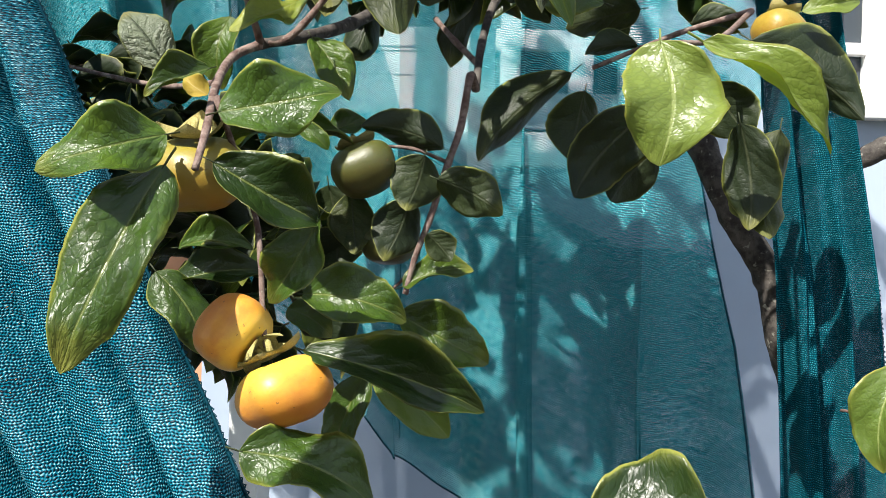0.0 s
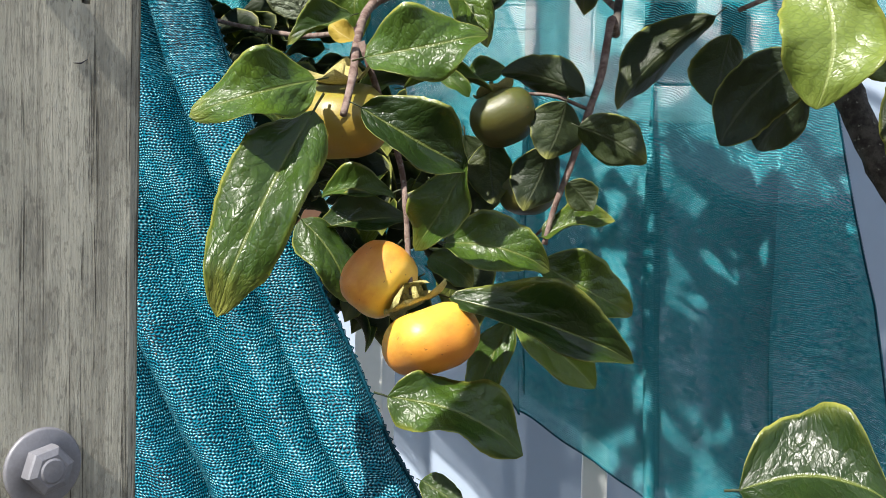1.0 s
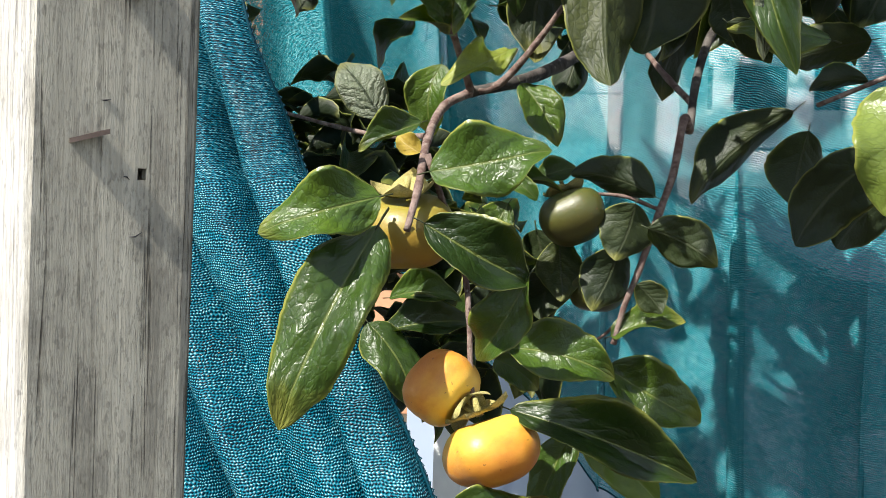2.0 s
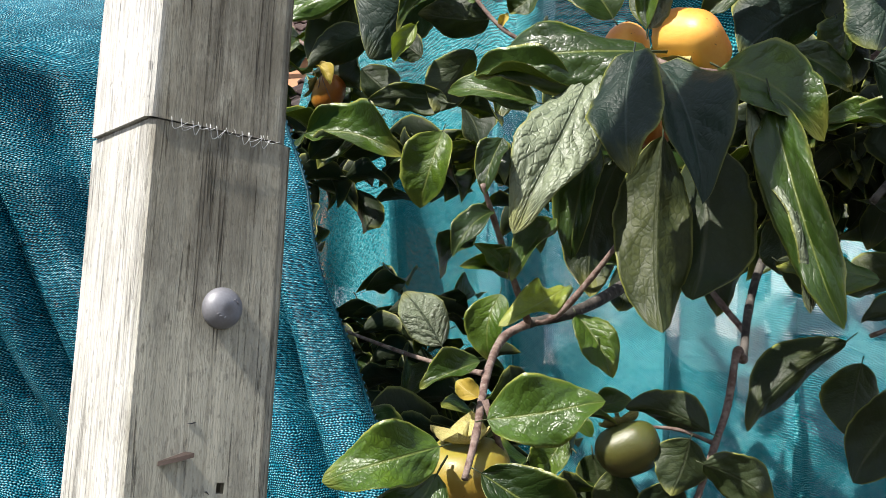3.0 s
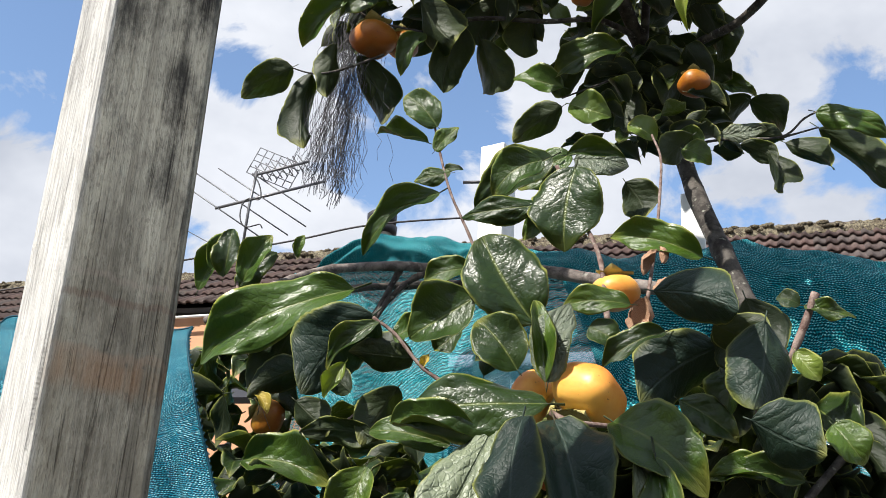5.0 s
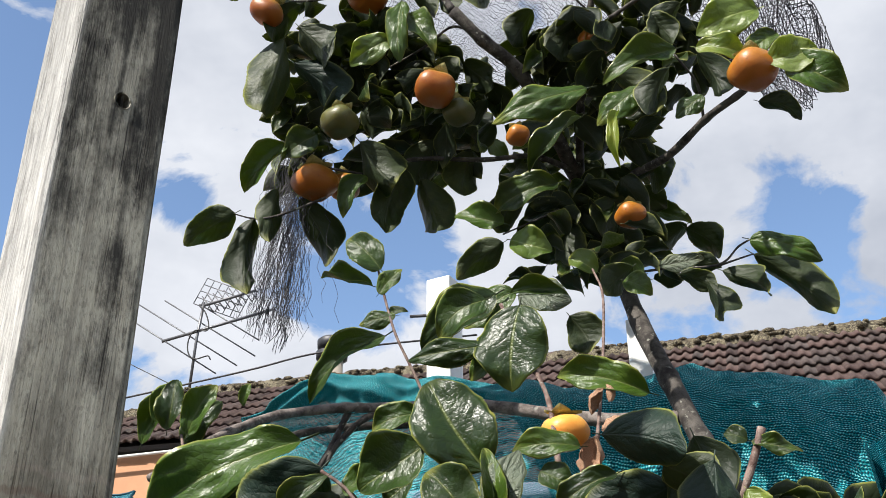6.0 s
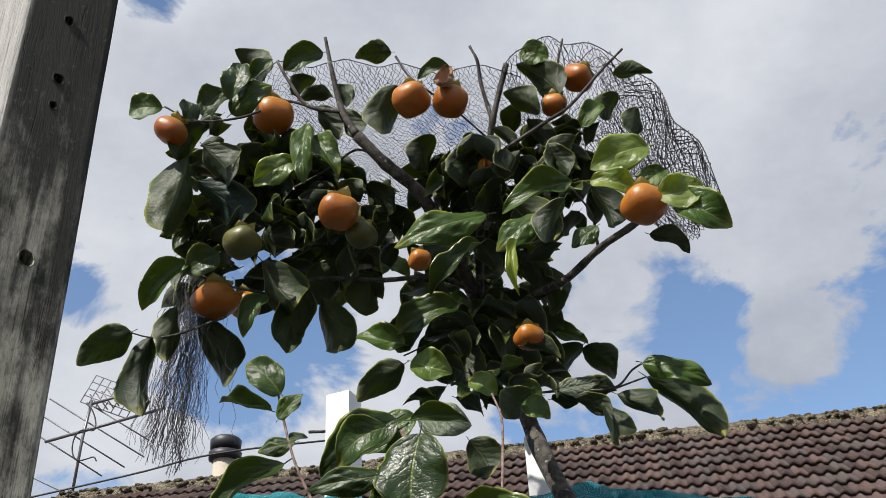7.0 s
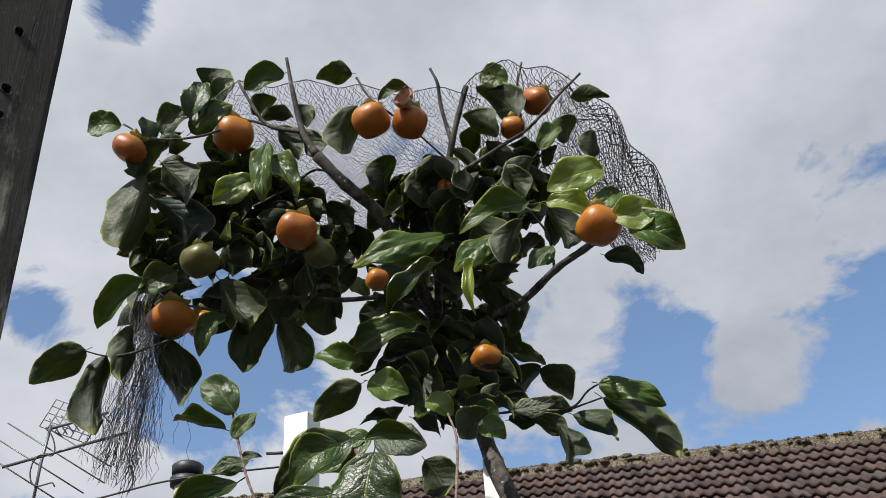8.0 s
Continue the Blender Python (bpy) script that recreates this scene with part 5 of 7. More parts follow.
leaf((0.391, 0.900, 1.375), (0.373, 0.900, 1.277), 0.046, (-0.69, -0.71, 0.13), "a", "light")
leaf((-0.269, 0.920, 1.436), (-0.222, 0.920, 1.364), 0.048, (0.55, -0.75, 0.36), "a")
leaf((-0.260, 0.960, 1.457), (-0.190, 0.960, 1.458), 0.032, (-0.01, -0.87, 0.49), "a")
leaf((-0.271, 0.960, 1.422), (-0.177, 0.960, 1.439), 0.037, (-0.10, -0.83, 0.56), "a")
leaf((0.098, 0.780, 1.250), (0.201, 0.760, 1.254), 0.093, (-0.15, -0.62, 0.77), "c")
leaf((-0.147, 0.860, 1.221), (-0.109, 0.850, 1.201), 0.027, (0.14, -0.76, 0.63), "a")
leaf((-0.160, 0.980, 1.402), (-0.117, 0.980, 1.376), 0.035, (0.22, -0.90, 0.37), "a")
leaf((-0.368, 1.000, 1.568), (-0.311, 1.000, 1.524), 0.035, (0.41, -0.74, 0.54), "a")

# leaves of the right twig
leaf((0.189, 0.990, 1.666), (0.188, 0.970, 1.546), 0.098, (-0.04, -0.99, 0.17), "w", "light")
leaf((0.232, 1.000, 1.668), (0.363, 1.000, 1.566), 0.042, (0.30, -0.90, 0.35), "f", "light")
leaf((0.206, 1.120, 1.616), (0.124, 1.119, 1.520), 0.075, (-0.16, 0.98, 0.12), "a")
leaf((0.129, 1.200, 1.668), (0.021, 1.200, 1.563), 0.055, (-0.21, 0.95, 0.21), "a")
leaf((0.141, 1.170, 1.643), (0.127, 1.170, 1.563), 0.063, (-0.16, 0.99, 0.03), "a")
leaf((0.225, 1.170, 1.581), (0.173, 1.170, 1.518), 0.058, (-0.06, 1.00, 0.05), "a")
leaf((0.298, 1.100, 1.602), (0.312, 1.100, 1.488), 0.062, (0.52, 0.85, 0.05), "a")
leaf((0.350, 1.130, 1.600), (0.330, 1.100, 1.478), 0.060, (-0.11, 0.96, -0.25), "a")
leaf((0.307, 1.100, 1.690), (0.429, 1.100, 1.611), 0.067, (0.29, 0.84, 0.46), "c")
leaf((0.216, 1.250, 1.755), (0.125, 1.250, 1.731), 0.056, (-0.13, 0.87, 0.48), "a")
leaf((0.266, 1.200, 1.729), (0.332, 1.200, 1.727), 0.030, (0.01, 0.84, 0.54), "a")
leaf((0.273, 1.120, 1.645), (0.317, 1.120, 1.588), 0.065, (0.41, 0.85, 0.32), "a")
leaf((0.205, 1.200, 1.701), (0.143, 1.200, 1.690), 0.030, (-0.09, 0.87, 0.48), "a")
leaf((0.360, 1.100, 1.722), (0.422, 1.100, 1.735), 0.029, (-0.04, -0.98, 0.19), "a", "light")

# leaves of the middle twig
leaf((-0.016, 1.050, 1.563), (-0.100, 1.050, 1.586), 0.043, (0.12, 0.89, 0.44), "a")
leaf((-0.022, 1.050, 1.532), (0.046, 1.050, 1.498), 0.051, (0.15, 0.94, 0.31), "a")
leaf((-0.056, 1.080, 1.420), (0.018, 1.080, 1.441), 0.035, (-0.19, -0.75, 0.64), "a")
leaf((-0.035, 1.050, 1.556), (-0.054, 1.050, 1.499), 0.057, (-0.33, 0.94, 0.11), "a")
leaf((-0.031, 1.050, 1.476), (-0.005, 1.050, 1.449), 0.035, (0.28, 0.92, 0.26), "f")
leaf((-0.049, 1.060, 1.511), (-0.076, 1.060, 1.447), 0.054, (-0.32, 0.94, 0.14), "a")
leaf((-0.114, 1.100, 1.518), (-0.107, 1.100, 1.452), 0.053, (0.30, 0.95, 0.03), "a")
leaf((-0.199, 1.050, 1.568), (-0.107, 1.050, 1.567), 0.020, (0.00, -0.83, 0.55), "a")
leaf((-0.141, 1.080, 1.578), (-0.097, 1.080, 1.593), 0.028, (-0.12, -0.93, 0.36), "a")
leaf((-0.127, 1.000, 1.555), (-0.160, 1.000, 1.576), 0.020, (0.24, -0.89, 0.38), "a")
leaf((-0.145, 1.150, 1.528), (-0.135, 1.150, 1.428), 0.078, (0.22, 0.97, 0.02), "a")
leaf((-0.162, 1.050, 1.553), (-0.193, 1.050, 1.499), 0.039, (-0.20, -0.97, 0.11), "a")

# leaves of the quilt twig
leaf((-0.139, 1.000, 1.925), (-0.196, 0.909, 1.748), 0.075, (0.12, -0.90, 0.42), "q")
leaf((-0.086, 0.895, 1.911), (-0.083, 0.835, 1.787), 0.066, (-0.24, -0.88, 0.42), "f", "dull")
leaf((-0.068, 0.970, 1.922), (-0.020, 0.876, 1.772), 0.076, (0.26, -0.78, 0.57), "f", "dull")
leaf((-0.081, 1.000, 1.946), (-0.267, 1.000, 1.934), 0.078, (-0.02, -0.94, 0.34), "a")
leaf((-0.153, 0.990, 1.908), (-0.264, 1.000, 1.929), 0.032, (-0.00, -0.91, 0.41), "a")
leaf((-0.204, 1.050, 1.910), (-0.308, 1.050, 1.928), 0.047, (0.04, -0.97, 0.25), "a")
leaf((-0.010, 1.000, 1.926), (0.087, 0.980, 1.848), 0.076, (0.09, -0.93, 0.35), "a")
leaf((0.017, 0.970, 1.885), (0.075, 0.920, 1.680), 0.040, (0.43, -0.84, 0.33), "q")
leaf((0.037, 0.960, 1.882), (0.092, 0.910, 1.664), 0.052, (-0.38, -0.90, 0.12), "f")
leaf((-0.063, 0.970, 1.850), (-0.061, 0.950, 1.655), 0.078, (-0.30, 0.94, 0.10), "f")
leaf((-0.023, 1.010, 1.853), (-0.030, 0.980, 1.688), 0.096, (0.25, 0.95, 0.12), "f")
leaf((-0.138, 1.010, 1.855), (-0.154, 0.990, 1.731), 0.048, (-0.07, -0.98, 0.17), "f")
leaf((-0.119, 1.080, 1.847), (-0.147, 1.080, 1.700), 0.072, (-0.47, 0.88, 0.09), "a")
leaf((-0.325, 1.100, 1.893), (-0.350, 1.100, 1.802), 0.062, (-0.03, -1.00, 0.01), "a")

# leaves of the fork twig
leaf((-0.212, 0.920, 1.838), (-0.224, 0.900, 1.780), 0.029, (0.02, -0.95, 0.32), "a")
leaf((-0.217, 0.910, 1.764), (-0.246, 0.880, 1.718), 0.029, (0.09, -0.86, 0.50), "a")
leaf((-0.171, 0.980, 1.769), (-0.198, 0.920, 1.702), 0.033, (0.12, -0.76, 0.64), "f")
leaf((-0.213, 0.970, 1.709), (-0.241, 0.900, 1.711), 0.027, (0.91, -0.36, 0.21), "c")
leaf((-0.215, 0.960, 1.713), (-0.229, 0.900, 1.731), 0.025, (0.92, -0.29, -0.25), "a")
leaf((-0.163, 1.030, 1.705), (-0.213, 0.950, 1.661), 0.034, (0.51, -0.64, 0.58), "w", "light")
leaf((-0.248, 1.100, 1.703), (-0.256, 1.100, 1.625), 0.048, (-0.12, -0.99, 0.01), "a")
leaf((-0.159, 1.090, 1.681), (-0.116, 1.078, 1.615), 0.041, (0.21, -0.93, 0.30), "f")
leaf((-0.136, 1.080, 1.735), (-0.087, 1.080, 1.732), 0.014, (0.01, -0.97, 0.23), "a")
leaf((-0.112, 1.120, 1.849), (-0.141, 1.120, 1.771), 0.057, (-0.46, 0.87, 0.18), "a")

# leaves of the left twig
leaf((-0.525, 1.160, 1.910), (-0.393, 1.151, 1.879), 0.065, (0.01, -0.94, 0.34), "c")
leaf((-0.385, 1.160, 2.147), (-0.611, 1.150, 2.046), 0.090, (0.01, -1.00, 0.08), "a")
leaf((-0.330, 1.100, 2.089), (-0.424, 1.100, 1.987), 0.106, (-0.48, 0.75, 0.45), "a", "dull")
leaf((-0.461, 1.150, 2.105), (-0.520, 1.150, 1.995), 0.072, (-0.61, 0.72, 0.33), "a")
leaf((-0.314, 1.080, 2.072), (-0.384, 1.080, 2.011), 0.031, (-0.05, -1.00, 0.06), "a")
leaf((-0.279, 1.120, 2.035), (-0.368, 1.120, 2.047), 0.055, (0.08, 0.83, 0.55), "a")
leaf((-0.326, 1.120, 1.933), (-0.427, 1.120, 1.941), 0.040, (0.04, 0.87, 0.50), "a")
leaf((-0.365, 1.100, 2.025), (-0.392, 1.100, 1.980), 0.024, (0.08, -1.00, -0.05), "c", "light")
leaf((-0.297, 1.120, 1.997), (-0.344, 1.120, 1.923), 0.056, (-0.50, 0.80, 0.32), "a")
leaf((-0.440, 1.140, 2.031), (-0.520, 1.140, 1.993), 0.051, (-0.27, 0.78, 0.56), "a")
leaf((-0.443, 1.130, 1.983), (-0.390, 1.130, 1.937), 0.048, (0.11, 0.98, 0.13), "f")
leaf((-0.362, 1.120, 1.991), (-0.403, 1.120, 2.022), 0.035, (0.15, 0.97, 0.20), "f")
leaf((-0.262, 1.100, 2.015), (-0.252, 1.100, 2.034), 0.011, (0.02, -1.00, -0.01), "c", "yellow")
leaf((-0.512, 1.150, 2.000), (-0.492, 1.150, 1.971), 0.019, (0.46, -0.83, 0.33), "c", "yellow")

# leaves of the mid twig
leaf((-0.195, 1.100, 2.107), (-0.282, 1.100, 2.057), 0.078, (-0.02, -1.00, 0.03), "c")
leaf((-0.121, 1.120, 2.075), (-0.195, 1.120, 2.202), 0.102, (0.16, -0.98, 0.09), "f")
leaf((-0.120, 1.020, 1.990), (-0.170, 1.020, 2.053), 0.064, (0.14, -0.98, 0.11), "f")
leaf((-0.084, 1.000, 1.970), (-0.101, 1.020, 2.076), 0.027, (0.27, -0.94, 0.22), "a")
leaf((-0.081, 1.000, 1.970), (-0.063, 1.020, 2.071), 0.051, (-0.08, -0.97, 0.21), "q")
leaf((-0.001, 1.120, 2.096), (-0.088, 1.120, 2.098), 0.039, (0.00, -0.98, 0.18), "a")
leaf((0.036, 1.000, 2.072), (0.128, 0.967, 2.036), 0.062, (0.15, 0.90, 0.30), "c", "dull")
leaf((0.086, 1.200, 2.184), (-0.036, 1.200, 2.221), 0.049, (0.02, -1.00, 0.05), "a")
leaf((-0.090, 1.250, 2.354), (-0.108, 1.250, 2.223), 0.109, (-0.12, -0.99, 0.02), "f")
leaf((-0.145, 1.280, 2.383), (-0.223, 1.280, 2.329), 0.064, (0.02, -1.00, -0.02), "a")
leaf((-0.137, 1.250, 2.295), (-0.263, 1.250, 2.286), 0.043, (0.00, -1.00, -0.01), "a")
leaf((-0.113, 1.300, 2.398), (-0.023, 1.300, 2.387), 0.030, (-0.01, -1.00, -0.04), "a")
leaf((-0.118, 1.280, 2.297), (-0.174, 1.280, 2.256), 0.043, (-0.02, -1.00, 0.02), "a")
leaf((-0.226, 1.200, 2.184), (-0.299, 1.200, 2.166), 0.041, (-0.03, -0.99, 0.11), "a")
leaf((-0.226, 1.150, 2.083), (-0.262, 1.150, 2.053), 0.045, (-0.10, -0.99, 0.12), "c")
leaf((-0.308, 1.120, 2.060), (-0.261, 1.120, 2.082), 0.035, (-0.06, -0.99, 0.12), "a")
leaf((0.042, 1.100, 2.054), (-0.035, 1.100, 2.013), 0.033, (-0.11, -0.97, 0.22), "a")
leaf((-0.053, 1.120, 2.069), (-0.013, 1.120, 2.047), 0.039, (0.13, -0.97, 0.23), "a")

# leaves of the sprig
leaf((-0.306, 1.280, 2.341), (-0.423, 1.268, 2.242), 0.045, (-0.01, -0.99, 0.14), "a")
leaf((-0.293, 1.290, 2.378), (-0.354, 1.290, 2.370), 0.031, (-0.00, -1.00, 0.02), "a")
leaf((-0.335, 1.300, 2.439), (-0.427, 1.300, 2.468), 0.025, (0.08, -0.96, 0.25), "c")
leaf((-0.325, 1.300, 2.424), (-0.287, 1.300, 2.464), 0.032, (-0.01, -1.00, 0.01), "f")
leaf((-0.322, 1.300, 2.467), (-0.382, 1.300, 2.534), 0.056, (0.08, -0.99, 0.07), "f")
leaf((-0.308, 1.300, 2.391), (-0.276, 1.300, 2.388), 0.015, (0.01, -1.00, 0.08), "a")

# leaves of the side twig
leaf((0.103, 1.120, 2.040), (0.008, 1.100, 1.968), 0.087, (-0.43, 0.83, 0.34), "a", "dull")
leaf((0.058, 1.050, 1.960), (0.119, 1.050, 1.914), 0.041, (0.12, -0.98, 0.16), "f")
leaf((0.113, 1.050, 1.997), (0.105, 1.050, 1.940), 0.045, (-0.46, -0.89, 0.06), "c")
leaf((0.098, 1.050, 2.046), (0.148, 1.050, 1.987), 0.066, (0.49, 0.76, 0.42), "a")
leaf((0.153, 1.020, 2.040), (0.133, 1.000, 1.936), 0.071, (-0.29, 0.95, -0.13), "c", "dull")
leaf((0.132, 1.000, 1.927), (0.203, 0.980, 1.888), 0.075, (0.44, 0.82, 0.36), "c", "dull")
leaf((0.184, 1.050, 1.872), (0.085, 1.050, 1.880), 0.029, (0.03, -0.94, 0.35), "a")
leaf((0.195, 1.100, 2.082), (0.169, 1.100, 2.091), 0.025, (0.06, -0.98, 0.18), "a")
leaf((0.199, 1.100, 2.080), (0.255, 1.100, 2.064), 0.022, (0.05, -0.98, 0.19), "w")
leaf((0.184, 1.050, 2.013), (0.207, 1.050, 1.980), 0.029, (0.10, -0.99, 0.07), "c", "light")
leaf((0.099, 1.100, 2.057), (0.115, 1.100, 2.002), 0.045, (0.41, 0.90, 0.12), "a")
leaf((0.215, 1.050, 1.932), (0.244, 1.050, 1.890), 0.046, (0.26, -0.95, 0.18), "a")
leaf((0.149, 1.050, 1.880), (0.085, 1.050, 1.874), 0.033, (-0.03, -0.95, 0.31), "a")
leaf((0.150, 1.100, 1.726), (0.049, 1.100, 1.742), 0.049, (0.08, -0.87, 0.48), "a")
leaf((0.104, 1.050, 1.990), (0.116, 1.050, 1.916), 0.042, (0.47, 0.88, 0.08), "a")
leaf((0.135, 1.100, 2.092), (0.155, 1.100, 1.998), 0.060, (0.51, 0.85, 0.11), "a")
leaf((0.048, 1.150, 1.798), (0.059, 1.150, 1.735), 0.059, (0.40, 0.92, 0.07), "a")
leaf((0.049, 1.100, 1.745), (0.094, 1.100, 1.704), 0.034, (0.32, 0.88, 0.36), "a")

# leaves of the outer twig
leaf((-0.663, 1.350, 2.235), (-0.620, 1.350, 2.318), 0.048, (0.19, -0.98, -0.10), "a")
leaf((-0.701, 1.350, 2.246), (-0.695, 1.350, 2.335), 0.047, (0.17, -0.98, -0.01), "a")
leaf((-0.572, 1.350, 2.280), (-0.560, 1.350, 2.314), 0.017, (0.16, -0.99, -0.06), "a")
leaf((-0.754, 1.400, 2.280), (-0.716, 1.400, 2.351), 0.054, (0.22, -0.97, -0.12), "a")
leaf((-0.698, 1.400, 2.241), (-0.634, 1.400, 2.307), 0.052, (0.09, -0.99, -0.08), "a")
leaf((-0.592, 1.400, 2.293), (-0.582, 1.400, 2.329), 0.019, (0.15, -0.99, -0.04), "a")
leaf((-0.787, 1.420, 2.250), (-0.742, 1.420, 2.350), 0.045, (0.22, -0.97, -0.10), "a")

# leaves of the crown
leaf((-0.558, 1.237, 3.061), (-0.627, 1.237, 3.060), 0.056, (0.01, -0.97, -0.23), "a")
leaf((-0.514, 1.250, 3.026), (-0.517, 1.250, 3.084), 0.045, (0.80, -0.60, 0.04), "a")
leaf((-0.504, 1.300, 3.080), (-0.458, 1.300, 3.143), 0.058, (0.17, -0.98, -0.12), "a")
leaf((-0.452, 1.300, 3.114), (-0.433, 1.300, 3.210), 0.054, (0.18, -0.98, -0.04), "a")
leaf((-0.396, 1.350, 3.215), (-0.466, 1.350, 3.298), 0.069, (0.48, 0.77, 0.41), "a")
leaf((-0.428, 1.330, 3.180), (-0.379, 1.330, 3.238), 0.034, (0.16, -0.98, -0.14), "a")
leaf((-0.455, 1.320, 3.095), (-0.375, 1.320, 3.159), 0.060, (0.15, -0.97, -0.19), "a")
leaf((-0.272, 1.330, 3.233), (-0.356, 1.330, 3.204), 0.059, (0.09, -0.96, -0.26), "a")
leaf((-0.343, 1.350, 3.154), (-0.293, 1.350, 3.185), 0.045, (-0.51, 0.28, 0.81), "a")
leaf((-0.324, 1.350, 3.133), (-0.255, 1.350, 3.130), 0.038, (0.04, 0.31, 0.95), "a")
leaf((-0.238, 1.330, 3.073), (-0.197, 1.330, 3.000), 0.046, (0.46, 0.85, 0.26), "a")
leaf((-0.286, 1.340, 3.101), (-0.233, 1.340, 3.014), 0.047, (0.46, 0.84, 0.28), "a")
leaf((-0.126, 1.300, 3.177), (-0.199, 1.300, 3.179), 0.051, (0.03, 0.27, 0.96), "a")
leaf((-0.117, 1.300, 3.090), (-0.156, 1.300, 2.976), 0.069, (-0.67, 0.71, 0.23), "a")
leaf((-0.012, 1.300, 3.116), (-0.077, 1.300, 3.099), 0.031, (0.05, -0.97, -0.22), "a")
leaf((-0.516, 1.280, 2.968), (-0.544, 1.260, 2.788), 0.082, (-0.74, 0.67, 0.04), "c")
leaf((-0.485, 1.270, 3.033), (-0.538, 1.270, 2.958), 0.078, (-0.75, 0.40, 0.53), "a")
leaf((-0.509, 1.330, 3.032), (-0.443, 1.330, 2.934), 0.079, (0.43, 0.85, 0.29), "a")
leaf((-0.529, 1.360, 2.972), (-0.426, 1.360, 2.854), 0.083, (0.39, 0.86, 0.33), "a", "dull")
leaf((-0.327, 1.350, 2.980), (-0.410, 1.350, 2.935), 0.058, (0.17, -0.94, -0.31), "a", "light")
leaf((-0.306, 1.340, 3.061), (-0.311, 1.340, 2.919), 0.048, (-0.12, -0.99, 0.00), "f")
leaf((-0.296, 1.350, 3.036), (-0.242, 1.350, 2.934), 0.052, (0.26, -0.96, 0.14), "a")
leaf((-0.388, 1.370, 3.028), (-0.461, 1.370, 2.993), 0.070, (-0.40, 0.39, 0.83), "a")
leaf((-0.208, 1.400, 2.912), (-0.254, 1.400, 2.952), 0.047, (0.48, 0.67, 0.56), "a")
leaf((-0.205, 1.420, 2.951), (-0.145, 1.420, 2.881), 0.060, (0.52, 0.73, 0.44), "a")
leaf((-0.557, 1.420, 2.827), (-0.641, 1.420, 2.733), 0.056, (0.10, -0.99, -0.09), "a")
leaf((-0.496, 1.420, 2.838), (-0.559, 1.420, 2.801), 0.064, (0.16, -0.95, -0.27), "a")
leaf((-0.409, 1.420, 2.807), (-0.334, 1.420, 2.697), 0.084, (0.28, 0.94, 0.19), "c")
leaf((-0.643, 1.400, 2.675), (-0.736, 1.388, 2.615), 0.067, (-0.50, 0.54, 0.68), "a")
leaf((-0.618, 1.430, 2.678), (-0.618, 1.420, 2.510), 0.061, (-0.73, 0.69, -0.04), "a")
leaf((-0.570, 1.420, 2.729), (-0.582, 1.420, 2.614), 0.052, (-0.79, 0.61, 0.08), "a")
leaf((-0.547, 1.470, 2.729), (-0.485, 1.488, 2.583), 0.070, (0.14, 0.97, 0.18), "a")
leaf((-0.405, 1.450, 2.749), (-0.449, 1.450, 2.665), 0.042, (0.08, -1.00, -0.04), "a")
leaf((-0.338, 1.480, 2.774), (-0.376, 1.480, 2.634), 0.076, (-0.67, 0.72, 0.18), "a")
leaf((-0.311, 1.500, 2.757), (-0.275, 1.500, 2.634), 0.076, (0.24, 0.97, 0.07), "a")
leaf((-0.215, 1.520, 2.816), (-0.238, 1.520, 2.718), 0.072, (-0.62, 0.77, 0.15), "a")
leaf((-0.279, 1.500, 2.839), (-0.322, 1.500, 2.743), 0.073, (-0.66, 0.69, 0.30), "a")
leaf((-0.155, 1.500, 2.596), (-0.245, 1.500, 2.534), 0.059, (-0.42, 0.68, 0.60), "a")
leaf((-0.154, 1.510, 2.641), (-0.249, 1.510, 2.672), 0.051, (0.03, -0.99, 0.10), "a")
leaf((-0.048, 1.500, 2.705), (-0.173, 1.500, 2.660), 0.065, (-0.00, -1.00, 0.00), "a")
leaf((-0.136, 1.600, 2.766), (-0.189, 1.600, 2.673), 0.069, (-0.59, 0.73, 0.34), "a")
leaf((-0.142, 1.500, 2.600), (-0.068, 1.500, 2.568), 0.063, (0.02, -1.00, 0.05), "a", "light")
leaf((0.030, 1.350, 2.797), (-0.137, 1.330, 2.745), 0.068, (0.11, -0.99, 0.04), "a")
leaf((0.016, 1.350, 2.739), (-0.081, 1.350, 2.646), 0.040, (-0.09, -0.99, 0.09), "f")
leaf((0.184, 1.250, 2.774), (0.062, 1.250, 2.730), 0.053, (-0.01, -1.00, 0.02), "a")
leaf((0.081, 1.300, 2.705), (0.074, 1.300, 2.597), 0.021, (-0.27, -0.96, 0.02), "a", "light")
leaf((0.315, 1.220, 2.803), (0.217, 1.220, 2.773), 0.067, (0.07, -0.97, -0.24), "a", "light")
leaf((0.213, 1.220, 2.748), (0.289, 1.220, 2.716), 0.040, (-0.06, -0.99, -0.15), "a", "light")
leaf((0.311, 1.200, 2.687), (0.386, 1.200, 2.694), 0.058, (0.02, -0.97, -0.24), "a", "light")
leaf((0.342, 1.210, 2.688), (0.416, 1.210, 2.621), 0.064, (-0.13, -0.98, -0.14), "a")
leaf((0.294, 1.250, 2.650), (0.352, 1.250, 2.607), 0.035, (0.51, 0.50, 0.70), "a")
leaf((0.216, 1.280, 2.698), (0.170, 1.280, 2.663), 0.038, (-0.04, -1.00, 0.06), "a")
leaf((0.217, 1.260, 2.770), (0.247, 1.260, 2.678), 0.052, (0.61, 0.77, 0.19), "a")
leaf((0.148, 1.330, 3.000), (0.085, 1.330, 3.059), 0.054, (0.57, 0.55, 0.61), "a")
leaf((0.189, 1.330, 3.034), (0.117, 1.330, 3.125), 0.072, (0.59, 0.65, 0.47), "a")
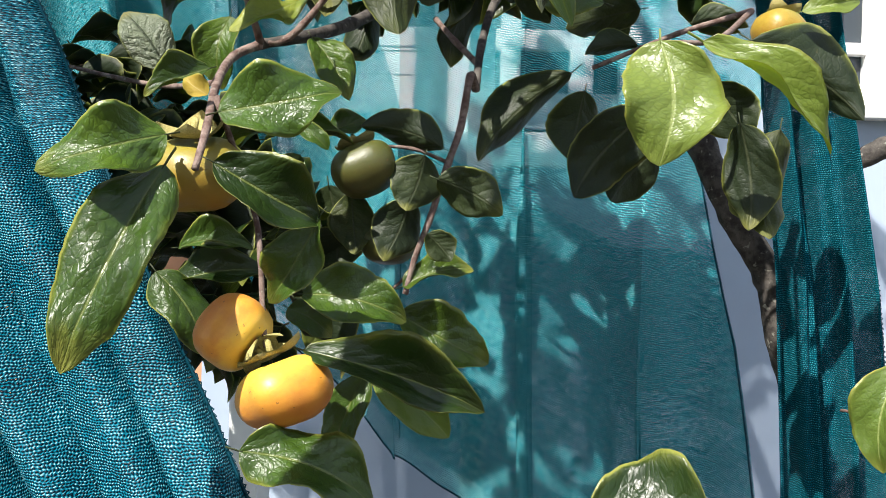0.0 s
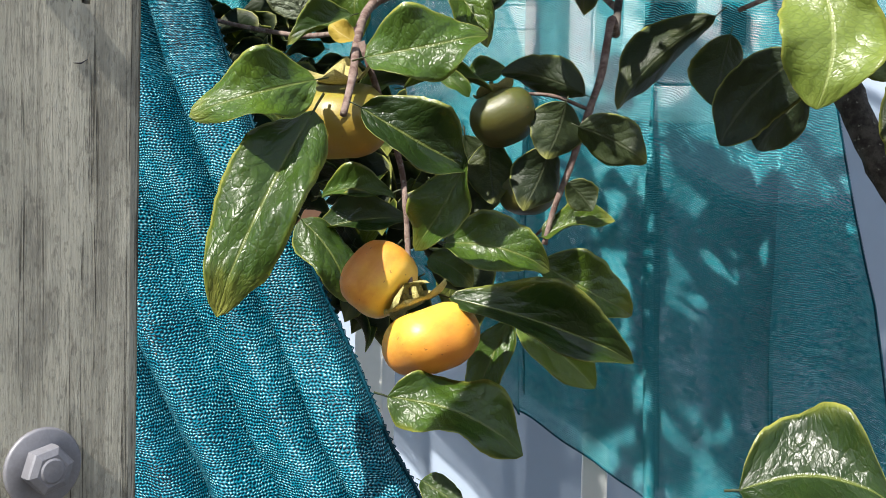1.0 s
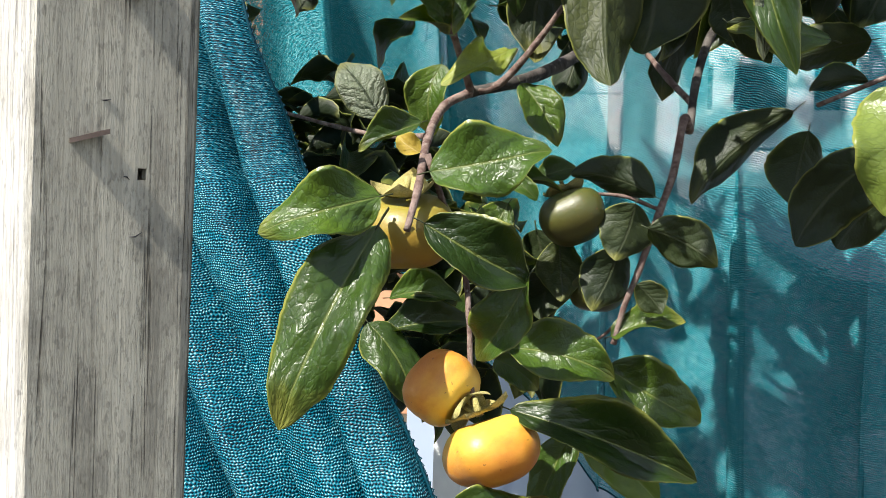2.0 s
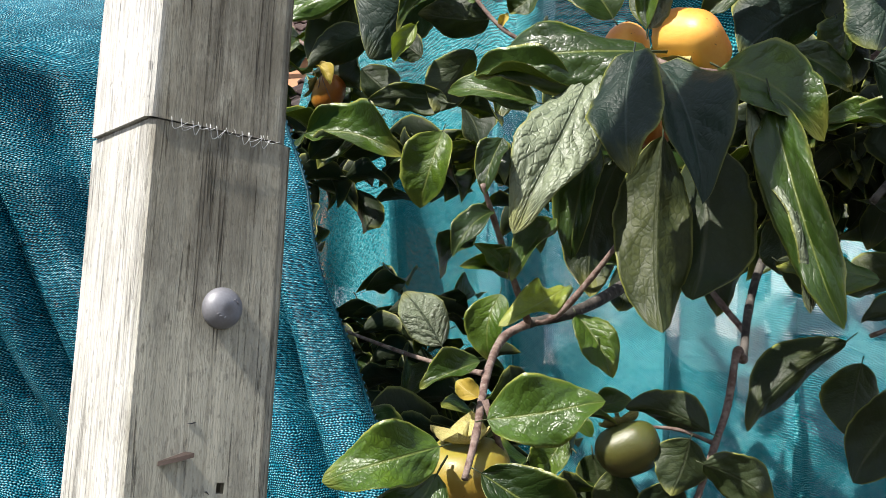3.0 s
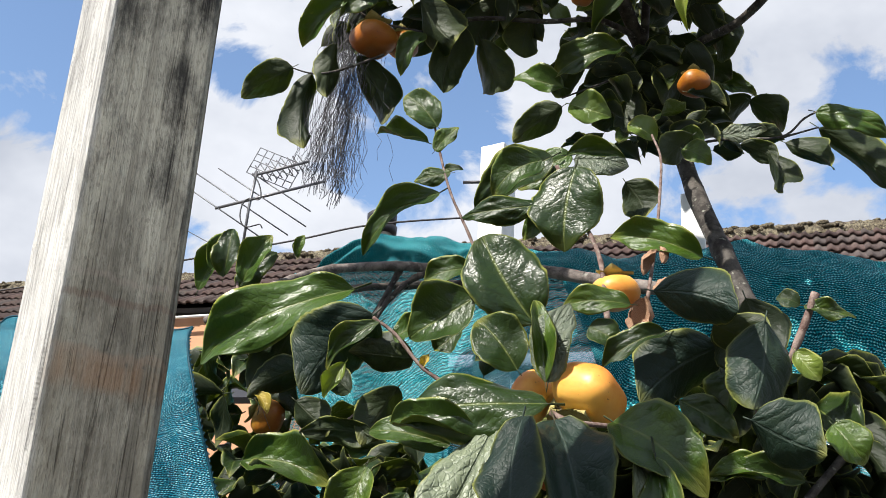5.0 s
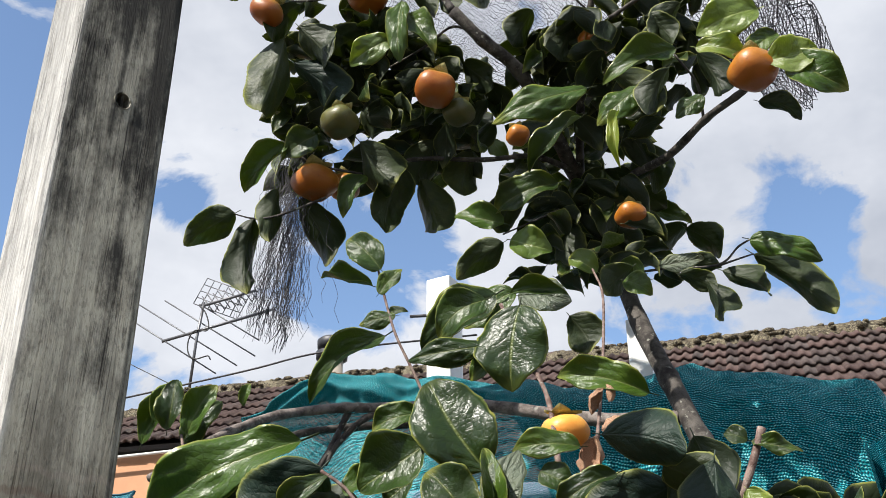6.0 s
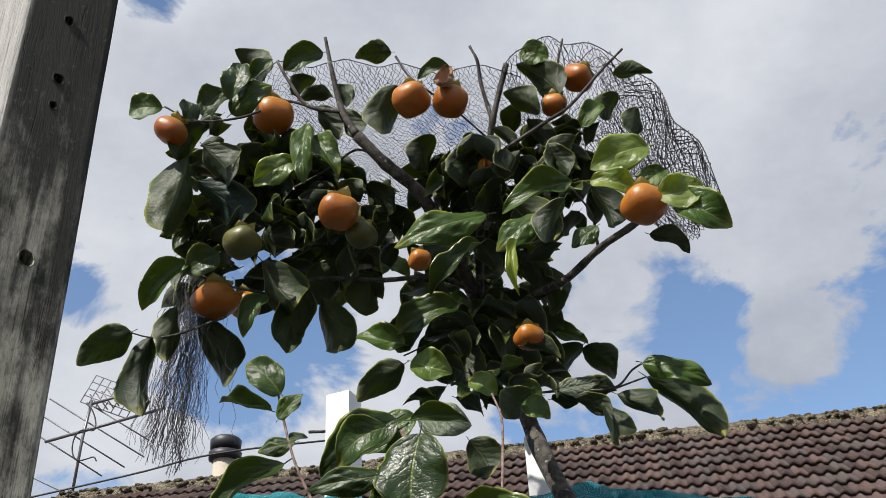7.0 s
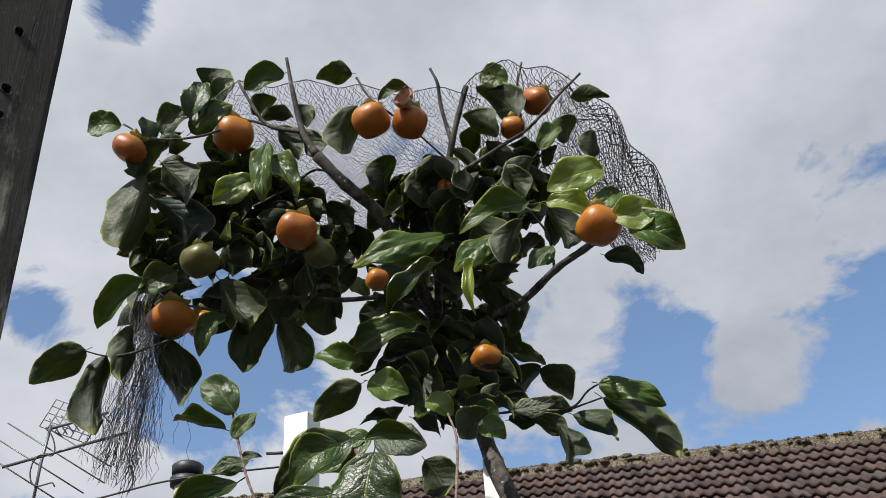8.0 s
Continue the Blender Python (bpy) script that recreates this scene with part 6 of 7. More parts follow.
leaf((0.178, 1.330, 3.133), (0.120, 1.330, 3.152), 0.054, (-0.09, -0.96, -0.27), "a")
leaf((0.289, 1.300, 3.040), (0.361, 1.300, 3.031), 0.033, (0.13, 0.32, 0.94), "a")
leaf((0.322, 1.300, 2.952), (0.299, 1.300, 2.898), 0.047, (-0.55, 0.80, 0.23), "a")
leaf((0.217, 1.300, 2.925), (0.260, 1.300, 2.977), 0.040, (-0.00, -1.00, 0.00), "a")
leaf((0.292, 1.300, 2.991), (0.250, 1.300, 2.945), 0.048, (-0.58, 0.63, 0.53), "a")
leaf((0.120, 1.350, 2.783), (0.041, 1.350, 2.720), 0.057, (-0.02, -1.00, 0.02), "a")
leaf((0.076, 1.350, 2.827), (0.147, 1.350, 2.725), 0.062, (0.58, 0.70, 0.40), "a")
leaf((0.171, 1.330, 2.798), (0.122, 1.330, 2.710), 0.049, (-0.59, 0.73, 0.33), "a")
leaf((0.205, 1.300, 2.908), (0.153, 1.300, 2.841), 0.051, (-0.60, 0.65, 0.47), "a")
leaf((0.143, 1.300, 2.893), (0.185, 1.300, 2.823), 0.050, (0.63, 0.68, 0.38), "a")
leaf((-0.005, 1.700, 2.646), (0.144, 1.700, 2.630), 0.077, (0.08, 0.71, 0.70), "a")
leaf((0.111, 1.750, 2.764), (0.187, 1.750, 2.722), 0.040, (0.05, -1.00, 0.09), "a")
leaf((0.171, 1.700, 2.685), (0.230, 1.700, 2.613), 0.062, (0.53, 0.73, 0.44), "a")
leaf((0.175, 1.720, 2.704), (0.095, 1.720, 2.643), 0.058, (-0.44, 0.69, 0.57), "a")
leaf((0.273, 1.550, 2.569), (0.387, 1.550, 2.515), 0.050, (0.00, -1.00, 0.00), "a")
leaf((0.280, 1.600, 2.563), (0.401, 1.600, 2.434), 0.067, (0.47, 0.76, 0.44), "a")
leaf((0.218, 1.520, 2.500), (0.284, 1.445, 2.415), 0.043, (0.83, 0.52, 0.19), "a")
leaf((0.192, 1.500, 2.473), (0.208, 1.450, 2.390), 0.051, (0.57, 0.75, -0.34), "a")
leaf((0.146, 1.500, 2.493), (0.207, 1.500, 2.454), 0.039, (0.38, 0.70, 0.60), "a")
leaf((0.114, 1.500, 2.513), (0.191, 1.500, 2.520), 0.034, (-0.00, -1.00, 0.01), "q")
leaf((0.148, 1.550, 2.531), (0.220, 1.550, 2.522), 0.040, (0.09, 0.65, 0.75), "a")
leaf((-0.121, 1.400, 2.450), (-0.210, 1.400, 2.394), 0.067, (-0.00, -1.00, 0.00), "f")
leaf((-0.149, 1.380, 2.438), (-0.278, 1.380, 2.355), 0.077, (0.00, -1.00, -0.00), "f")
leaf((-0.117, 1.400, 2.440), (-0.029, 1.400, 2.422), 0.062, (0.01, -1.00, 0.06), "q")
leaf((0.009, 1.500, 2.515), (-0.038, 1.500, 2.553), 0.046, (0.09, -0.99, 0.11), "a", "light")
leaf((0.070, 1.500, 2.518), (0.016, 1.500, 2.471), 0.057, (-0.47, 0.70, 0.53), "a")
leaf((0.052, 1.500, 2.493), (0.098, 1.500, 2.461), 0.045, (0.07, -0.99, 0.09), "a")
leaf((-0.040, 1.450, 2.416), (-0.007, 1.450, 2.349), 0.071, (0.44, 0.87, 0.22), "a")
leaf((0.087, 1.550, 2.527), (0.032, 1.550, 2.545), 0.047, (0.01, -1.00, 0.04), "a")
leaf((-0.077, 1.600, 2.689), (-0.051, 1.600, 2.578), 0.074, (0.41, 0.91, 0.10), "a")
leaf((0.026, 1.400, 3.005), (-0.024, 1.400, 2.905), 0.074, (-0.66, 0.67, 0.33), "a")
leaf((-0.062, 1.400, 3.035), (-0.109, 1.400, 2.959), 0.063, (-0.68, 0.59, 0.43), "a")
leaf((-0.006, 1.400, 3.025), (0.032, 1.400, 2.935), 0.062, (0.57, 0.79, 0.24), "a")
leaf((0.080, 1.600, 2.718), (0.018, 1.600, 2.628), 0.070, (-0.57, 0.72, 0.40), "a")
leaf((0.114, 1.600, 2.830), (0.129, 1.600, 2.711), 0.064, (0.48, 0.88, 0.06), "a")
leaf((0.077, 1.700, 2.772), (0.143, 1.700, 2.737), 0.058, (0.36, 0.64, 0.67), "a")
leaf((-0.523, 1.420, 2.939), (-0.447, 1.420, 2.841), 0.077, (0.42, 0.85, 0.32), "a")
leaf((-0.405, 1.450, 2.933), (-0.378, 1.450, 2.836), 0.072, (0.29, 0.95, 0.08), "a")
leaf((0.338, 1.230, 2.757), (0.286, 1.230, 2.715), 0.039, (-0.00, -1.00, 0.00), "a")
leaf((-0.222, 1.360, 3.118), (-0.258, 1.360, 3.169), 0.045, (0.55, 0.74, 0.38), "a")

# shaded inner foliage: too many to count
rng = random.Random(11)
inner_v, inner_f, inner_uv, inner_s = [], [], [], []
blades = [leaf_shape(k, 7 + i, 8, 3) for i, k in enumerate("aafcwa")]


def inner_leaves(centre, radii, count, size):
    for _ in range(count):
        while True:
            q = Vector((rng.uniform(-1, 1), rng.uniform(-1, 1), rng.uniform(-1, 1)))
            if q.length < 1:
                break
        c = Vector(centre) + Vector((q.x * radii[0], q.y * radii[1], q.z * radii[2]))
        a = rng.uniform(0, 6.28)
        d = Vector((math.cos(a) * 0.8, math.sin(a) * 0.5, rng.uniform(-1.1, 0.25))).normalized()
        up = Vector((rng.uniform(-0.5, 0.6), rng.uniform(-0.1, 1.1), 0.8)).normalized()
        length = size * rng.uniform(0.7, 1.2)
        m = leaf_pose(c, c + d * length, length * rng.uniform(0.45, 0.6), up)
        verts, faces, uvs, slots = blades[rng.randrange(6)]
        base = len(inner_v)
        inner_v.extend(m @ v for v in verts)
        inner_f.extend(tuple(base + i for i in f) for f in faces)
        inner_uv.extend(uvs)
        inner_s.extend(slots)


inner_leaves((-0.34, 1.50, 2.90), (0.22, 0.12, 0.10), 90, 0.080)
inner_leaves((-0.01, 1.62, 2.86), (0.15, 0.16, 0.20), 54, 0.088)
inner_leaves((0.10, 1.45, 2.98), (0.18, 0.12, 0.10), 50, 0.085)
inner_leaves((-0.45, 1.45, 3.02), (0.17, 0.10, 0.10), 34, 0.085)
inner_leaves((0.04, 1.62, 2.60), (0.16, 0.10, 0.05), 14, 0.075)
inner_leaves((-0.12, 1.45, 1.95), (0.42, 0.16, 0.16), 90, 0.10)
inner_leaves((0.24, 1.40, 1.98), (0.28, 0.14, 0.11), 75, 0.10)
inner_leaves((-0.52, 1.40, 1.52), (0.22, 0.20, 0.16), 76, 0.085)
inner_leaves((-0.45, 1.38, 1.64), (0.15, 0.10, 0.11), 62, 0.080)
inner_leaves((-0.62, 1.62, 1.52), (0.24, 0.08, 0.16), 50, 0.10)
inner_leaves((-0.30, 1.20, 1.45), (0.18, 0.12, 0.16), 70, 0.10)
inner_leaves((-0.55, 1.30, 1.95), (0.22, 0.12, 0.12), 35, 0.09)
inner_leaves((0.02, 1.80, 2.97), (0.12, 0.14, 0.12), 34, 0.09)
inner_leaves((-0.30, 1.70, 2.96), (0.18, 0.12, 0.09), 36, 0.085)
inner_leaves((0.22, 1.28, 1.94), (0.22, 0.09, 0.13), 110, 0.09)
inner_leaves((-0.62, 1.32, 2.02), (0.09, 0.10, 0.12), 34, 0.085)
inner_leaves((-0.52, 1.20, 1.84), (0.05, 0.06, 0.08), 8, 0.075)
inner_leaves((-0.88, 1.32, 1.78), (0.30, 0.14, 0.30), 130, 0.10)
inner_leaves((-0.03, 1.35, 1.88), (0.14, 0.08, 0.09), 60, 0.1)
inner_leaves((0.10, 1.35, 1.95), (0.12, 0.08, 0.1), 50, 0.1)
inner_leaves((-0.12, 1.30, 1.95), (0.06, 0.06, 0.06), 14, 0.08)
inner_leaves((-0.47, 1.40, 3.10), (0.08, 0.06, 0.05), 12, 0.075)
inner_leaves((-0.39, 1.44, 3.03), (0.08, 0.06, 0.06), 22, 0.075)
inner_leaves((-0.55, 1.44, 2.95), (0.06, 0.06, 0.07), 18, 0.080)
inner_leaves((-0.31, 1.44, 3.04), (0.05, 0.05, 0.04), 10, 0.070)
inner_leaves((0.19, 1.42, 2.99), (0.08, 0.06, 0.06), 22, 0.070)
inner_leaves((-0.03, 1.46, 2.99), (0.06, 0.06, 0.06), 18, 0.075)
inner_leaves((0.00, 1.66, 2.72), (0.08, 0.06, 0.07), 26, 0.080)
inner_leaves((-0.07, 1.60, 2.58), (0.09, 0.05, 0.04), 12, 0.070)
inner_leaves((-0.54, 1.52, 2.85), (0.06, 0.06, 0.06), 16, 0.080)
inner_leaves((0.14, 1.48, 2.90), (0.08, 0.06, 0.06), 20, 0.070)
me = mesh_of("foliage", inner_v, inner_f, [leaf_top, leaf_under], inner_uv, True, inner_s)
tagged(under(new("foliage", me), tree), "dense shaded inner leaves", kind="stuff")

# dried brown leaves, rolled and crumpled
def dried_leaf(place, length, turn, seed):
    b = Bits()
    rows_n, cols_n = 14, 8
    for skin in (0.0, 0.03):
        for i in range(rows_n + 1):
            v = i / rows_n
            w = 0.46 * math.sin(math.pi * (0.06 + 0.90 * v)) ** 0.7
            for j in range(cols_n + 1):
                t = (2 * j / cols_n - 1)
                a = t * 2.0 + 0.5 * math.sin(v * 5 + seed)
                r = w * (0.55 + 0.12 * noise.noise(Vector((t * 2.5, v * 5, seed)))) - skin
                p = Vector((r * math.sin(a), v + 0.05 * t * t, r * math.cos(a) * 0.8 + 0.14 * math.sin(v * 3.1)))
                b.v.append(p + 0.07 * noise.noise_vector(Vector((t * 3, v * 7, seed * 2.0))))
    w, m = cols_n + 1, (rows_n + 1) * (cols_n + 1)
    for i in range(rows_n):
        for j in range(cols_n):
            q = i * w + j
            b.f += [(q, q + 1, q + w + 1, q + w), (m + q, m + q + w, m + q + w + 1, m + q + 1)]
    ob = part("dried_leaf", b.mesh("dried_leaf", dry_skin), tree, "dry curled brown leaf remains")
    ob.matrix_basis = Matrix.Translation(Vector(place) - tree.location) @ pose(0, 0, 0, *turn) @ Matrix.Diagonal((length, length, length, 1))


dried_leaf((0.012, 1.160, 2.120), 0.062, (-100, 10, 15), 1)
dried_leaf((0.022, 1.165, 2.128), 0.040, (20, 40, -60), 2)
dried_leaf((0.012, 1.165, 2.150), 0.036, (60, 0, -110), 3)
dried_leaf((0.036, 1.165, 2.165), 0.030, (70, 20, 60), 4)
dried_leaf((-0.012, 1.262, 3.085), 0.070, (-110, 15, 10), 5)


# ---- black bird net over the crown ----
def thread_sheet(b, place_at, nu, nv, r, drop=0.0, seed=1):
    """Diamond mesh of fine threads laid on a surface; drop leaves out a share of the cells."""
    g = random.Random(seed)
    pts = {}

    def at(i, j):
        if (i, j) not in pts:
            pts[i, j] = Vector(place_at(i / nu, j / nv)) + Vector((g.uniform(-1, 1), g.uniform(-1, 1), g.uniform(-1, 1))) * 0.0032
        return pts[i, j]

    for j in range(nv):
        for i in range(nu + 1):
            for di in (-1, 1):
                if (i + j) % 2 == 0 and 0 <= i + di <= nu and g.random() >= drop:
                    a, c = at(i, j), at(i + di, j + 1)
                    b.tube([a, c], r, 3, cap=False)
                    if j + 2 <= nv:
                        b.tube([c, at(i, j + 2)], r, 3, cap=False)


bird_net = thing("bird_net", (-0.1, 1.35, 3.1), "fine black bird netting caught over the top of the tree", "netting")


def crown_sheet(u, v):
    x = -0.40 + 0.52 * u
    top = ramp(x, [(-0.40, 3.225), (-0.37, 3.262), (-0.30, 3.225), (-0.23, 3.238), (-0.16, 3.200), (-0.118, 3.205), (-0.05, 3.165), (0.05, 3.165), (0.12, 3.12)])
    z = top - (0.02 + 0.30 * v)
    n1 = noise.noise(Vector((x * 8, v * 4, 2.0)))
    return x + 0.02 * n1, 1.34 + 0.30 * v ** 0.7 + 0.03 * n1, z + 0.15 * v + 0.012 * n1


def crown_cap(u, v):
    """The puffed hood that falls down at the end of the crown."""
    a = u
    x = ramp(a, [(0, 0.09), (0.18, 0.15), (0.5, 0.285), (0.75, 0.375), (0.9, 0.41), (1, 0.43)])
    top = ramp(x, [(0.09, 3.09), (0.125, 3.14), (0.165, 3.165), (0.28, 3.095), (0.375, 2.94), (0.41, 2.85), (0.43, 2.75)])
    n1 = noise.noise(Vector((x * 14, v * 5, 6.0)))
    inner = Vector((0.30 - 0.16 * (1 - u), 1.36, 2.86 + 0.10 * (1 - u)))
    ruck = noise.noise(Vector((u * 7, v * 2, 4.0)))
    bulge = math.sin(math.pi * min(1.0, max(0.0, (u - 0.2) / 0.75)))
    p = Vector((x + 0.014 * ruck + 0.014 * bulge, 1.31 + 0.04 * math.sin(v * 3), top + 0.016 * ruck + 0.012 * bulge))
    q = p.lerp(inner, v * 0.85)
    q.y += 0.16 * math.sin(v * 2.4) + 0.02 * n1
    q.x += 0.012 * n1
    return q


sheet = Bits()
thread_sheet(sheet, crown_sheet, 112, 74, 0.00056, 0.06, 3)
sheet.tube([crown_sheet(k / 40, 0) for k in range(41)], 0.0010, 5)
under(new("net_sheet", sheet.mesh("net_sheet", thread_black)), bird_net)
hood = Bits()
thread_sheet(hood, crown_cap, 110, 60, 0.00060, 0.04, 4)
hood.tube([crown_cap(k / 40, 0) for k in range(41)], 0.0011, 5)
thread_sheet(hood, lambda u, v: crown_cap(0.45 + 0.55 * u, v * 0.5) + Vector((0.006, 0.03, 0.004)), 80, 44, 0.00060, 0.1, 9)
gather = random.Random(14)
for i in range(16):
    v, u0 = gather.uniform(0.0, 0.5), gather.uniform(0.25, 0.6)
    hood.tube([crown_cap(u0 + (1.0 - u0) * k / 24, v * (1 - 0.4 * k / 24) + 0.03 * math.sin(k * 0.9 + i)) for k in range(25)], 0.0009, 4, cap=False)
under(new("net_hood", hood.mesh("net_hood", thread_black)), bird_net)
tail = Bits()
g = random.Random(8)
strands = []
for i in range(150):
    a = g.gauss(0, 1)
    top = Vector((-0.560 + 0.016 * a, 1.48 + 0.02 * g.gauss(0, 1), 2.80 + g.uniform(-0.02, 0.16)))
    low = Vector((-0.590 + 0.034 * a + 0.004 * g.gauss(0, 1), 1.49 + 0.03 * g.gauss(0, 1), 2.425 + 0.02 * abs(a) + abs(g.gauss(0, 0.045))))
    pts = []
    ph = g.uniform(0, 6)
    for k in range(17):
        t = k / 16
        wob = 0.0055 * math.sin(k * 2.1 + ph) + 0.005 * g.uniform(-1, 1)
        pts.append(top.lerp(low, t) + Vector((wob + 0.010 * math.sin(t * 3 + ph), 0.004 * math.cos(k * 1.7 + ph), 0)))
    strands.append(pts)
    tail.tube(pts, 0.00066 if abs(a) < 0.6 else 0.00042, 3, cap=False)
for i in range(150):
    p, q = g.choice(strands), g.choice(strands)
    k = g.randrange(3, 16)
    if (p[k] - q[k]).length < 0.03:
        tail.tube([p[k], q[k]], 0.00032, 3, cap=False)
under(new("net_tail", tail.mesh("net_tail", thread_black)), bird_net)["label"] = "frayed black netting tail hanging down"

# ---- far clutter: aerial, chimney, cables ----
aerial = thing("tv_aerial", far(-3.40, 6.3, 4.3), "grey rooftop television aerial with thin rods", "aerial")
MAST = [far(-3.415, 6.3, 4.25), far(-3.40, 6.3, 4.70), far(-3.37, 6.3, 5.00)]
under(new("mast", Bits().tube(MAST, 0.018, 8).mesh("mast", antenna_metal)), aerial)
BOOM_A, BOOM_B = far(-3.66, 6.25, 4.687), far(-2.86, 6.45, 4.945)
under(new("boom", Bits().tube([BOOM_A, BOOM_B], 0.018, 6).mesh("boom", antenna_metal)), aerial)
for k, (t, ln) in enumerate(((0.02, 0.83), (0.22, 0.80), (0.42, 0.73), (0.60, 0.48))):
    c = BOOM_A.lerp(BOOM_B, t)
    dv = Vector((0.78, 0.1, -0.52)).normalized()
    under(new("element", Bits().tube([c - dv * ln, c + dv * ln], 0.009, 5).mesh("element", antenna_metal)), aerial)
b2a, b2b = far(-3.38, 6.3, 4.97), far(-2.98, 6.38, 5.09)
under(new("boom", Bits().tube([b2a, b2b], 0.017, 6).mesh("boom", antenna_metal)), aerial)
for k in range(9):
    c = b2a.lerp(b2b, 0.1 + 0.1 * k)
    dv = Vector((0.55, 0.1, -0.75)).normalized()
    under(new("director", Bits().tube([c - dv * 0.14, c + dv * 0.14], 0.008, 5).mesh("director", antenna_metal)), aerial)
g0, gx, gz = far(-3.46, 6.3, 5.00), Vector((0.54, 0.13, -0.22)), Vector((0.11, 0.08, 0.37))
for k in range(7):
    under(new("reflector_rod", Bits().tube([g0 + gx * k / 6, g0 + gx * k / 6 + gz], 0.006, 4).mesh("reflector_rod", antenna_metal)), aerial)
for k in range(5):
    under(new("reflector_rod", Bits().tube([g0 + gz * k / 4, g0 + gz * k / 4 + gx], 0.006, 4).mesh("reflector_rod", antenna_metal)), aerial)
coil = [far(-3.40 + 0.09 * math.sin(t * 0.6) + 0.05 * t / 12, 6.28, 4.92 - 0.035 * t + 0.05 * math.cos(t)) for t in range(14)]
under(new("lead", Bits().tube(smooth_line(coil, 3), 0.009, 5).mesh("lead", cable_black)), aerial)

chimney = thing("chimney_flue", far(-2.57, 7.0, 3.6), "round pale flue pipe with a dark capped cowl", "chimney")
under(new("pipe", Bits().lathe([(0.09, 3.4), (0.09, 4.74), (0.085, 4.74)], 24, Matrix.Translation(far(-2.573, 7.0, 0)) @ Matrix.Diagonal((1.6, 1.6, 1.6, 1))).mesh("pipe", pot_skin)), chimney)
under(new("collar", Bits().lathe([(0.09, 4.70), (0.125, 4.71), (0.128, 4.765), (0.09, 4.77)], 24, Matrix.Translation(far(-2.573, 7.0, 0)) @ Matrix.Diagonal((1.6, 1.6, 1.6, 1))).mesh("collar", dark_metal)), chimney)
under(new("cowl", Bits().lathe([(0.09, 4.79), (0.118, 4.80), (0.122, 4.865), (0.10, 4.885), (0.0, 4.89)], 24, Matrix.Translation(far(-2.573, 7.0, 0)) @ Matrix.Diagonal((1.6, 1.6, 1.6, 1))).mesh("cowl", dark_metal)), chimney)

for pts, r in (([(-8.5, 5.0, 3.22), (-4.41, 5.0, 3.63), (-3.68, 5.0, 3.702), (-2.40, 5.0, 3.854), (-1.843, 5.0, 3.93), (-1.0, 5.2, 4.02)], 0.009),
               ([(-3.95, 6.2, 4.55), (-3.3, 6.2, 4.22), (-2.9, 6.3, 4.2)], 0.006)):
    pts = [far(*p) for p in pts]
    c = new("overhead_cable", Bits().tube(smooth_line(pts, 6), r, 6).mesh("overhead_cable", cable_black))
    tagged(c, "thin black overhead cable in front of the roof", "cable", "overhead cables")

# ---- roof tiles and ridge, piece by piece ----
TILE_W, GAUGE = 0.106, 0.31


def tile_mesh(seed):
    g = random.Random(seed)
    b = Bits()
    n = 8
    ln = GAUGE + 0.06
    for d, lift in ((-0.02, 0.006), (ln * 0.5, 0.030), (ln, 0.054)):
        for under_side in (0, 1):
            for i in range(n + 1):
                t = i / n
                z = lift + 0.024 * max(0.0, math.sin(math.pi * min(1, t * 1.55))) ** 1.2 - 0.028 * under_side
                b.v.append(Vector((t * (TILE_W + 0.006), d + g.uniform(-0.002, 0.002), z)))
    w = 2 * (n + 1)
    for k in range(2):
        for i in range(n):
            a = k * w + i
            b.f.append((a, a + 1, a + w + 1, a + w))
            c = a + n + 1
            b.f.append((c + w, c + w + 1, c + 1, c))
    for i in range(n):
        a = 2 * w + i
        b.f.append((a, a + 1, a + n + 2, a + n + 1))
    return b.mesh("roof_tile", tile_skin)


TILES = [tile_mesh(k) for k in range(4)]
slope = Matrix((HX, HD, HUP)).transposed().to_4x4()
rows = 13
random.seed(21)
house_inv = Matrix.Translation(house.location).inverted()
far_tiles = Bits()
for row in range(rows):
    for k in range(-25, int(LEN / TILE_W)):
        a = k * TILE_W
        if a < 4.2 and row > 5:
            continue
        jitter = Vector((random.uniform(-0.004, 0.004), random.uniform(-0.008, 0.008), random.uniform(-0.002, 0.003)))
        m = Matrix.Translation(on_roof(a, 0.05 + row * GAUGE)) @ slope @ Matrix.Translation(jitter)
        if 6.4 < a < 10.8 and row < 7:
            t = new("roof_tile", TILES[random.randrange(4)])
            t.parent = house
            t.matrix_basis = house_inv @ m
        else:
            bm = bmesh.new()
            bm.from_mesh(TILES[random.randrange(4)])
            far_tiles.take(bm, m)
tagged(under(new("far_tiles", far_tiles.mesh("far_tiles", tile_skin)), house), "more brown roof tiles", kind="stuff")
ridge_n = int(LEN / 0.42)
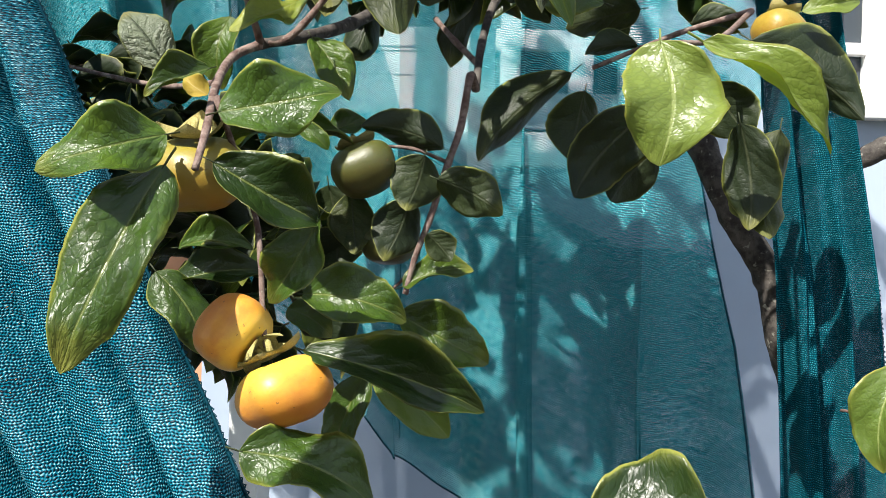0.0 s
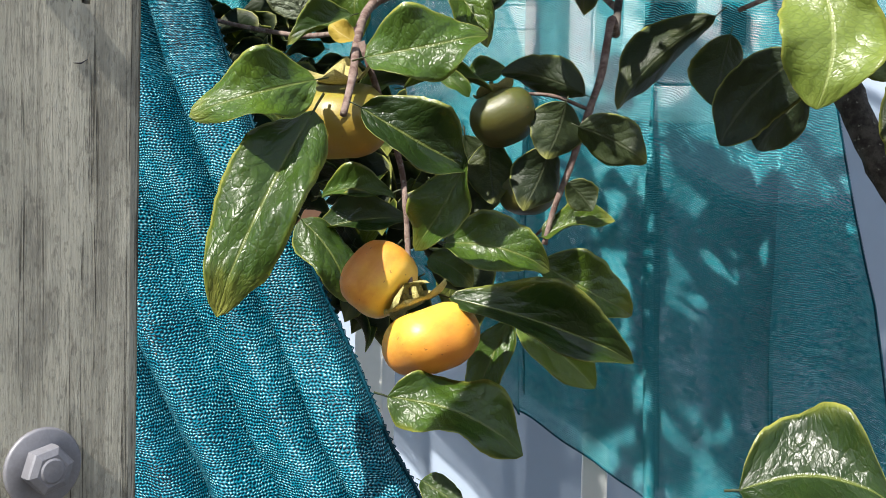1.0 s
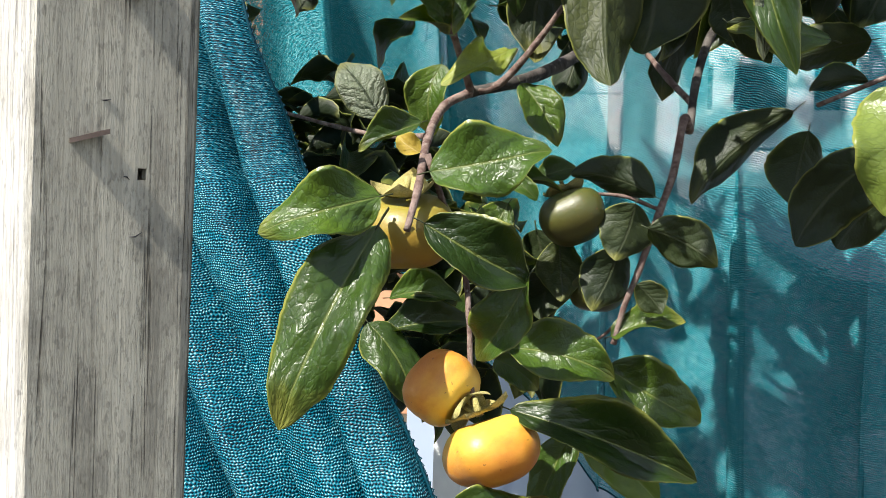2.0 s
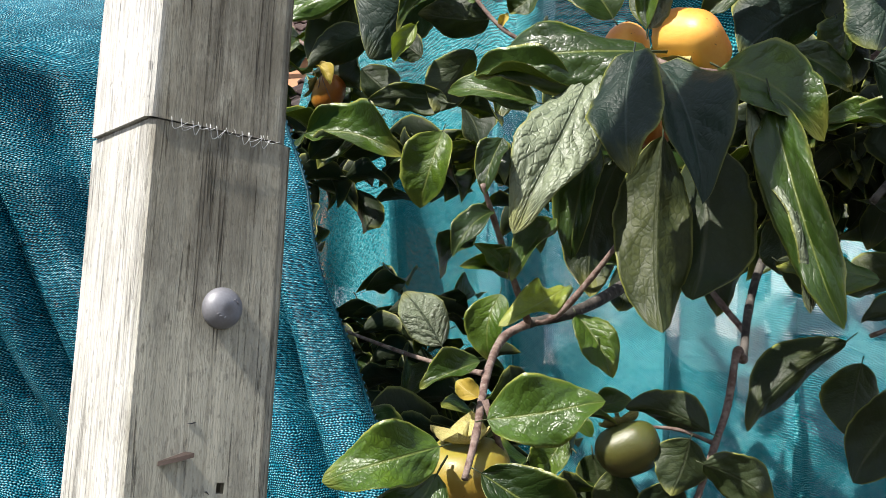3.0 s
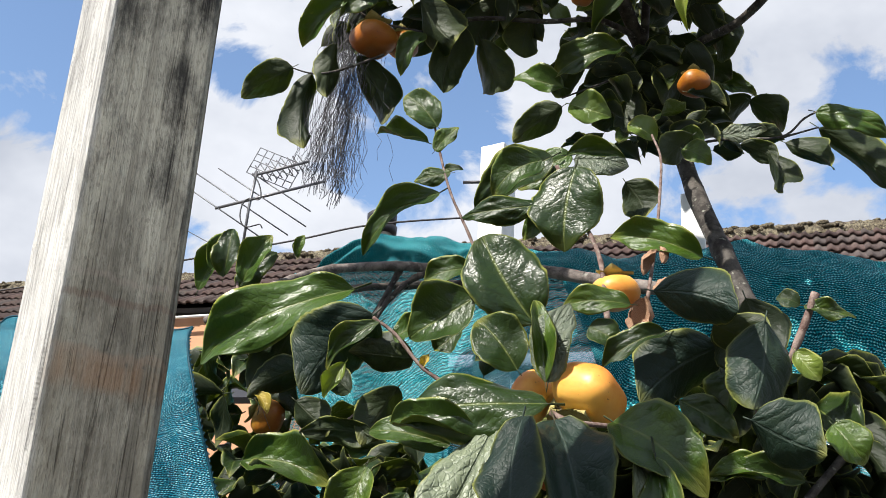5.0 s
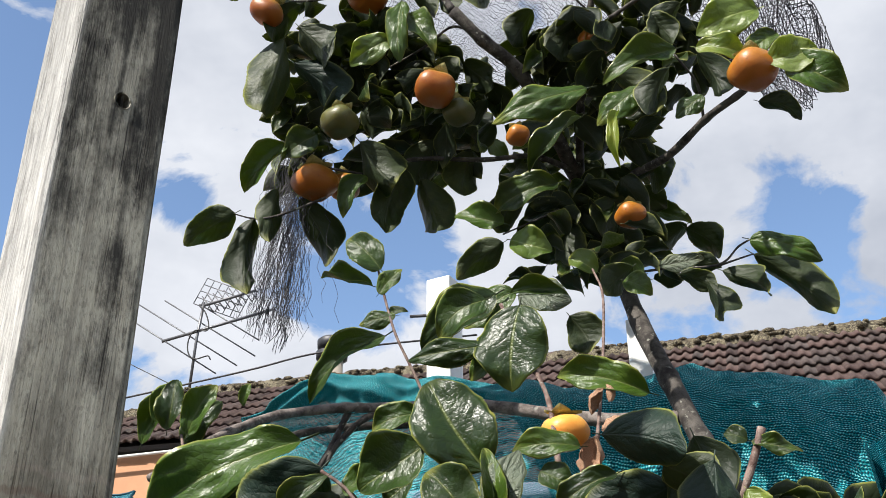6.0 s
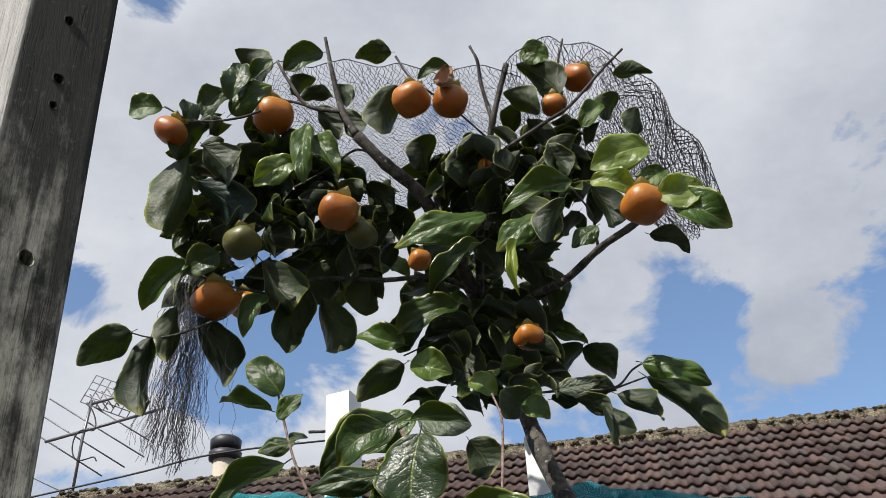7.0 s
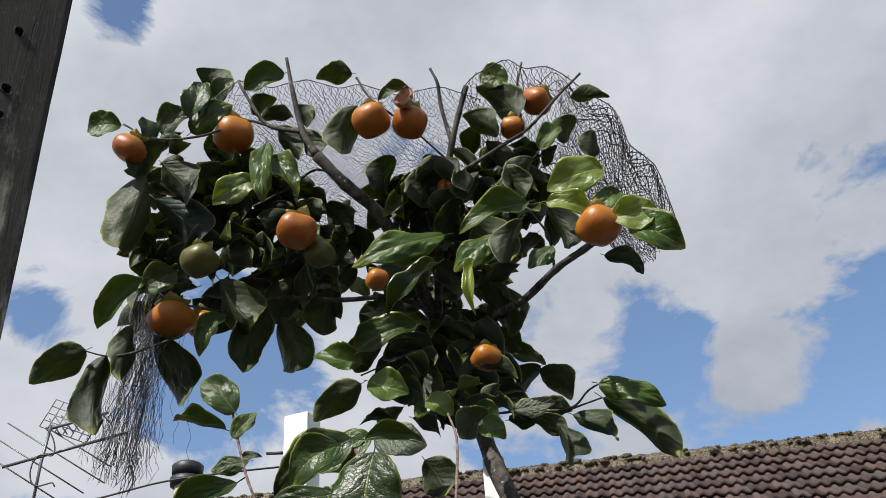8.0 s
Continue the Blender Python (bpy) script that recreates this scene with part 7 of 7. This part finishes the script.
for k in range(-6, ridge_n):
    a = k * 0.42
    b = Bits()
    for i in range(7):
        d = a - 0.01 + 0.44 * i / 6
        for s in range(9):
            t = math.pi * (s / 8) - 0.25 + 0.5 * s / 8 - 0.0
            r = 0.105 + 0.006 * noise.noise(Vector((d * 9, s, 1.0))) + (0.008 if i == 6 else 0)
            b.v.append(ridge_at(d) - HN * (r * math.cos(t)) + Vector((0, 0, r * math.sin(t) - 0.03)))
    for i in range(6):
        for s in range(8):
            q = i * 9 + s
            b.f.append((q, q + 1, q + 10, q + 9))
    under(new("ridge_tile", b.mesh("ridge_tile", tile_skin)), house)
bed = Bits()
steps = 900
for i in range(steps + 1):
    d = -2.6 + (LEN + 2.6) * i / steps
    n1 = 1.2 * noise.noise(Vector((d * 6, 0, 4))) + 1.4 * noise.noise(Vector((d * 17, 0, 9))) + 0.9 * noise.noise(Vector((d * 41, 0, 2)))
    n2 = 1.2 * noise.noise(Vector((d * 9, 3, 4))) + 1.3 * noise.noise(Vector((d * 29, 5, 1)))
    for off, up in ((-0.20 - 0.035 * n1, -0.075), (-0.185 - 0.03 * n1, -0.03 + 0.02 * n2), (-0.13, 0.035 + 0.022 * n1), (-0.085, 0.075 + 0.022 * n2), (-0.03, 0.092 + 0.022 * n1), (0.04, 0.080 + 0.02 * n2)):
        bed.v.append(ridge_at(d) + HN * off + Vector((0, 0, up - 0.028)))
for i in range(steps):
    for t in range(5):
        q = i * 6 + t
        bed.f.append((q, q + 1, q + 7, q + 6))
clumps = random.Random(31)
for i in range(420):
    d = clumps.uniform(-2.5, LEN)
    bm = bmesh.new()
    bmesh.ops.create_icosphere(bm, subdivisions=1, radius=1.0)
    r = clumps.uniform(0.018, 0.050)
    off = clumps.uniform(-0.21, 0.02)
    spot = ridge_at(d) + HN * off + Vector((0, 0, 0.055 - 1.9 * (off + 0.02) ** 2 - (0.03 if off < -0.15 else 0)))
    bed.take(bm, Matrix.Translation(spot) @ Matrix.Rotation(clumps.uniform(0, 6), 4, "Z") @ Matrix.Diagonal((r * 1.5, r, r * 0.7, 1)))
under(new("ridge_mortar", bed.mesh("ridge_mortar", mortar)), house)["label"] = "crumbling lichen-stained ridge mortar"
